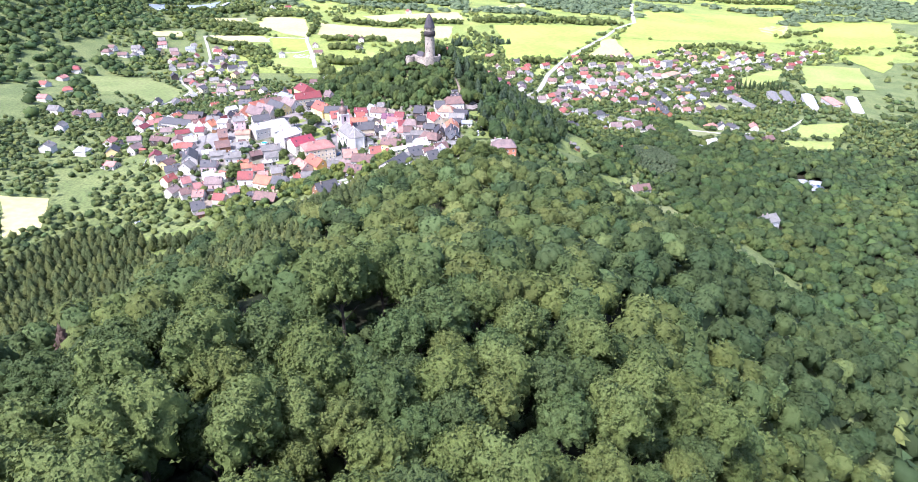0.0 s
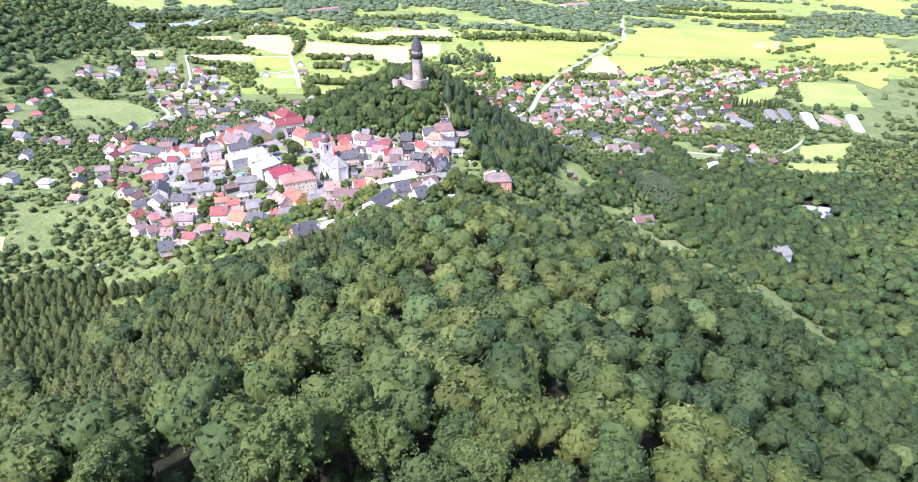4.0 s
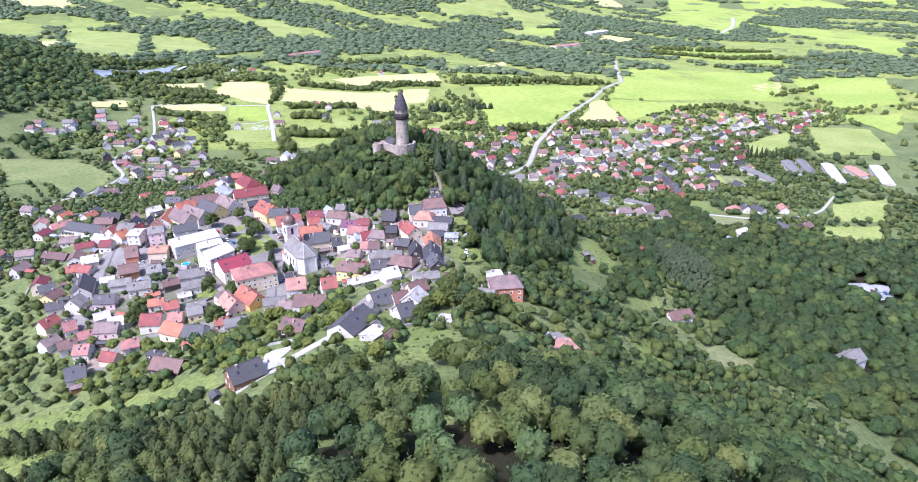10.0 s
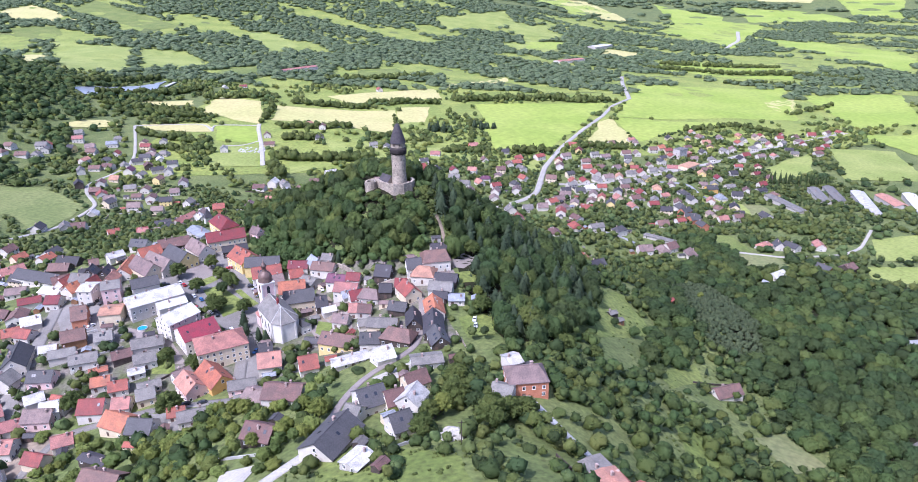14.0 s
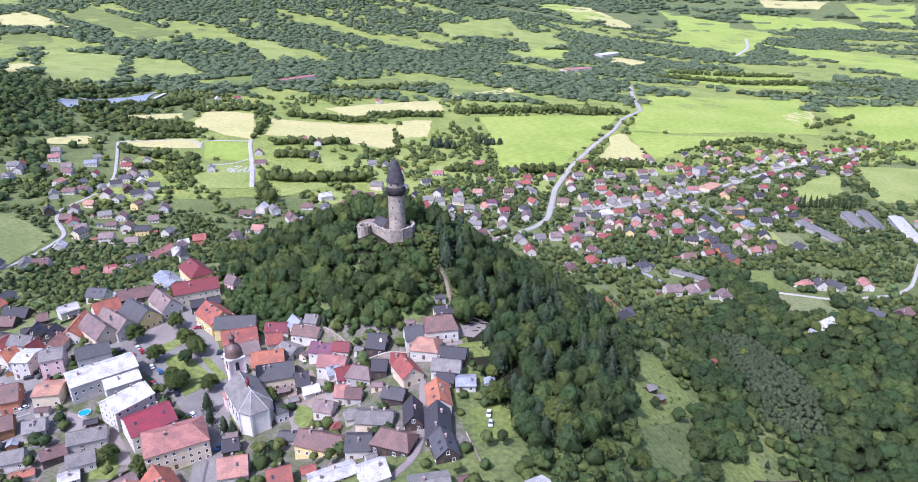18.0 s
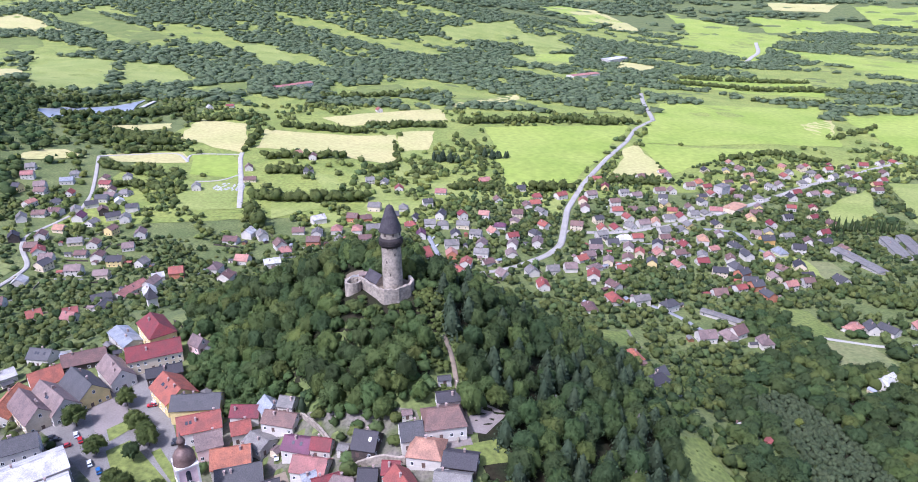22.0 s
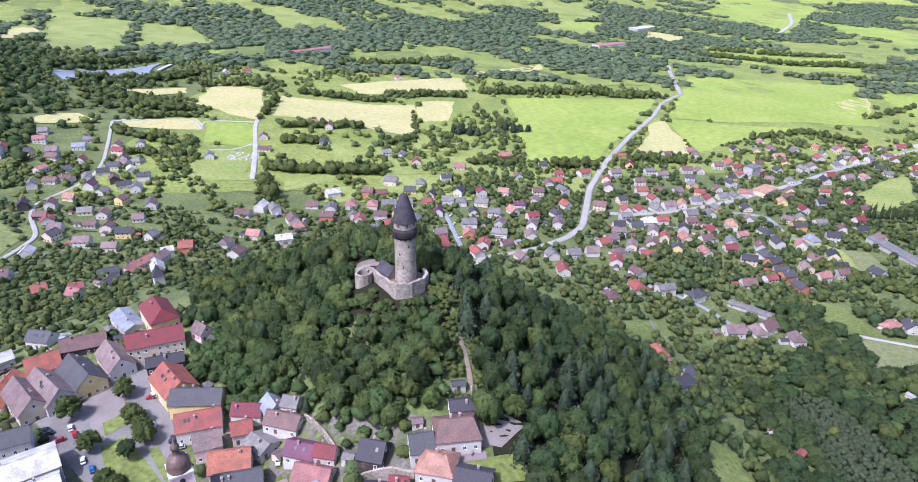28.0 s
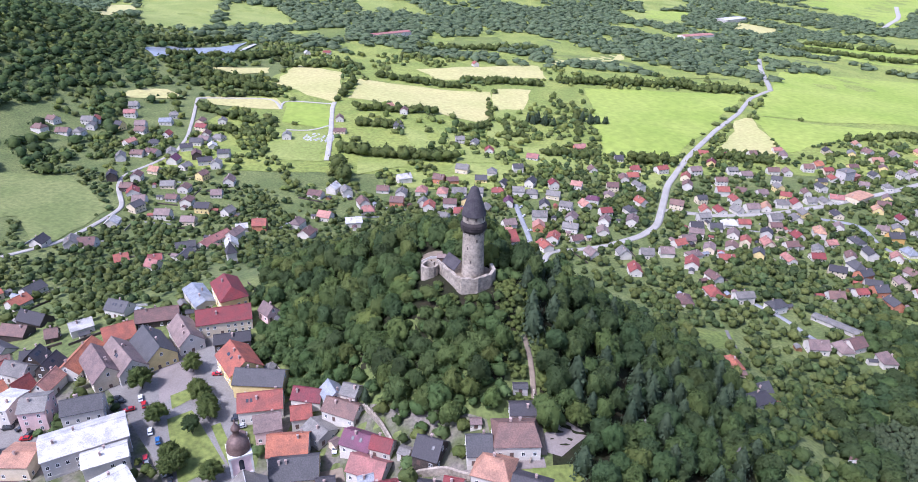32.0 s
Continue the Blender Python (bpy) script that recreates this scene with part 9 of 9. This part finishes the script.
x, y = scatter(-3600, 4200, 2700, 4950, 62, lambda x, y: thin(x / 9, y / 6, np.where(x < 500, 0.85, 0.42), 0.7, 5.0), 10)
wood("far_wood", BROAD, x, y, (12, 24), (64, 90), HAZY_FAR_LEAF, "wooded hills on the horizon")
# rows and hedges
for n, (x0, y0, x1, y1, count, kind, h) in enumerate(ROWS):
    if kind == "wide":
        count, h = int(count * 1.7), h * 1.2
    u = (np.arange(count) + RNG.uniform(0.2, 0.8, count)) / count
    x = x0 + (x1 - x0) * u + RNG.normal(0, 3 if kind != "poplar" else 0.6, count)
    y = y0 + (y1 - y0) * u + RNG.normal(0, 3 if kind != "poplar" else 0.6, count)
    if kind == "poplar":
        for px, py in zip(x, y):
            if px == x[0]:
                pop = broad_tree("poplar_tree", POPLAR, h, 9, LEAF_DEEP, "slim dark poplar in a row", upright=True)
                pop["group"] = "row of poplars"
                pop.matrix_world = pose(px, py, height(px, py))
            else:
                copy_thing(pop, pose(px, py, height(px, py), 0, 0, 50 * px) @ Matrix.Scale(RNG.uniform(0.85, 1.1), 4))
    else:
        wood("tree_row", LOW if kind == "wide" else CONE, x, y, (h * 0.6, h * 1.1), (h * 0.8, h * 1.3) if kind == "wide" else (h * 0.7, h * 0.9), LEAF if kind == "wide" else NEEDLE, "row of trees between fields", category="trees", upright=kind != "wide")

# rock on the hilltop, with a mast
rock = bmesh.new()
bmesh.ops.create_icosphere(rock, subdivisions=3, radius=1)
for v in rock.verts:
    v.co = Vector((v.co.x * 4.2, v.co.y * 3.2, v.co.z * 2.6)) * (1 + 0.35 * noise.noise(v.co * 1.7) + 0.2 * noise.noise(v.co * 4.1))
ob = tagged(part("rock_outcrop", rock, ROCK), "pale rugged rock outcrop on the hilltop", "rock")
ob.matrix_world = pose(12.5, -231, height(12.5, -231) + 0.6)
bm = bmesh.new()
revolve(bm, [(0.16, -1), (0.12, 9)], 8)
box(bm, -0.9, 0.9, -0.07, 0.07, 8.1, 8.3)
mast = tagged(part("wooden_mast", bm, OLDWOOD), "tall wooden cross mast on the hilltop", "mast")
mast.matrix_world = pose(14.5, -236, height(14.5, -236))

# ---- single trees on the square and in gardens ----
SINGLE = {"round": broad_tree("broadleaf_tree", NEAR[2], 14, 13, LEAF, "round-crowned green tree among the houses"), "pale": broad_tree("broadleaf_tree", NEAR[0], 14, 12, SUNLIT_WOOD[1], "bright yellow-green tree among the houses"),
          "dark": broad_tree("broadleaf_tree", NEAR[3], 14, 12, LEAF_DEEP, "dark green tree on the square lawn"), "cone": broad_tree("conifer_tree", CONE[1], 15, 11, NEEDLE, "dark conical conifer in the town", upright=True)}
first = set()
for x, y, kind, s in SQUARE_TREES:
    m = Matrix.Translation((x, y, height(x, y))) @ Matrix.Rotation(RNG.uniform(0, 6.28), 4, "Z")
    if kind in first:
        t = copy_thing(SINGLE[kind], m @ Matrix.Scale(s * RNG.uniform(0.9, 1.1), 4))
    else:
        first.add(kind)
        SINGLE[kind].matrix_world = m @ Matrix.Scale(s, 4)
    
for k in SINGLE.values():
    k["group"] = "trees of the town"
